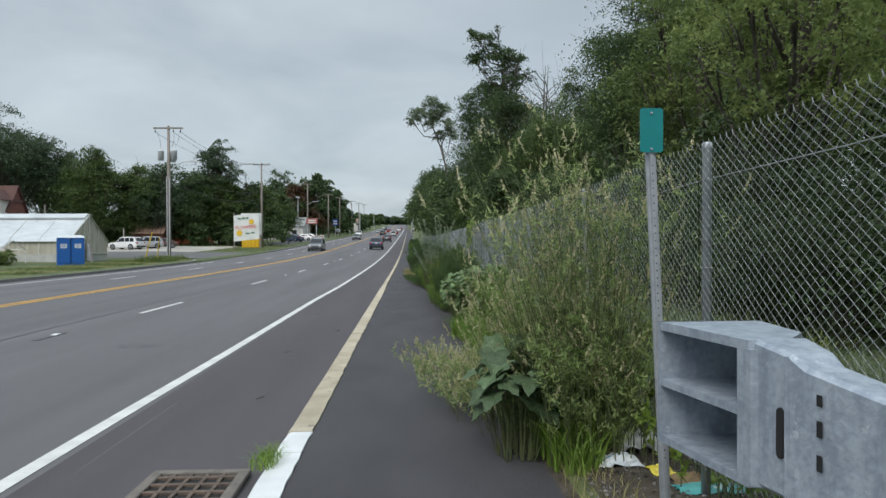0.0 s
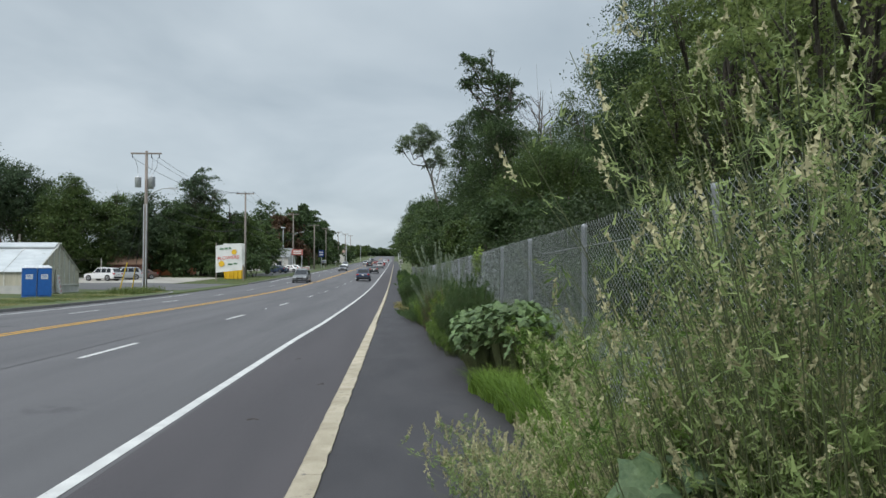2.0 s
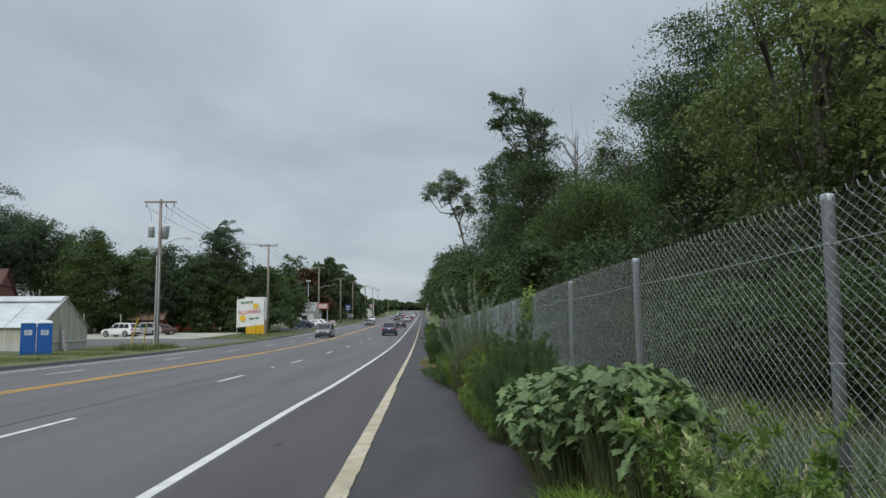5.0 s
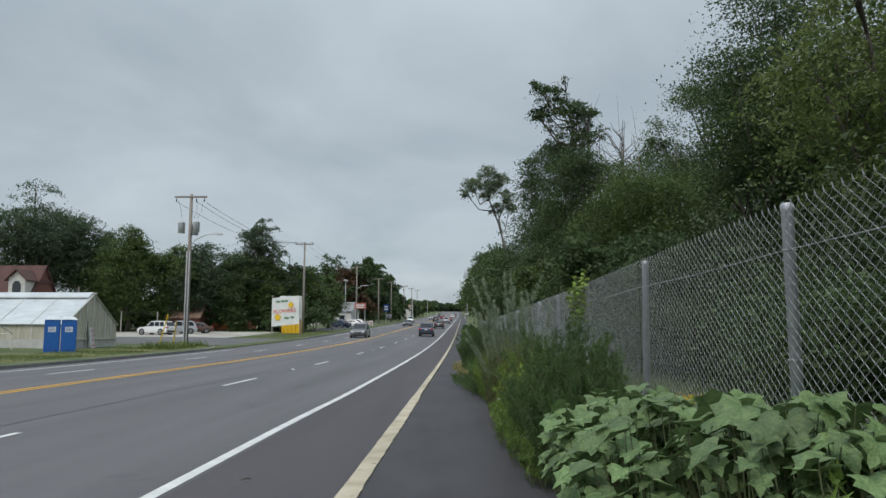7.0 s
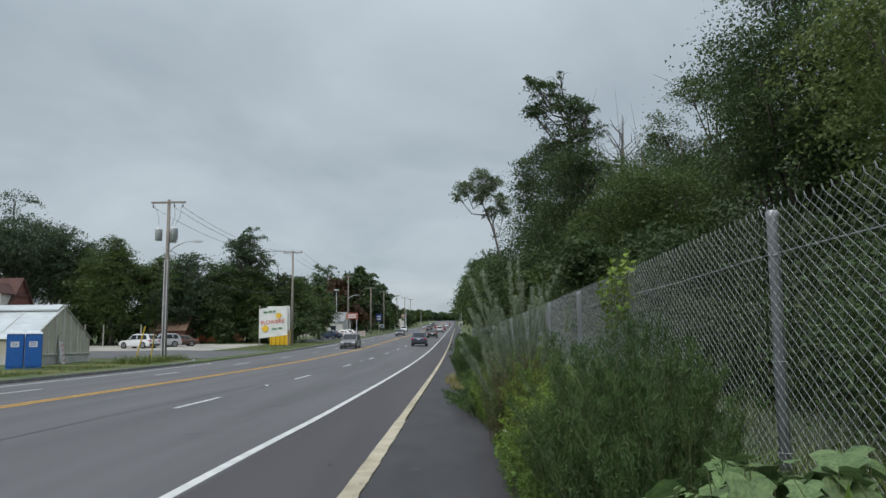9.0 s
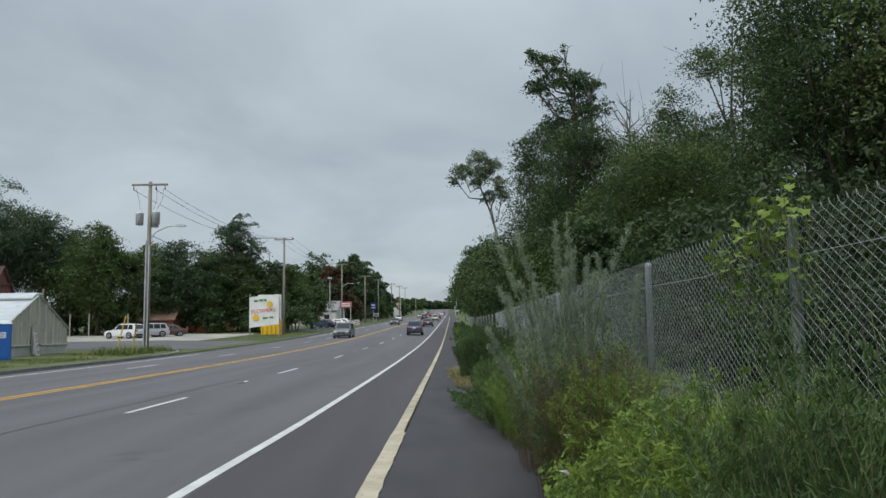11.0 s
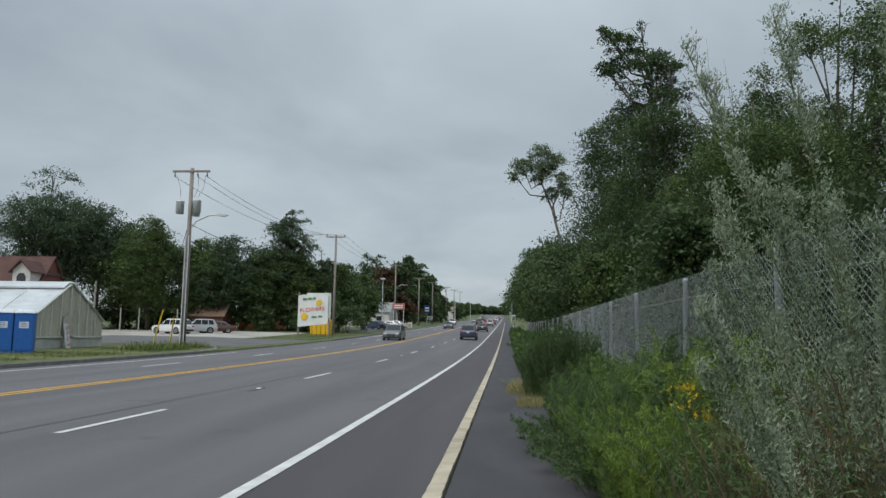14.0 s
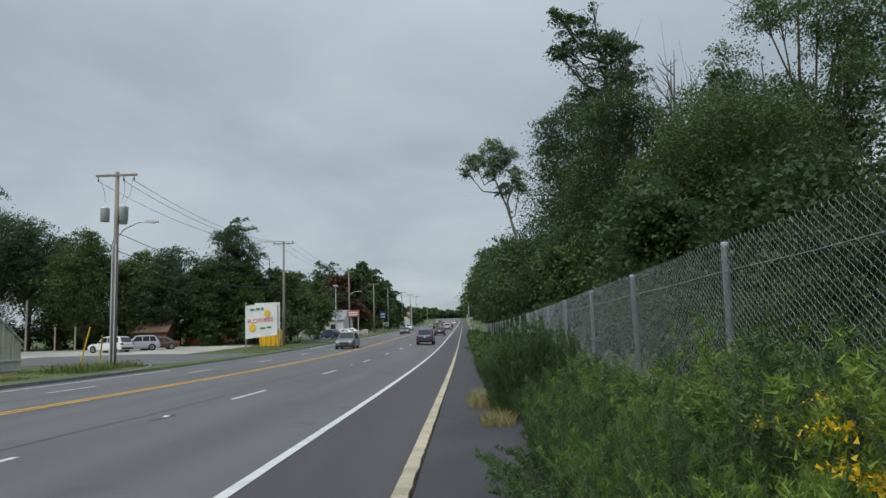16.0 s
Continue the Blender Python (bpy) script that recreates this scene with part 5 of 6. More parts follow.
def delineator():
    t = thing("delineator_post", "green plate on a perforated galvanised steel post", "road sign", (1.385, 2.2, 0))
    lean = -0.1 / 2.3
    u = [(-0.028, 0.018), (-0.028, 0.0), (-0.012, 0.0), (-0.01, -0.018), (0.01, -0.018), (0.012, 0.0), (0.028, 0.0), (0.028, 0.018), (0.02, 0.018), (0.02, 0.006), (0.006, 0.006), (0.004, -0.012), (-0.004, -0.012), (-0.006, 0.006), (-0.02, 0.006), (-0.02, 0.018)]
    post_ob = part("post", MB().loft([[(x + lean * z, y, z) for x, y in u] for z in (-0.2, 2.3)]), POST_STEEL, t)
    for k in range(40):
        z = 0.4 + 0.042 * k
        part("hole", MB().loft([[(lean * z + 0.004 * math.cos(a), -0.0195, z + 0.004 * math.sin(a)) for a in (j * math.pi / 3 for j in range(6))],
                                [(lean * z + 0.004 * math.cos(a), -0.0185, z + 0.004 * math.sin(a)) for a in (j * math.pi / 3 for j in range(6))]]), HOLE, post_ob)
    o = []
    for cx, cz, a0 in ((0.05, 0.108, 0), (-0.05, 0.108, 90), (-0.05, -0.108, 180), (0.05, -0.108, 270)):
        for s in range(5):
            a = radians(a0 + 22.5 * s)
            o.append((cx + 0.015 * math.cos(a) - 0.095, cz + 0.015 * math.sin(a) + 2.235))
    plate = part("plate", MB().prism(o, "y", -0.026, -0.022), GREEN_SIGN, t, "plain green reflective plate")
    for z in (2.13, 2.33):
        part("bolt", MB().loft([[(-0.095 + r * math.cos(a), yy, z + r * math.sin(a)) for a in (j * math.pi / 4 for j in range(8))] for r, yy in ((0.008, -0.026), (0.008, -0.03), (0.005, -0.033))]), GALV, plate)


delineator()

drain = thing("storm_drain", "square rusted iron storm drain grate in the gutter", "drain", (-1.62, 3.25, -0.118))
part("pit", MB().box(-0.3, 0.3, -0.42, 0.42, -0.004, 0.006), HOLE, drain)
fr = MB()
for a in ((-0.36, 0.36, -0.48, -0.4), (-0.36, 0.36, 0.4, 0.48), (-0.36, -0.28, -0.4, 0.4), (0.28, 0.36, -0.4, 0.4)):
    fr.box(a[0], a[1], a[2], a[3], -0.01, 0.03, 0.006)
part("frame", fr, mat("drain_frame", (0.1, 0.09, 0.08), (0.17, 0.15, 0.13), 6, 0.9, 0.5, 60), drain)
for k in range(5):
    part("bar", MB().box(-0.28, 0.28, -0.32 + 0.16 * k - 0.02, -0.32 + 0.16 * k + 0.02, 0.0, 0.026, 0.004), IRON, drain)
for k in range(4):
    part("bar", MB().box(-0.18 + 0.12 * k - 0.015, -0.18 + 0.12 * k + 0.015, -0.4, 0.4, 0.0, 0.024, 0.004), IRON, drain)


def crumple(name, label, category, x, y, z, sx, sy, sz, material, seed, n=9):
    rng = np.random.default_rng(seed)
    m = MB()
    vs = []
    for i in range(n):
        for j in range(n):
            u, v = i / (n - 1) * 2 - 1, j / (n - 1) * 2 - 1
            e = max(0.0, 1 - (u * u + v * v) * 0.75)
            vs.append((x + sx * (u + rng.normal() * 0.07), y + sy * (v + rng.normal() * 0.07), z + sz * (0.25 + 0.75 * e) * rng.uniform(0.3, 1.0)))
    m.add(vs, [(i * n + j, (i + 1) * n + j, (i + 1) * n + j + 1, i * n + j + 1) for i in range(n - 1) for j in range(n - 1)])
    return solid(name, m, material, label, category, "litter by the guardrail")


BAG = mat("white_plastic_film", (0.6, 0.6, 0.6), (0.75, 0.75, 0.74), 12, 0.4, spots=((0.5, 0.15, 0.17), 7, 0.68))
NEWS = mat("printed_paper", (0.5, 0.55, 0.6), (0.68, 0.7, 0.7), 9, 0.7, spots=((0.08, 0.22, 0.42), 6, 0.56))
TEAL = mat("teal_plastic_film", (0.05, 0.3, 0.3), (0.12, 0.42, 0.4), 9, 0.4, spots=((0.55, 0.6, 0.58), 6, 0.6))
YEL = mat("yellow_wrapper", (0.6, 0.5, 0.05), (0.72, 0.6, 0.1), 9, 0.5, spots=((0.6, 0.12, 0.2), 6, 0.6))
CARD = mat("brown_card", (0.16, 0.11, 0.06), (0.26, 0.18, 0.1), 9, 0.9)
crumple("plastic_bag", "crumpled white plastic bag in the dirt", "litter", 1.68, 3.65, 0.03, 0.15, 0.13, 0.2, BAG, 1)
crumple("plastic_bag", "crumpled pale plastic bag under the weeds", "litter", 1.55, 3.95, 0.03, 0.14, 0.12, 0.14, BAG, 2)
crumple("newspaper", "crumpled blue and white printed paper", "litter", 1.42, 3.3, 0.03, 0.16, 0.13, 0.09, NEWS, 3)
crumple("wrapper", "yellow food wrapper among gravel", "litter", 1.66, 3.1, 0.03, 0.08, 0.12, 0.05, YEL, 4)
crumple("card_scrap", "brown sodden cardboard scrap", "litter", 1.78, 2.9, 0.03, 0.12, 0.12, 0.06, CARD, 5)
crumple("plastic_sheet", "teal plastic sheet scrap on gravel", "litter", 1.85, 2.72, 0.03, 0.22, 0.1, 0.05, TEAL, 6)
gr = np.random.default_rng(8)
gp = np.stack([gr.uniform(1.05, 2.2, 2200), gr.uniform(1.4, 3.9, 2200), gr.uniform(0.02, 0.045, 2200)], 1)
tagged(new("gravel", quads_mesh("gravel", leaf_quads(gr, gp, 0.025, 0.9, 0.5, 0.6), mat("grey_gravel", (0.06, 0.055, 0.05), (0.2, 0.19, 0.18), 20, 0.9, island=0.4))), "loose grey gravel under the guardrail", "gravel", "", "stuff")
tw = np.random.default_rng(12)
for k, (x, y) in enumerate(((-1.75, 6.3), (-1.9, 9.8), (-1.5, 12.5), (-2.3, 16), (-1.6, 20.5), (-4.0, 12))):
    a = tw.uniform(0, 3.1)
    solid("twig", MB().tube([(x, y, -0.1), (x + 0.06 * math.cos(a), y + 0.06 * math.sin(a), -0.088), (x + 0.13 * math.cos(a + 0.3), y + 0.13 * math.sin(a + 0.3), -0.1)], 0.006, 5), BARK, "small fallen twig on the asphalt", "twig", "twigs on the road")

# ---- vehicles ----
TYRE = plain("tyre_rubber", (0.018, 0.018, 0.019), 0.85)
RIM = plain("alloy_rim", (0.42, 0.43, 0.44), 0.35, 0.7)
GLASSY = plain("dark_car_glass", (0.014, 0.017, 0.02), 0.06)
TRIM = plain("black_trim", (0.02, 0.02, 0.022), 0.6)
REDLAMP = plain("red_lamp_lens", (0.4, 0.015, 0.015), 0.25)
CLEARLAMP = plain("clear_lamp_lens", (0.6, 0.62, 0.63), 0.15)
PLATE = plain("plate_white", (0.6, 0.6, 0.6), 0.5)
BARS = plain("dark_bar", (0.06, 0.06, 0.07), 0.6)


def paint(name, c):
    m = plain(name, c, 0.28, 0.15, 0.05)
    m.node_tree.nodes["Principled BSDF"].inputs["Coat Weight"].default_value = 0.6
    return m


CARS = {"suv": dict(l=4.65, w=1.86, h=1.7, belt=1.02, r=0.35), "sedan": dict(l=4.6, w=1.8, h=1.45, belt=0.92, r=0.32)}


def car(name, label, x, y, heading, kind, colour, group="vehicles", z=None, rack=False):
    """heading: degrees, 0 looks along the road away from the walk's start."""
    c = CARS[kind]
    L, Wd, H, belt = c["l"], c["w"] / 2, c["h"], c["belt"]
    t = thing(name, label, "car", (x, y, (rise(y) - 0.03) if z is None else z), group, turn=heading)
    zb = 0.2
    if kind == "suv":
        st = [(-0.5, 0.55, 0.86, 0.93), (-0.49, 0.3, 0.98, 0.97), (-0.44, zb, 1.0, 1.0), (-0.2, zb, belt, 1.0), (0.12, zb, belt, 1.0), (0.2, zb, belt - 0.02, 0.99), (0.4, zb, 0.93, 0.97), (0.47, 0.26, 0.8, 0.92), (0.5, 0.4, 0.62, 0.82)]
        cab = [(-0.485, 0.98, 0.9), (-0.40, H - 0.1, 0.8), (-0.33, H - 0.02, 0.78), (-0.05, H, 0.78), (0.06, H - 0.06, 0.79), (0.22, belt + 0.0, 0.88)]
    else:
        st = [(-0.5, 0.5, 0.78, 0.9), (-0.48, 0.28, 0.95, 0.94), (-0.4, zb, 0.97, 0.98), (-0.2, zb, belt, 1.0), (0.1, zb, belt, 1.0), (0.2, zb, 0.9, 0.99), (0.4, zb, 0.8, 0.95), (0.47, 0.24, 0.7, 0.88), (0.5, 0.36, 0.55, 0.78)]
        cab = [(-0.38, 0.93, 0.9), (-0.22, H - 0.06, 0.76), (-0.12, H, 0.74), (0.0, H, 0.74), (0.06, H - 0.05, 0.76), (0.23, 0.9, 0.88)]
    rings = []
    for s, b, top, wf in st:
        w, yy = Wd * wf, s * L
        rings.append([(-w * 0.9, yy, b), (-w, yy, b + 0.12), (-w, yy, (b + top) / 2 + 0.06), (-w * 0.94, yy, top - 0.03), (-w * 0.7, yy, top), (w * 0.7, yy, top), (w * 0.94, yy, top - 0.03), (w, yy, (b + top) / 2 + 0.06), (w, yy, b + 0.12), (w * 0.9, yy, b)])
    body = part("body", MB().loft(rings), colour, t, smooth=False)
    rings = []
    for s, top, wf in cab:
        yy, w0, w1 = s * L, Wd * 0.93, Wd * wf
        w1 = w0 + (w1 - w0) * min(1, max(0.02, (top - belt + 0.06) / (H - belt)))
        lo = belt - 0.08
        rings.append([(-w0, yy, lo), (-w1, yy, top - 0.05), (-w1 * 0.9, yy, top), (w1 * 0.9, yy, top), (w1, yy, top - 0.05), (w0, yy, lo)])
    part("cabin", MB().loft(rings), colour, t)

    def glass(nm, pts, off):
        o = Vector(off)
        part(nm, MB().loft([[Vector(p) + o * 0.2 for p in pts], [Vector(p) + o for p in pts]]), GLASSY, t, "dark tinted glass")
    a, b2, b3, b4, e0, e1 = [(r) for r in cab]
    wt = Wd * cab[3][2] * 0.9
    glass("windscreen", [(-Wd * 0.8, e1[0] * L - 0.08 * L * 0.3, e1[1] + 0.06), (Wd * 0.8, e1[0] * L - 0.08 * L * 0.3, e1[1] + 0.06), (wt, e0[0] * L + 0.03, e0[1] - 0.06), (-wt, e0[0] * L + 0.03, e0[1] - 0.06)], (0, 0.04, 0.03))
    if kind == "suv":
        glass("rear_window", [(-Wd * 0.76, -0.478 * L, 1.08), (Wd * 0.76, -0.478 * L, 1.08), (Wd * 0.66, -0.412 * L, H - 0.16), (-Wd * 0.66, -0.412 * L, H - 0.16)], (0, -0.035, 0.015))
    else:
        glass("rear_window", [(-Wd * 0.74, -0.36 * L, 0.99), (Wd * 0.74, -0.36 * L, 0.99), (Wd * 0.66, -0.235 * L, H - 0.1), (-Wd * 0.66, -0.235 * L, H - 0.1)], (0, -0.03, 0.03))
    tails = ((-0.40, -0.26), (-0.24, -0.09), (-0.07, 0.08)) if kind == "suv" else ((-0.27, -0.13), (-0.11, 0.07))
    for sx in (-1, 1):
        for q, (s0, s1) in enumerate(tails):
            lo, hi = belt + 0.02, H - 0.14
            w_lo, w_hi = Wd * 0.925, Wd * cab[3][2] + 0.018
            front_cut = 0.1 if q == len(tails) - 1 else 0.0
            rear_cut = (0.03 if kind == "suv" else 0.09) if q == 0 else 0.0
            glass("side_window", [(sx * w_lo, s0 * L, lo), (sx * w_lo, (s1 + front_cut * 0.6) * L, lo), (sx * w_hi, (s1 - front_cut * 0.25) * L, hi), (sx * w_hi, (s0 + rear_cut) * L, hi)], (sx * 0.012, 0, 0))
        part("mirror", MB().box(sx * (Wd + 0.02) - 0.09, sx * (Wd + 0.02) + 0.09, 0.13 * L, 0.13 * L + 0.1, belt, belt + 0.15, 0.02), TRIM, t)
        part("headlight", MB().box(sx * Wd * 0.68 - 0.17, sx * Wd * 0.68 + 0.17, 0.455 * L, 0.487 * L, 0.62, 0.76, 0.02), CLEARLAMP, t, "clear headlight lens")
        part("tail_light", MB().box(sx * Wd * 0.8 - 0.16, sx * Wd * 0.8 + 0.16, -0.503 * L, -0.46 * L, 0.78, 0.95, 0.02), REDLAMP, t, "red tail light lens")
        for s in (-0.3, 0.31):
            r = c["r"]
            cx = sx * (Wd - 0.1)
            well = MB().loft([[(cx + d * sx, s * L + (r + 0.06) * math.cos(k * 0.393), r + (r + 0.06) * math.sin(k * 0.393)) for k in range(16)] for d in (0.0, 0.108)])
            part("wheel_arch", well, TRIM, t)
            wheel = part("wheel", MB().loft([[(cx + d * sx, s * L + rr_ * math.cos(k * 0.314), r + rr_ * math.sin(k * 0.314)) for k in range(20)] for d, rr_ in ((-0.1, r * 0.9), (-0.08, r), (0.09, r), (0.12, r * 0.93), (0.12, r * 0.66))]), TYRE, t)
            part("rim", MB().loft([[(cx + d * sx, s * L + rr_ * math.cos(k * 0.449), r + rr_ * math.sin(k * 0.449)) for k in range(14)] for d, rr_ in ((0.1, r * 0.66), (0.126, r * 0.64), (0.115, r * 0.2), (0.128, r * 0.12))]), RIM, wheel)
    part("bumper", MB().box(-Wd * 0.86, Wd * 0.86, -0.515 * L, -0.47 * L, 0.3, 0.52, 0.03), TRIM if kind == "suv" else colour, t)
    part("grille", MB().box(-Wd * 0.45, Wd * 0.45, 0.47 * L, 0.503 * L, 0.42, 0.66, 0.02), TRIM, t)
    for yy, zz in ((-0.512 * L, 0.72 if kind == "suv" else 0.62), (0.5 * L, 0.42)):
        pl = part("number_plate", MB().box(-0.155, 0.155, yy - 0.012, yy + 0.012, zz, zz + 0.15), PLATE, t)
        for k in range(5):
            part("plate_bar", MB().box(-0.115 + 0.05 * k, -0.085 + 0.05 * k, yy - 0.016 if yy < 0 else yy + 0.008, yy - 0.008 if yy < 0 else yy + 0.016, zz + 0.04, zz + 0.11), BARS, pl)
    if kind == "suv":
        for sx in (-1, 1):
            part("roof_rail", MB().tube([(sx * Wd * 0.68, -0.34 * L, H), (sx * Wd * 0.68, -0.3 * L, H + 0.05), (sx * Wd * 0.68, -0.02 * L, H + 0.05), (sx * Wd * 0.68, 0.02 * L, H)], 0.015, 6), TRIM, t)
    return t


P_WHITE, P_BLACK, P_RED = paint("white_car_paint", (0.7, 0.7, 0.7)), paint("black_car_paint", (0.015, 0.016, 0.018)), paint("dark_red_car_paint", (0.2, 0.012, 0.015))
P_GREY, P_BLUE, P_SILVER, P_BROWN = paint("grey_car_paint", (0.12, 0.125, 0.13)), paint("dark_blue_car_paint", (0.018, 0.035, 0.08)), paint("silver_car_paint", (0.4, 0.41, 0.42)), paint("brown_car_paint", (0.1, 0.055, 0.04))
car("parked_suv", "white parked SUV in the pale lot", -38.2, 99.5, 72, "suv", P_WHITE, "parked vehicles", rise(99.5) + 0.2)
car("parked_suv", "silver parked SUV beside a white one", -37.1, 103.5, 128, "suv", P_SILVER, "parked vehicles", rise(103.5) + 0.2)
car("parked_car", "dark brown parked car by the shed", -35.6, 105.5, 122, "sedan", P_BROWN, "parked vehicles", rise(105.5) + 0.2)
car("parked_car", "dark blue parked sedan by the far house", -23.8, 150, 60, "sedan", P_BLUE, "parked vehicles", rise(150) + 0.08)
car("parked_car", "white parked car by the far house", -22.6, 158, 75, "sedan", P_WHITE, "parked vehicles", rise(158) + 0.08)
car("parked_car", "white parked car by the far house", -22.4, 164, 75, "sedan", P_WHITE, "parked vehicles", rise(164) + 0.08)
car("parked_car", "grey parked car by the far house", -25.6, 160, 75, "sedan", P_GREY, "parked vehicles", rise(160) + 0.08)
car("suv", "dark blue SUV driving away in the near lane", -4.7, 104, 0, "suv", P_BLUE, "traffic")
car("suv", "dark SUV coming the other way", -12.2, 96, 180, "suv", P_GREY, "traffic")
car("car", "black car driving away down the road", -4.6, 150, 0, "sedan", P_BLACK, "traffic")
for i, (x, y, hd, k, p) in enumerate(((-4.6, 210, 0, "suv", P_SILVER), (-12.2, 170, 180, "sedan", P_GREY), (-15.4, 225, 180, "suv", P_WHITE), (-8.4, 235, 0, "suv", P_BLACK), (-4.6, 250, 0, "sedan", P_RED),
                                      (-12, 290, 180, "sedan", P_SILVER), (-8.4, 310, 0, "sedan", P_RED), (-4.6, 330, 0, "suv", P_WHITE), (-4.6, 390, 0, "sedan", P_RED), (-12, 380, 180, "suv", P_BLACK), (-15, 440, 180, "sedan", P_WHITE))):
    car("car", {"sedan": "distant sedan in the traffic down the road", "suv": "distant SUV in the traffic down the road"}[k], x, y, hd, k, p, "traffic")

# ---- across the road ----
BLUE_PLASTIC = plain("blue_moulded_plastic", (0.012, 0.1, 0.36), 0.45, d=0.1)
PALE_PLASTIC = plain("translucent_white_roof", (0.62, 0.66, 0.7), 0.5)
LABEL_W = plain("white_label", (0.6, 0.62, 0.64), 0.6)


def toilet(x, y):
    t = thing("portable_toilet", "blue plastic portable toilet with white roof", "portable toilet", (x, y, rise(y) - 0.02), "portable toilets", turn=28)
    part("cabin", MB().box(-0.43, 0.43, -0.55, 0.55, 0.12, 2.05, 0.03), BLUE_PLASTIC, t)
    part("base", MB().box(-0.44, 0.44, -0.6, 0.6, 0.0, 0.14, 0.02), BLUE_PLASTIC, t)
    part("roof", MB().loft([[(-0.445, -0.58, 2.05), (0.445, -0.58, 2.05), (0.445, 0.58, 2.05), (-0.445, 0.58, 2.05)], [(-0.43, -0.55, 2.12), (0.43, -0.55, 2.12), (0.43, 0.55, 2.12), (-0.43, 0.55, 2.12)], [(-0.27, -0.45, 2.24), (0.27, -0.45, 2.24), (0.27, 0.45, 2.24), (-0.27, 0.45, 2.24)]]), PALE_PLASTIC, t, "whitish translucent roof")
    d = part("door", MB().box(-0.38, 0.38, -0.575, -0.55, 0.2, 1.92, 0.01), BLUE_PLASTIC, t)
    part("notice", MB().box(-0.22, 0.2, -0.583, -0.576, 1.3, 1.62), LABEL_W, d, "white printed notice")
    for k in range(3):
        part("print_bar", MB().box(-0.16, 0.12, -0.587, -0.584, 1.37 + 0.08 * k, 1.4 + 0.08 * k), BLUE_PLASTIC, d)
    for k in range(4):
        part("rib", MB().box(-0.43 + 0.27 * k, -0.385 + 0.27 * k, -0.565, -0.555, 0.2, 1.95), BLUE_PLASTIC, t)
    return t


tb = toilet(-25.25, 53.1)
copy_thing(tb, pose(-24.44, 53.53, rise(53) - 0.02, 0, 0, 28))

GH_GLASS = mat("clouded_greenhouse_sheet", (0.36, 0.34, 0.27), (0.5, 0.475, 0.39), 1.2, 0.35, stretch=(3, 3, 0.5), spots=((0.22, 0.22, 0.18), 1.5, 0.6))
GH_ROOF = mat("whitewashed_greenhouse_roof", (0.385, 0.415, 0.43), (0.5, 0.53, 0.54), 0.8, 0.4, stretch=(1, 3, 1), spots=((0.33, 0.345, 0.34), 1.1, 0.64))
GH_FRAME = plain("weathered_white_frame", (0.56, 0.56, 0.53), 0.7, d=0.2)
BLOCK = mat("grey_block_wall", (0.38, 0.38, 0.365), (0.5, 0.5, 0.475), 1.5, 0.9, 0.4, 20)
DOOR_W = plain("aged_cream_door", (0.42, 0.4, 0.34), 0.7, d=0.2)


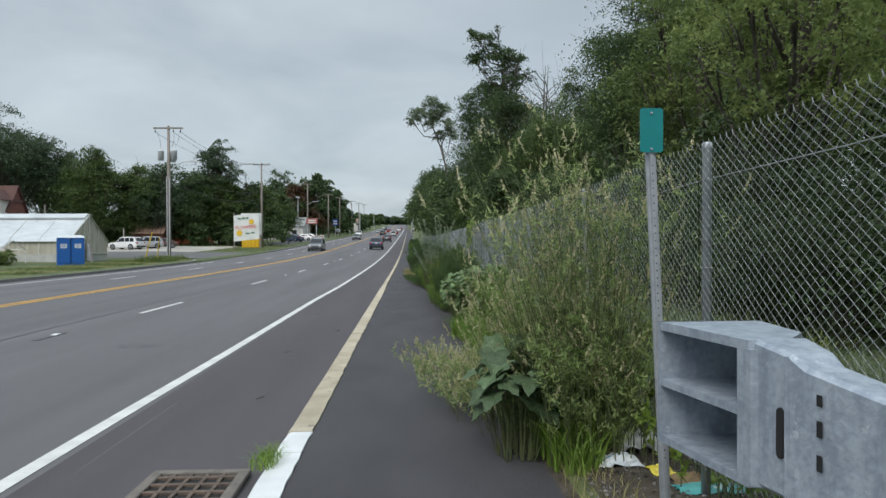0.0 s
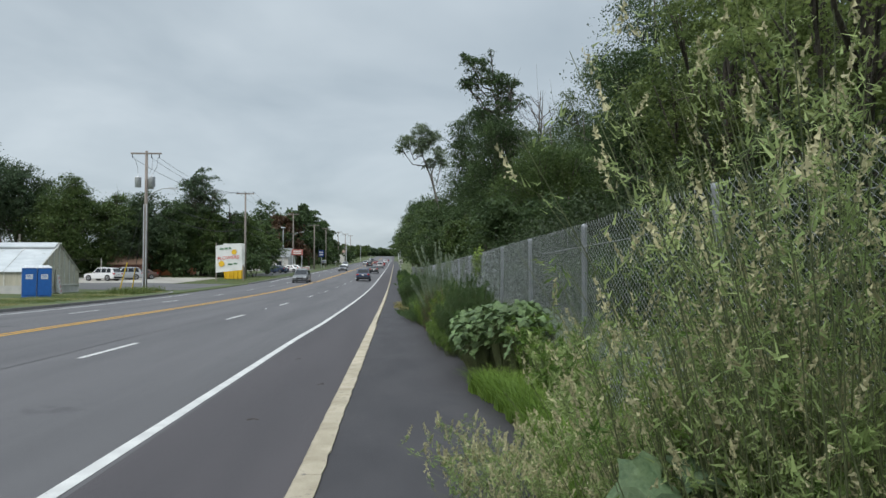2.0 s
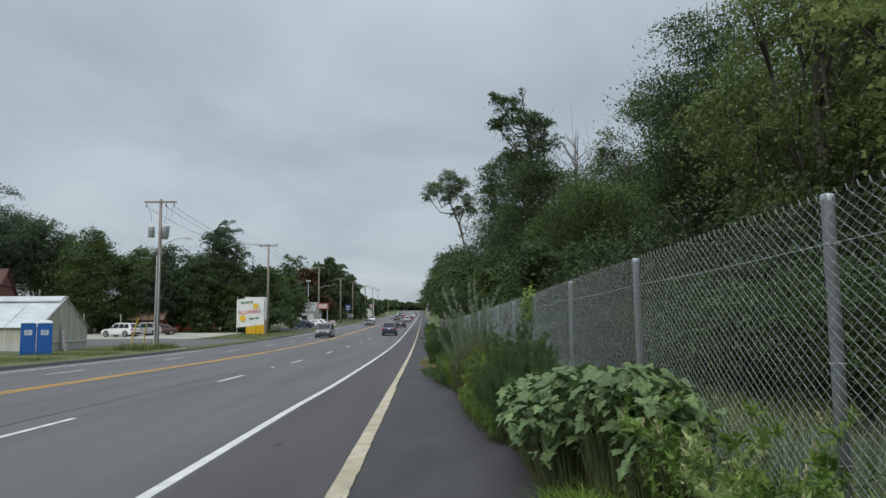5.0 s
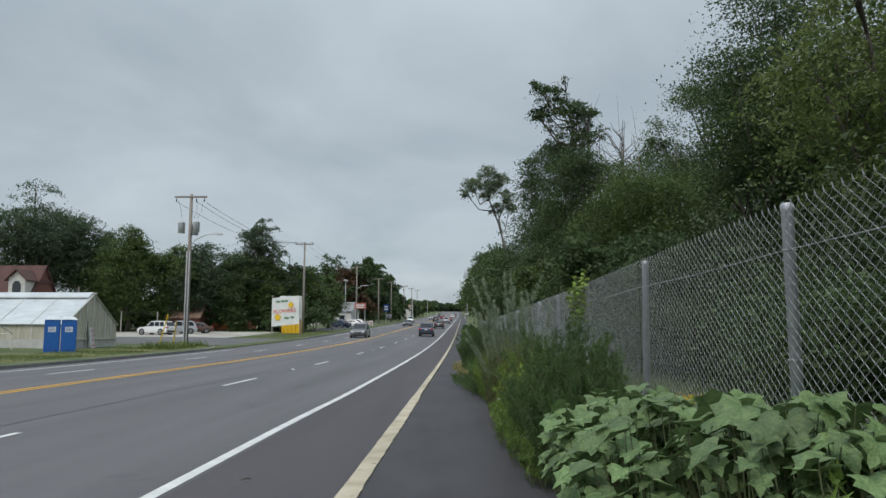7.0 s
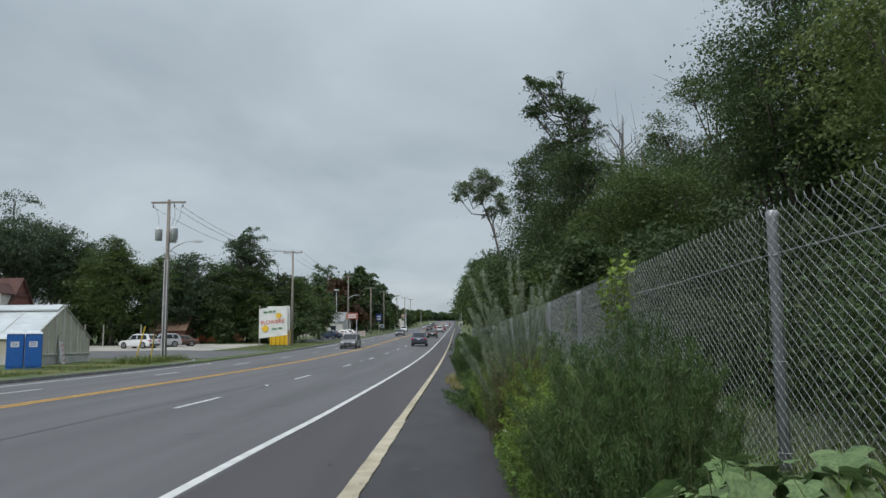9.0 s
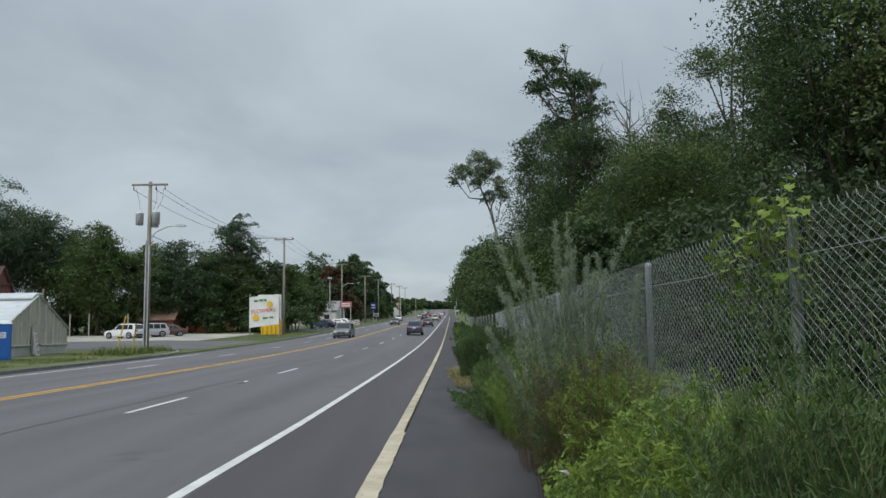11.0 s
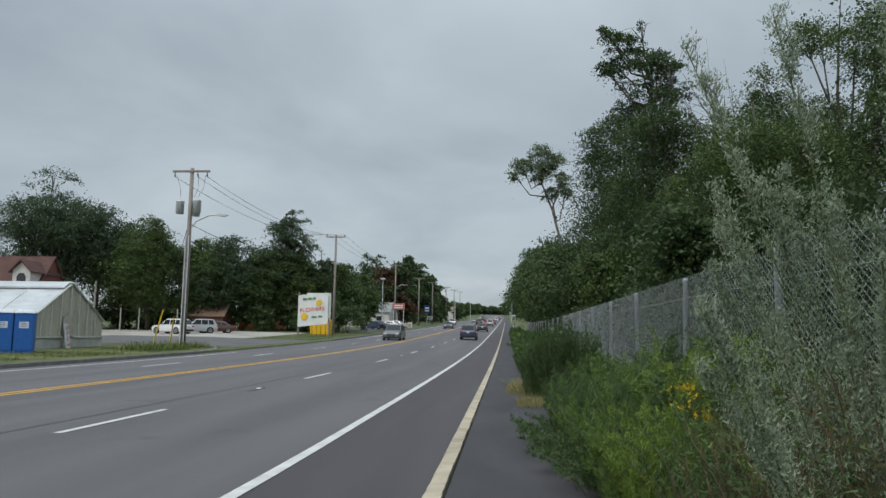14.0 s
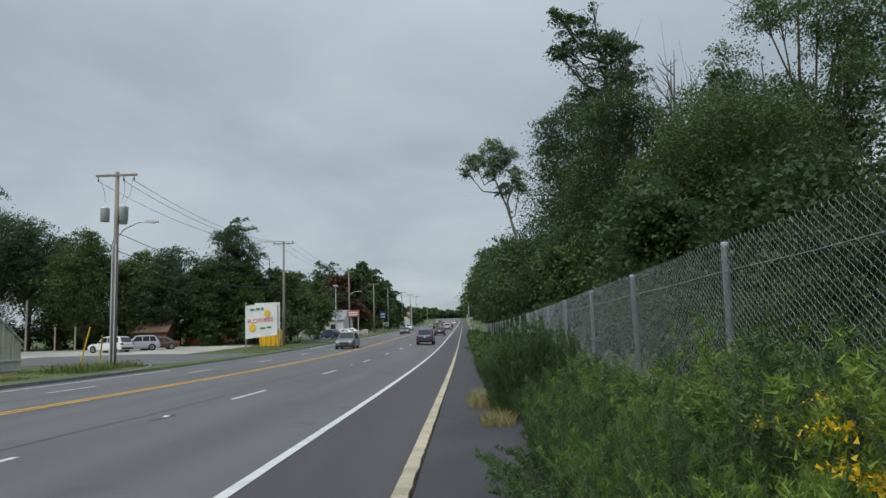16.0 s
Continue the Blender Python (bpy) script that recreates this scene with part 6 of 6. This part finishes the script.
def greenhouse(x0, x1, y0, y1, ze, zp, label, wall=True):
    """Gable ends face the road's start; ridge along the long way x0..x1 seen from the gable at x1."""
    t = thing("greenhouse", label, "greenhouse", (0, 0, rise(y0)))
    ym = (y0 + y1) / 2
    zw = 0.75
    base = MB()
    base.box(x0, x1, y0, y0 + 0.2, -0.1, zw).box(x0, x1, y1 - 0.2, y1, -0.1, zw).box(x1 - 0.2, x1, y0 + 0.2, y1 - 0.2, -0.1, zw).box(x0, x0 + 0.2, y0 + 0.2, y1 - 0.2, -0.1, zw)
    part("base_wall", base, BLOCK, t, "grey block base wall")
    n = 8
    for k in range(n):
        a, b = y0 + (y1 - y0) * k / n, y0 + (y1 - y0) * (k + 1) / n
        za, zbk = (ze + (zp - ze) * (1 - abs(v - ym) / ((y1 - y0) / 2)) for v in (a, b))
        part("pane", MB().loft([[(x1 - 0.06, a + 0.02, zw), (x1 - 0.06, b - 0.02, zw), (x1 - 0.06, b - 0.02, zbk - 0.03), (x1 - 0.06, a + 0.02, za - 0.03)], [(x1 - 0.03, a + 0.02, zw), (x1 - 0.03, b - 0.02, zw), (x1 - 0.03, b - 0.02, zbk - 0.03), (x1 - 0.03, a + 0.02, za - 0.03)]]), GH_GLASS, t, "clouded wall panel")
        part("mullion", MB().box(x1 - 0.08, x1 + 0.03, a - 0.04, a + 0.04, zw, za), GH_FRAME, t)
    n = 10
    for k in range(n):
        a, b = x0 + (x1 - x0) * k / n, x0 + (x1 - x0) * (k + 1) / n
        part("pane", MB().box(a + 0.02, b - 0.02, y0 + 0.05, y0 + 0.09, zw, ze), GH_GLASS, t, "clouded wall panel")
        part("mullion", MB().box(a - 0.03, a + 0.03, y0 + 0.02, y0 + 0.12, zw, ze), GH_FRAME, t)
        for side in (0, 1):
            ya = y0 - 0.12 if side == 0 else y1 + 0.12
            part("roof_panel", MB().loft([[(a + 0.015, ya, ze - 0.06), (b - 0.015, ya, ze - 0.06), (b - 0.015, ym, zp), (a + 0.015, ym, zp)], [(a + 0.015, ya, ze - 0.02), (b - 0.015, ya, ze - 0.02), (b - 0.015, ym, zp + 0.04), (a + 0.015, ym, zp + 0.04)]]), GH_ROOF, t, "whitewashed roof panel")
            part("rafter", MB().tube([(a, ya, ze + 0.0), (a, ym, zp + 0.06)], 0.03, 4), GH_FRAME, t)
    for ya in (y0, y1):
        part("barge_board", MB().tube([(x1 + 0.03, ya + (-0.12 if ya == y0 else 0.12), ze - 0.03), (x1 + 0.03, ym, zp + 0.05)], 0.07, 4), GH_FRAME, t)
    part("ridge", MB().box(x0, x1 + 0.1, ym - 0.25, ym + 0.25, zp, zp + 0.12, 0.03), GH_FRAME, t)
    part("sill", MB().box(x1 - 0.02, x1 + 0.08, y0 - 0.05, y1 + 0.05, zw - 0.04, zw + 0.05), GH_FRAME, t, "white ledge over the base wall")
    part("ridge_vent", MB().loft([[(x0, ym - 0.75, zp - 0.3), (x1, ym - 0.75, zp - 0.3), (x1, ym - 0.22, zp + 0.06), (x0, ym - 0.22, zp + 0.06)], [(x0, ym - 0.75, zp - 0.2), (x1, ym - 0.75, zp - 0.2), (x1, ym - 0.22, zp + 0.14), (x0, ym - 0.22, zp + 0.14)]]), GH_ROOF, t, "long white vent flap below the ridge")
    part("back_wall", MB().box(x0, x1, y1 - 0.1, y1 - 0.05, zw, ze), GH_GLASS, t)
    return t


def gable_house(name, label, category, corners_y, xs, ze, zp, wall, roof, z0, ridge="x", over=0.3):
    t = thing(name, label, category, (0, 0, z0))
    (x0, x1), (y0, y1) = xs, corners_y
    part("wall", MB().box(x0, x1, y0, y1, -0.3, ze), wall, t)
    if ridge == "x":
        ym = (y0 + y1) / 2
        part("gable", MB().prism([(y0, ze), (y1, ze), (ym, zp - 0.05)], "x", x0, x1), wall, t)
        for s in (y0 - over, y1 + over):
            part("roof", MB().loft([[(x0 - over, s, ze - 0.15), (x1 + over, s, ze - 0.15), (x1 + over, ym, zp), (x0 - over, ym, zp)], [(x0 - over, s, ze), (x1 + over, s, ze), (x1 + over, ym, zp + 0.15), (x0 - over, ym, zp + 0.15)]]), roof, t)
    else:
        xm = (x0 + x1) / 2
        part("gable", MB().prism([(x0, ze), (x1, ze), (xm, zp - 0.05)], "y", y0, y1), wall, t)
        for s in (x0 - over, x1 + over):
            part("roof", MB().loft([[(s, y0 - over, ze - 0.15), (s, y1 + over, ze - 0.15), (xm, y1 + over, zp), (xm, y0 - over, zp)], [(s, y0 - over, ze), (s, y1 + over, ze), (xm, y1 + over, zp + 0.15), (xm, y0 - over, zp + 0.15)]]), roof, t)
    return t


# the big greenhouse, gable towards the road, and a lean-to frame before it
gh = greenhouse(-50.0, -26.8, 57.4, 64.8, 1.8, 3.95, "weathered greenhouse with whitewashed roof and clouded gable")
gdoor = part("door", MB().box(-26.79, -26.72, 60.4, 61.4, 0.0, 2.0, 0.01), DOOR_W, gh, "aged cream door")
part("notice", MB().box(-26.715, -26.7, 60.5, 60.8, 0.2, 1.2), LABEL_W, gdoor)
sh = thing("hoop_frame", "small bare-framed glass lean-to of the greenhouse", "greenhouse", (0, 0, 0.02))
for k in range(5):
    xk = -34.0 + 1.3 * k
    part("rib", MB().tube([(xk, 51.2, 0), (xk, 51.2, 1.2), (xk, 53.0, 1.9), (xk, 54.8, 1.2), (xk, 54.8, 0)], 0.04, 5), GH_FRAME, sh)
for p, q in (((51.2, 1.2), None), ((53.0, 1.9), None), ((54.8, 1.2), None), ((51.2, 0.6), None)):
    part("rail", MB().tube([(-34.0, p[0], p[1]), (-28.8, p[0], p[1])], 0.035, 5), GH_FRAME, sh)
part("panel", MB().loft([[(-34.0, 51.25, 1.22), (-28.9, 51.25, 1.22), (-28.9, 53, 1.92), (-34, 53, 1.92)], [(-34.0, 51.25, 1.25), (-28.9, 51.25, 1.25), (-28.9, 53, 1.95), (-34, 53, 1.95)]]), GH_ROOF, sh)

OPEN_RED = plain("red_sign_print", (0.5, 0.05, 0.04), 0.6)
part("sign_board", MB().loft([[(-26.3, 60.1, 0), (-26.25, 60.1, 0), (-26.25, 60.5, 0), (-26.3, 60.5, 0)], [(-26.55, 60.1, 1.55), (-26.5, 60.1, 1.55), (-26.5, 60.5, 1.55), (-26.55, 60.5, 1.55)]]), LABEL_W, gh, "white leaning board lettered in red")
BRICKRED = mat("dark_red_siding", (0.10, 0.04, 0.03), (0.16, 0.065, 0.05), 2, 0.9, 0.3, 20, stretch=(1, 1, 6))
SHINGLE = mat("brown_shingle", (0.17, 0.105, 0.075), (0.26, 0.17, 0.12), 1.5, 0.9, 0.5, 12, stretch=(1, 1, 5))
REDROOF = mat("dull_red_shingle", (0.068, 0.032, 0.027), (0.1, 0.05, 0.042), 1.0, 0.9, 0.5, 10)
SIDING = mat("pale_siding", (0.42, 0.41, 0.38), (0.52, 0.51, 0.48), 1.2, 0.8, 0.2, 10, stretch=(1, 1, 6))
WINDOW = plain("dark_house_window", (0.03, 0.035, 0.04), 0.1)
gable_house("shed", "dark red shed with a brown shingled roof", "shed", (116, 121), (-43.6, -38.8), 2.2, 4.5, BRICKRED, SHINGLE, rise(118), "x")
hs = gable_house("barn_house", "large house with a steep dull red roof", "house", (94, 98.5), (-64, -50.9), 5.0, 8.3, BRICKRED, REDROOF, rise(96) + 0.2, "x")
part("dormer", MB().prism([(-53.0, 4.6), (-51.0, 4.6), (-51.0, 6.6), (-52.0, 7.5), (-53.0, 6.6)], "y", 92.6, 98), SIDING, hs, "pale gabled dormer")
part("window", MB().prism([(-52.5, 4.9), (-51.5, 4.9), (-51.5, 5.9), (-51.75, 6.3), (-52.25, 6.3), (-52.5, 5.9)], "y", 92.55, 92.62), WINDOW, hs, "arched dark window")
for s in (-1, 1):
    part("dormer_roof", MB().loft([[(-52 + s * 1.3, 92.2, 6.3), (-52 + s * 1.3, 98, 6.3), (-52, 98, 7.6), (-52, 92.2, 7.6)], [(-52 + s * 1.3, 92.2, 6.45), (-52 + s * 1.3, 98, 6.45), (-52, 98, 7.75), (-52, 92.2, 7.75)]]), REDROOF, hs)
h2 = gable_house("house", "low white house with a grey roof behind parked cars", "house", (166, 178), (-33, -24), 3.2, 5.2, SIDING, mat("grey_shingle", (0.17, 0.18, 0.18), (0.26, 0.27, 0.27), 1, 0.9), rise(168), "x")
for k in range(3):
    part("window", MB().box(-31.5 + 2.5 * k, -30.4 + 2.5 * k, 165.95, 165.99, 1.1, 2.3), WINDOW, h2)
h3 = gable_house("house", "low flat commercial building far down the road", "house", (330, 360), (-48, -23), 4.5, 6.0, SIDING, SHINGLE, rise(340), "x")
h4 = gable_house("house", "orange-brown house glimpsed through the trees", "house", (128, 136), (-41, -36), 3.4, 5.2, mat("orange_siding", (0.35, 0.12, 0.05), (0.45, 0.17, 0.07), 2, 0.8), REDROOF, rise(130), "x")


# poles and wires
GREYBOX = plain("grey_transformer_paint", (0.5, 0.52, 0.54), 0.6, 0.2)
POLES = [(-21.65, 65.6, 12.1), (-22.35, 111, 12.8), (-23.6, 171, 13.2), (-21.0, 191, 11.5), (-21.3, 226, 12.0), (-20.4, 262, 12.0), (-20.8, 305, 12.5), (-21.5, 352, 13)]
tops = []
for i, (x, y, h) in enumerate(POLES):
    g = rise(y)
    t = thing("utility_pole", "weathered wooden utility pole with crossarm" if i else "weathered wooden utility pole with transformers and street light", "utility pole", (x, y, g), "utility poles")
    part("pole", MB().tube([(0, 0, -0.5), (0.02, 0, h * 0.5), (0, 0, h)], [0.19, 0.16, 0.12], 10), WOOD_POLE, t, smooth=True)
    arm = part("crossarm", MB().box(-1.3, 1.3, -0.14, -0.03, h - 0.3, h - 0.16, 0.01), WOOD_POLE, t)
    ins = [-1.15, 0.45, 1.1] if i == 0 else [-1.15, 0.0, 1.15]
    for u in ins:
        part("insulator", MB().disc_stack(u, -0.085, [(0.03, h - 0.62 if i == 0 else h - 0.16), (0.05, h - 0.5 if i == 0 else h - 0.06), (0.03, h - 0.4 if i == 0 else h + 0.02), (0.02, h - 0.3 if i == 0 else h + 0.06)], 8), CABLE, arm)
    tops.append([(x + u, y, g + h - (0.6 if i == 0 else -0.06)) for u in ins])
    if i == 0:
        for sx, z in ((-0.62, h - 2.75), (0.55, h - 2.7), (0.3, h - 2.85)):
            part("transformer", MB().disc_stack(sx, -0.2 if sx != 0.3 else 0.25, [(0.05, z - 0.42), (0.26, z - 0.4), (0.27, z + 0.4), (0.28, z + 0.42), (0.2, z + 0.5), (0.03, z + 0.52), (0.03, z + 0.75)], 14), GREYBOX, t, "grey pole-top transformer", True)
        la = part("street_light_arm", MB().tube([(0.1, 0, 8.0), (0.5, -0.05, 8.45), (1.4, -0.1, 8.85), (2.0, -0.1, 8.88)], 0.045, 7), GREYBOX, t)
        part("lamp_head", MB().loft([[(1.9, -0.2, 8.82), (1.9, 0.0, 8.82), (1.9, 0.0, 8.95), (1.9, -0.2, 8.95)], [(2.35, -0.25, 8.78), (2.35, 0.05, 8.78), (2.35, 0.05, 8.95), (2.35, -0.25, 8.95)], [(2.7, -0.16, 8.82), (2.7, -0.04, 8.82), (2.7, -0.04, 8.9), (2.7, -0.16, 8.9)]]), GREYBOX, la)
        for s in (0.1, -0.12):
            part("conduit", MB().tube([(s, -0.19, 0), (s, -0.17, 7.5)], 0.04, 6), GREYBOX, t)
        for s, e in ((-1.0, -0.62), (0.5, 0.35), (1.0, 0.6)):
            part("drop_wire", MB().tube([(s, -0.08, h - 0.5), ((s + e) / 2 + 0.1, -0.1, h - 1.4), (e, -0.2, h - 2.0)], 0.012, 4), CABLE, t)
    elif i == 2:
        part("street_light_arm", MB().tube([(0, 0, 8.2), (1.2, 0, 8.9), (2.6, 0, 8.9)], 0.05, 6), GREYBOX, t)


def cable(a, b, sag, r=0.014, name="overhead_wire", label="thin black overhead wire between poles"):
    a, b = Vector(a), Vector(b)
    pts = [a.lerp(b, k / 12) - Vector((0, 0, sag * 4 * (k / 12) * (1 - k / 12))) for k in range(13)]
    solid(name, MB().tube(pts, r, 4), CABLE, label, "wire", "overhead wires")


for i in range(len(POLES) - 1):
    for a, b in zip(tops[i], tops[i + 1]):
        cable(a, b, 1.2, 0.016)
    (xa, ya, ha), (xb, yb, hb) = POLES[i], POLES[i + 1]
    cable((xa, ya, rise(ya) + 8.3), (xb, yb, rise(yb) + 8.6), 1.0, 0.022)
    cable((xa, ya, rise(ya) + 7.2), (xb, yb, rise(yb) + 7.5), 1.1, 0.026)
cable((-21.65, 65.6, 8.6), (-23.9, 66.0, 0.3), 0.0, 0.022, "guy_wire", "steel guy wire anchoring the pole")
cable((-21.65, 65.6, 7.8), (-23.2, 67.0, 0.3), 0.0, 0.022, "guy_wire", "steel guy wire anchoring the pole")
GUARD = plain("yellow_plastic_guard", (0.62, 0.42, 0.03), 0.5)
for a, b in (((-23.9, 66, 0.3), (-23.25, 65.9, 2.7)), ((-23.2, 67, 0.3), (-22.85, 66.7, 2.2))):
    solid("guy_guard", MB().tube([a, b], 0.05, 8), GUARD, "yellow plastic guard on a guy wire", "guy wire guard")
# lamp post, thin posts with a wire at the back of the lot
lp = thing("lamp_post", "tall thin lamp post beside the far house", "lamp post", (-22.7, 150, rise(150)), "")
part("pole", MB().tube([(0, 0, 0), (0, 0, 9)], [0.1, 0.07], 8), GREYBOX, lp)
part("lamp_head", MB().box(-0.4, 0.4, -0.4, 0.4, 9.0, 9.25, 0.05), GREYBOX, lp)
POSTW = plain("pale_post_wood", (0.33, 0.31, 0.28), 0.9, d=0.2)
prev = None
for x, y, h in ((-56, 108, 3.0), (-50.1, 110, 3.0), (-47.6, 110, 3.0), (-42.5, 110, 2.9)):
    g = rise(y) + 0.15
    solid("wire_post", MB().tube([(x, y, g), (x, y, g + h)], 0.09, 8), POSTW, "pale wooden post at the back of the lot", "post", "lot posts")
    if prev:
        cable((prev[0], prev[1], prev[2]), (x, y, g + h), 0.25, 0.02)
    prev = (x, y, g + h)
solid("vent_pipe", MB().tube([(-54.9, 112, rise(112)), (-54.9, 112, 7.6)], 0.14, 8), POSTW, "tall pale pipe behind the greenhouse", "pipe")

# banner sign
sg = thing("banner_sign", "white cloth banner for flowers on two posts", "sign", (0, 102.5, rise(102)))
CLOTH = mat("white_banner_cloth", (0.6, 0.62, 0.6), (0.72, 0.73, 0.71), 0.8, 0.7, 0.2, 3)
for x in (-24.5, -20.9):
    part("post", MB().box(x - 0.07, x + 0.07, 0.03, 0.17, -0.3, 5.2 if x < -22 else 2.2, 0.01), WOOD_POLE, sg)
n = 12
vs = []
for i in range(n + 1):
    u = i / n
    for j in range(n + 1):
        v = j / n
        x = -24.55 + 3.55 * u
        z = 1.15 + 0.38 * u + (3.62 - 0.05 * u) * v + 0.06 * math.sin(u * 9) * v
        vs.append((x, 0.02 * math.sin(6 * u + 4 * v) - 0.05, z))
bn = MB().add(vs, [(i * (n + 1) + j, (i + 1) * (n + 1) + j, (i + 1) * (n + 1) + j + 1, i * (n + 1) + j + 1) for i in range(n) for j in range(n)])
banner = part("banner", bn, CLOTH, sg)
part("back_board", MB().box(-23.6, -20.75, 0.2, 0.26, 1.9, 5.1, 0.02), CLOTH, sg, "plain white board behind the banner")
mod = banner.modifiers.new("thick", "SOLIDIFY")
mod.thickness = 0.02
RED_INK, GREEN_INK, YEL_INK = plain("red_print", (0.62, 0.06, 0.03), 0.6), plain("green_print", (0.08, 0.2, 0.1), 0.6), plain("yellow_print", (0.72, 0.45, 0.02), 0.6)


def text(body, x, y, z, size, material, parent, name="lettering", rx=90, roll=0.0, shear=0.0, z_turn=0.0):
    cu = bpy.data.curves.new(name, "FONT")
    cu.body, cu.size, cu.extrude, cu.shear, cu.align_x = body, size, 0.004, shear, "CENTER"
    tmp = bpy.data.objects.new("tmp", cu)
    scene.collection.objects.link(tmp)
    me = bpy.data.meshes.new_from_object(tmp.evaluated_get(bpy.context.evaluated_depsgraph_get()))
    bpy.data.objects.remove(tmp)
    me.materials.append(material)
    ob = new(name, me)
    ob.parent = parent
    ob.matrix_basis = pose(x, y, z, rx, 0, z_turn) @ pose(0, 0, 0, 0, 0, roll)
    return ob


text("FLOWERS", -22.85, -0.1, 2.95, 0.66, RED_INK, sg, roll=5)
for k, (x, z, w) in enumerate(((-23.75, 4.35, 0.5), (-23.15, 4.42, 0.45), (-22.65, 4.45, 0.3))):
    part("print_bar", MB().box(x - w / 2, x + w / 2, -0.12, -0.1, z - 0.1, z + 0.12), GREEN_INK, sg)
for k, (x, z, w) in enumerate(((-22.6, 2.3, 0.6), (-21.9, 2.38, 0.5))):
    part("print_bar", MB().box(x - w / 2, x + w / 2, -0.12, -0.1, z - 0.09, z + 0.1), GREEN_INK, sg)
for cx, cz, r in ((-22.1, 3.95, 0.42), (-23.75, 2.35, 0.48)):
    o = [(cx + (r if k % 2 else r * 0.68) * math.cos(k * math.pi / 9), cz + (r if k % 2 else r * 0.68) * math.sin(k * math.pi / 9)) for k in range(18)]
    part("flower_print", MB().prism(o, "y", -0.105, -0.085), YEL_INK, sg)
for k, c in enumerate("OPEN"):
    text(c, -26.44 + 0.16 * 0.33 * k, 60.3, 1.18 - 0.33 * k, 0.36, OPEN_RED, gh, z_turn=90)
DUMP = plain("yellow_skip_paint", (0.68, 0.42, 0.015), 0.5)
dp = thing("yellow_bin", "bright yellow ribbed collection bin behind the banner", "bin", (-24.1, 112, rise(112) + 0.05))
part("body", MB().loft([[(-1.3, -0.7, 0), (1.3, -0.7, 0), (1.3, 0.7, 0), (-1.3, 0.7, 0)], [(-1.35, -0.8, 1.9), (1.35, -0.8, 1.9), (1.35, 0.8, 1.9), (-1.35, 0.8, 1.9)]]), DUMP, dp)
part("rim", MB().box(-1.42, 1.42, -0.86, -0.78, 1.75, 1.95, 0.02), DUMP, dp)
for k in range(5):
    part("rib", MB().box(-1.2 + 0.58 * k, -1.1 + 0.58 * k, -0.86, -0.7, 0.1, 1.75), DUMP, dp)

# far signs
SIGN_RED, SIGN_BLUE, SIGN_W = plain("red_sign_face", (0.36, 0.12, 0.1), 0.5), plain("blue_sign_face", (0.02, 0.06, 0.25), 0.5), plain("white_sign_face", (0.62, 0.62, 0.6), 0.5)


def post_sign(name, label, x, y, w, h, z, face, bars, legs=2):
    t = thing(name, label, "sign", (x, y, rise(y)), "roadside signs")
    for s in ((-1, 1) if legs == 2 else (0,)):
        part("post", MB().tube([(s * w * 0.4, 0.1, 0), (s * w * 0.4, 0.1, z + h * 0.5)], 0.07, 6), GREYBOX, t)
    part("face", MB().box(-w / 2, w / 2, -0.08, 0.08, z, z + h, 0.02), face, t)
    for k in range(2):
        part("print_bar", MB().box(-w * 0.35, w * 0.35, -0.1, -0.085, z + h * (0.2 + 0.35 * k), z + h * (0.4 + 0.35 * k)), bars, t)


post_sign("shop_sign", "red and white shop sign on posts", -21.2, 160, 2.4, 1.2, 3.7, SIGN_RED, SIGN_W)
post_sign("shop_sign", "blue and white pole sign", -21.6, 215, 1.5, 2.0, 3.2, SIGN_BLUE, SIGN_W, 1)
post_sign("shop_sign", "white low sign beneath a blue sign", -21.0, 217, 1.3, 0.9, 1.4, SIGN_W, SIGN_BLUE, 1)
post_sign("shop_sign", "white roadside shop sign", -22.5, 265, 2.4, 1.8, 2.2, SIGN_W, SIGN_RED)
post_sign("road_sign", "small white rectangular road sign on a post", 0.55, 120, 0.6, 0.75, 2.1, SIGN_W, BARS, 1)
post_sign("sandwich_board", "small white board by the far driveway", -19.6, 165, 0.9, 1.0, 0.2, SIGN_W, SIGN_RED)
for x, y in ((-20.0, 300), (1.6, 300), (-20, 420), (1.6, 420)):
    t = thing("street_lamp", "tall street lamp far down the road", "street lamp", (x, y, rise(y)), "street lamps")
    part("pole", MB().tube([(0, 0, 0), (0, 0, 8.5), (2.0 if x < -10 else -2.0, 0, 9.2)], [0.12, 0.09, 0.05], 6), GREYBOX, t)
tl = thing("traffic_signal", "traffic signal mast far down the road", "traffic signal", (1.8, 520, rise(520)), "")
part("mast", MB().tube([(0, 0, 0), (0, 0, 7), (-9, 0, 7.4)], 0.15, 6), GREYBOX, tl)
for k in range(3):
    part("signal_head", MB().box(-4 - 2.4 * k - 0.2, -4 - 2.4 * k + 0.2, -0.2, 0.2, 6.2, 7.3, 0.03), BARS, tl)
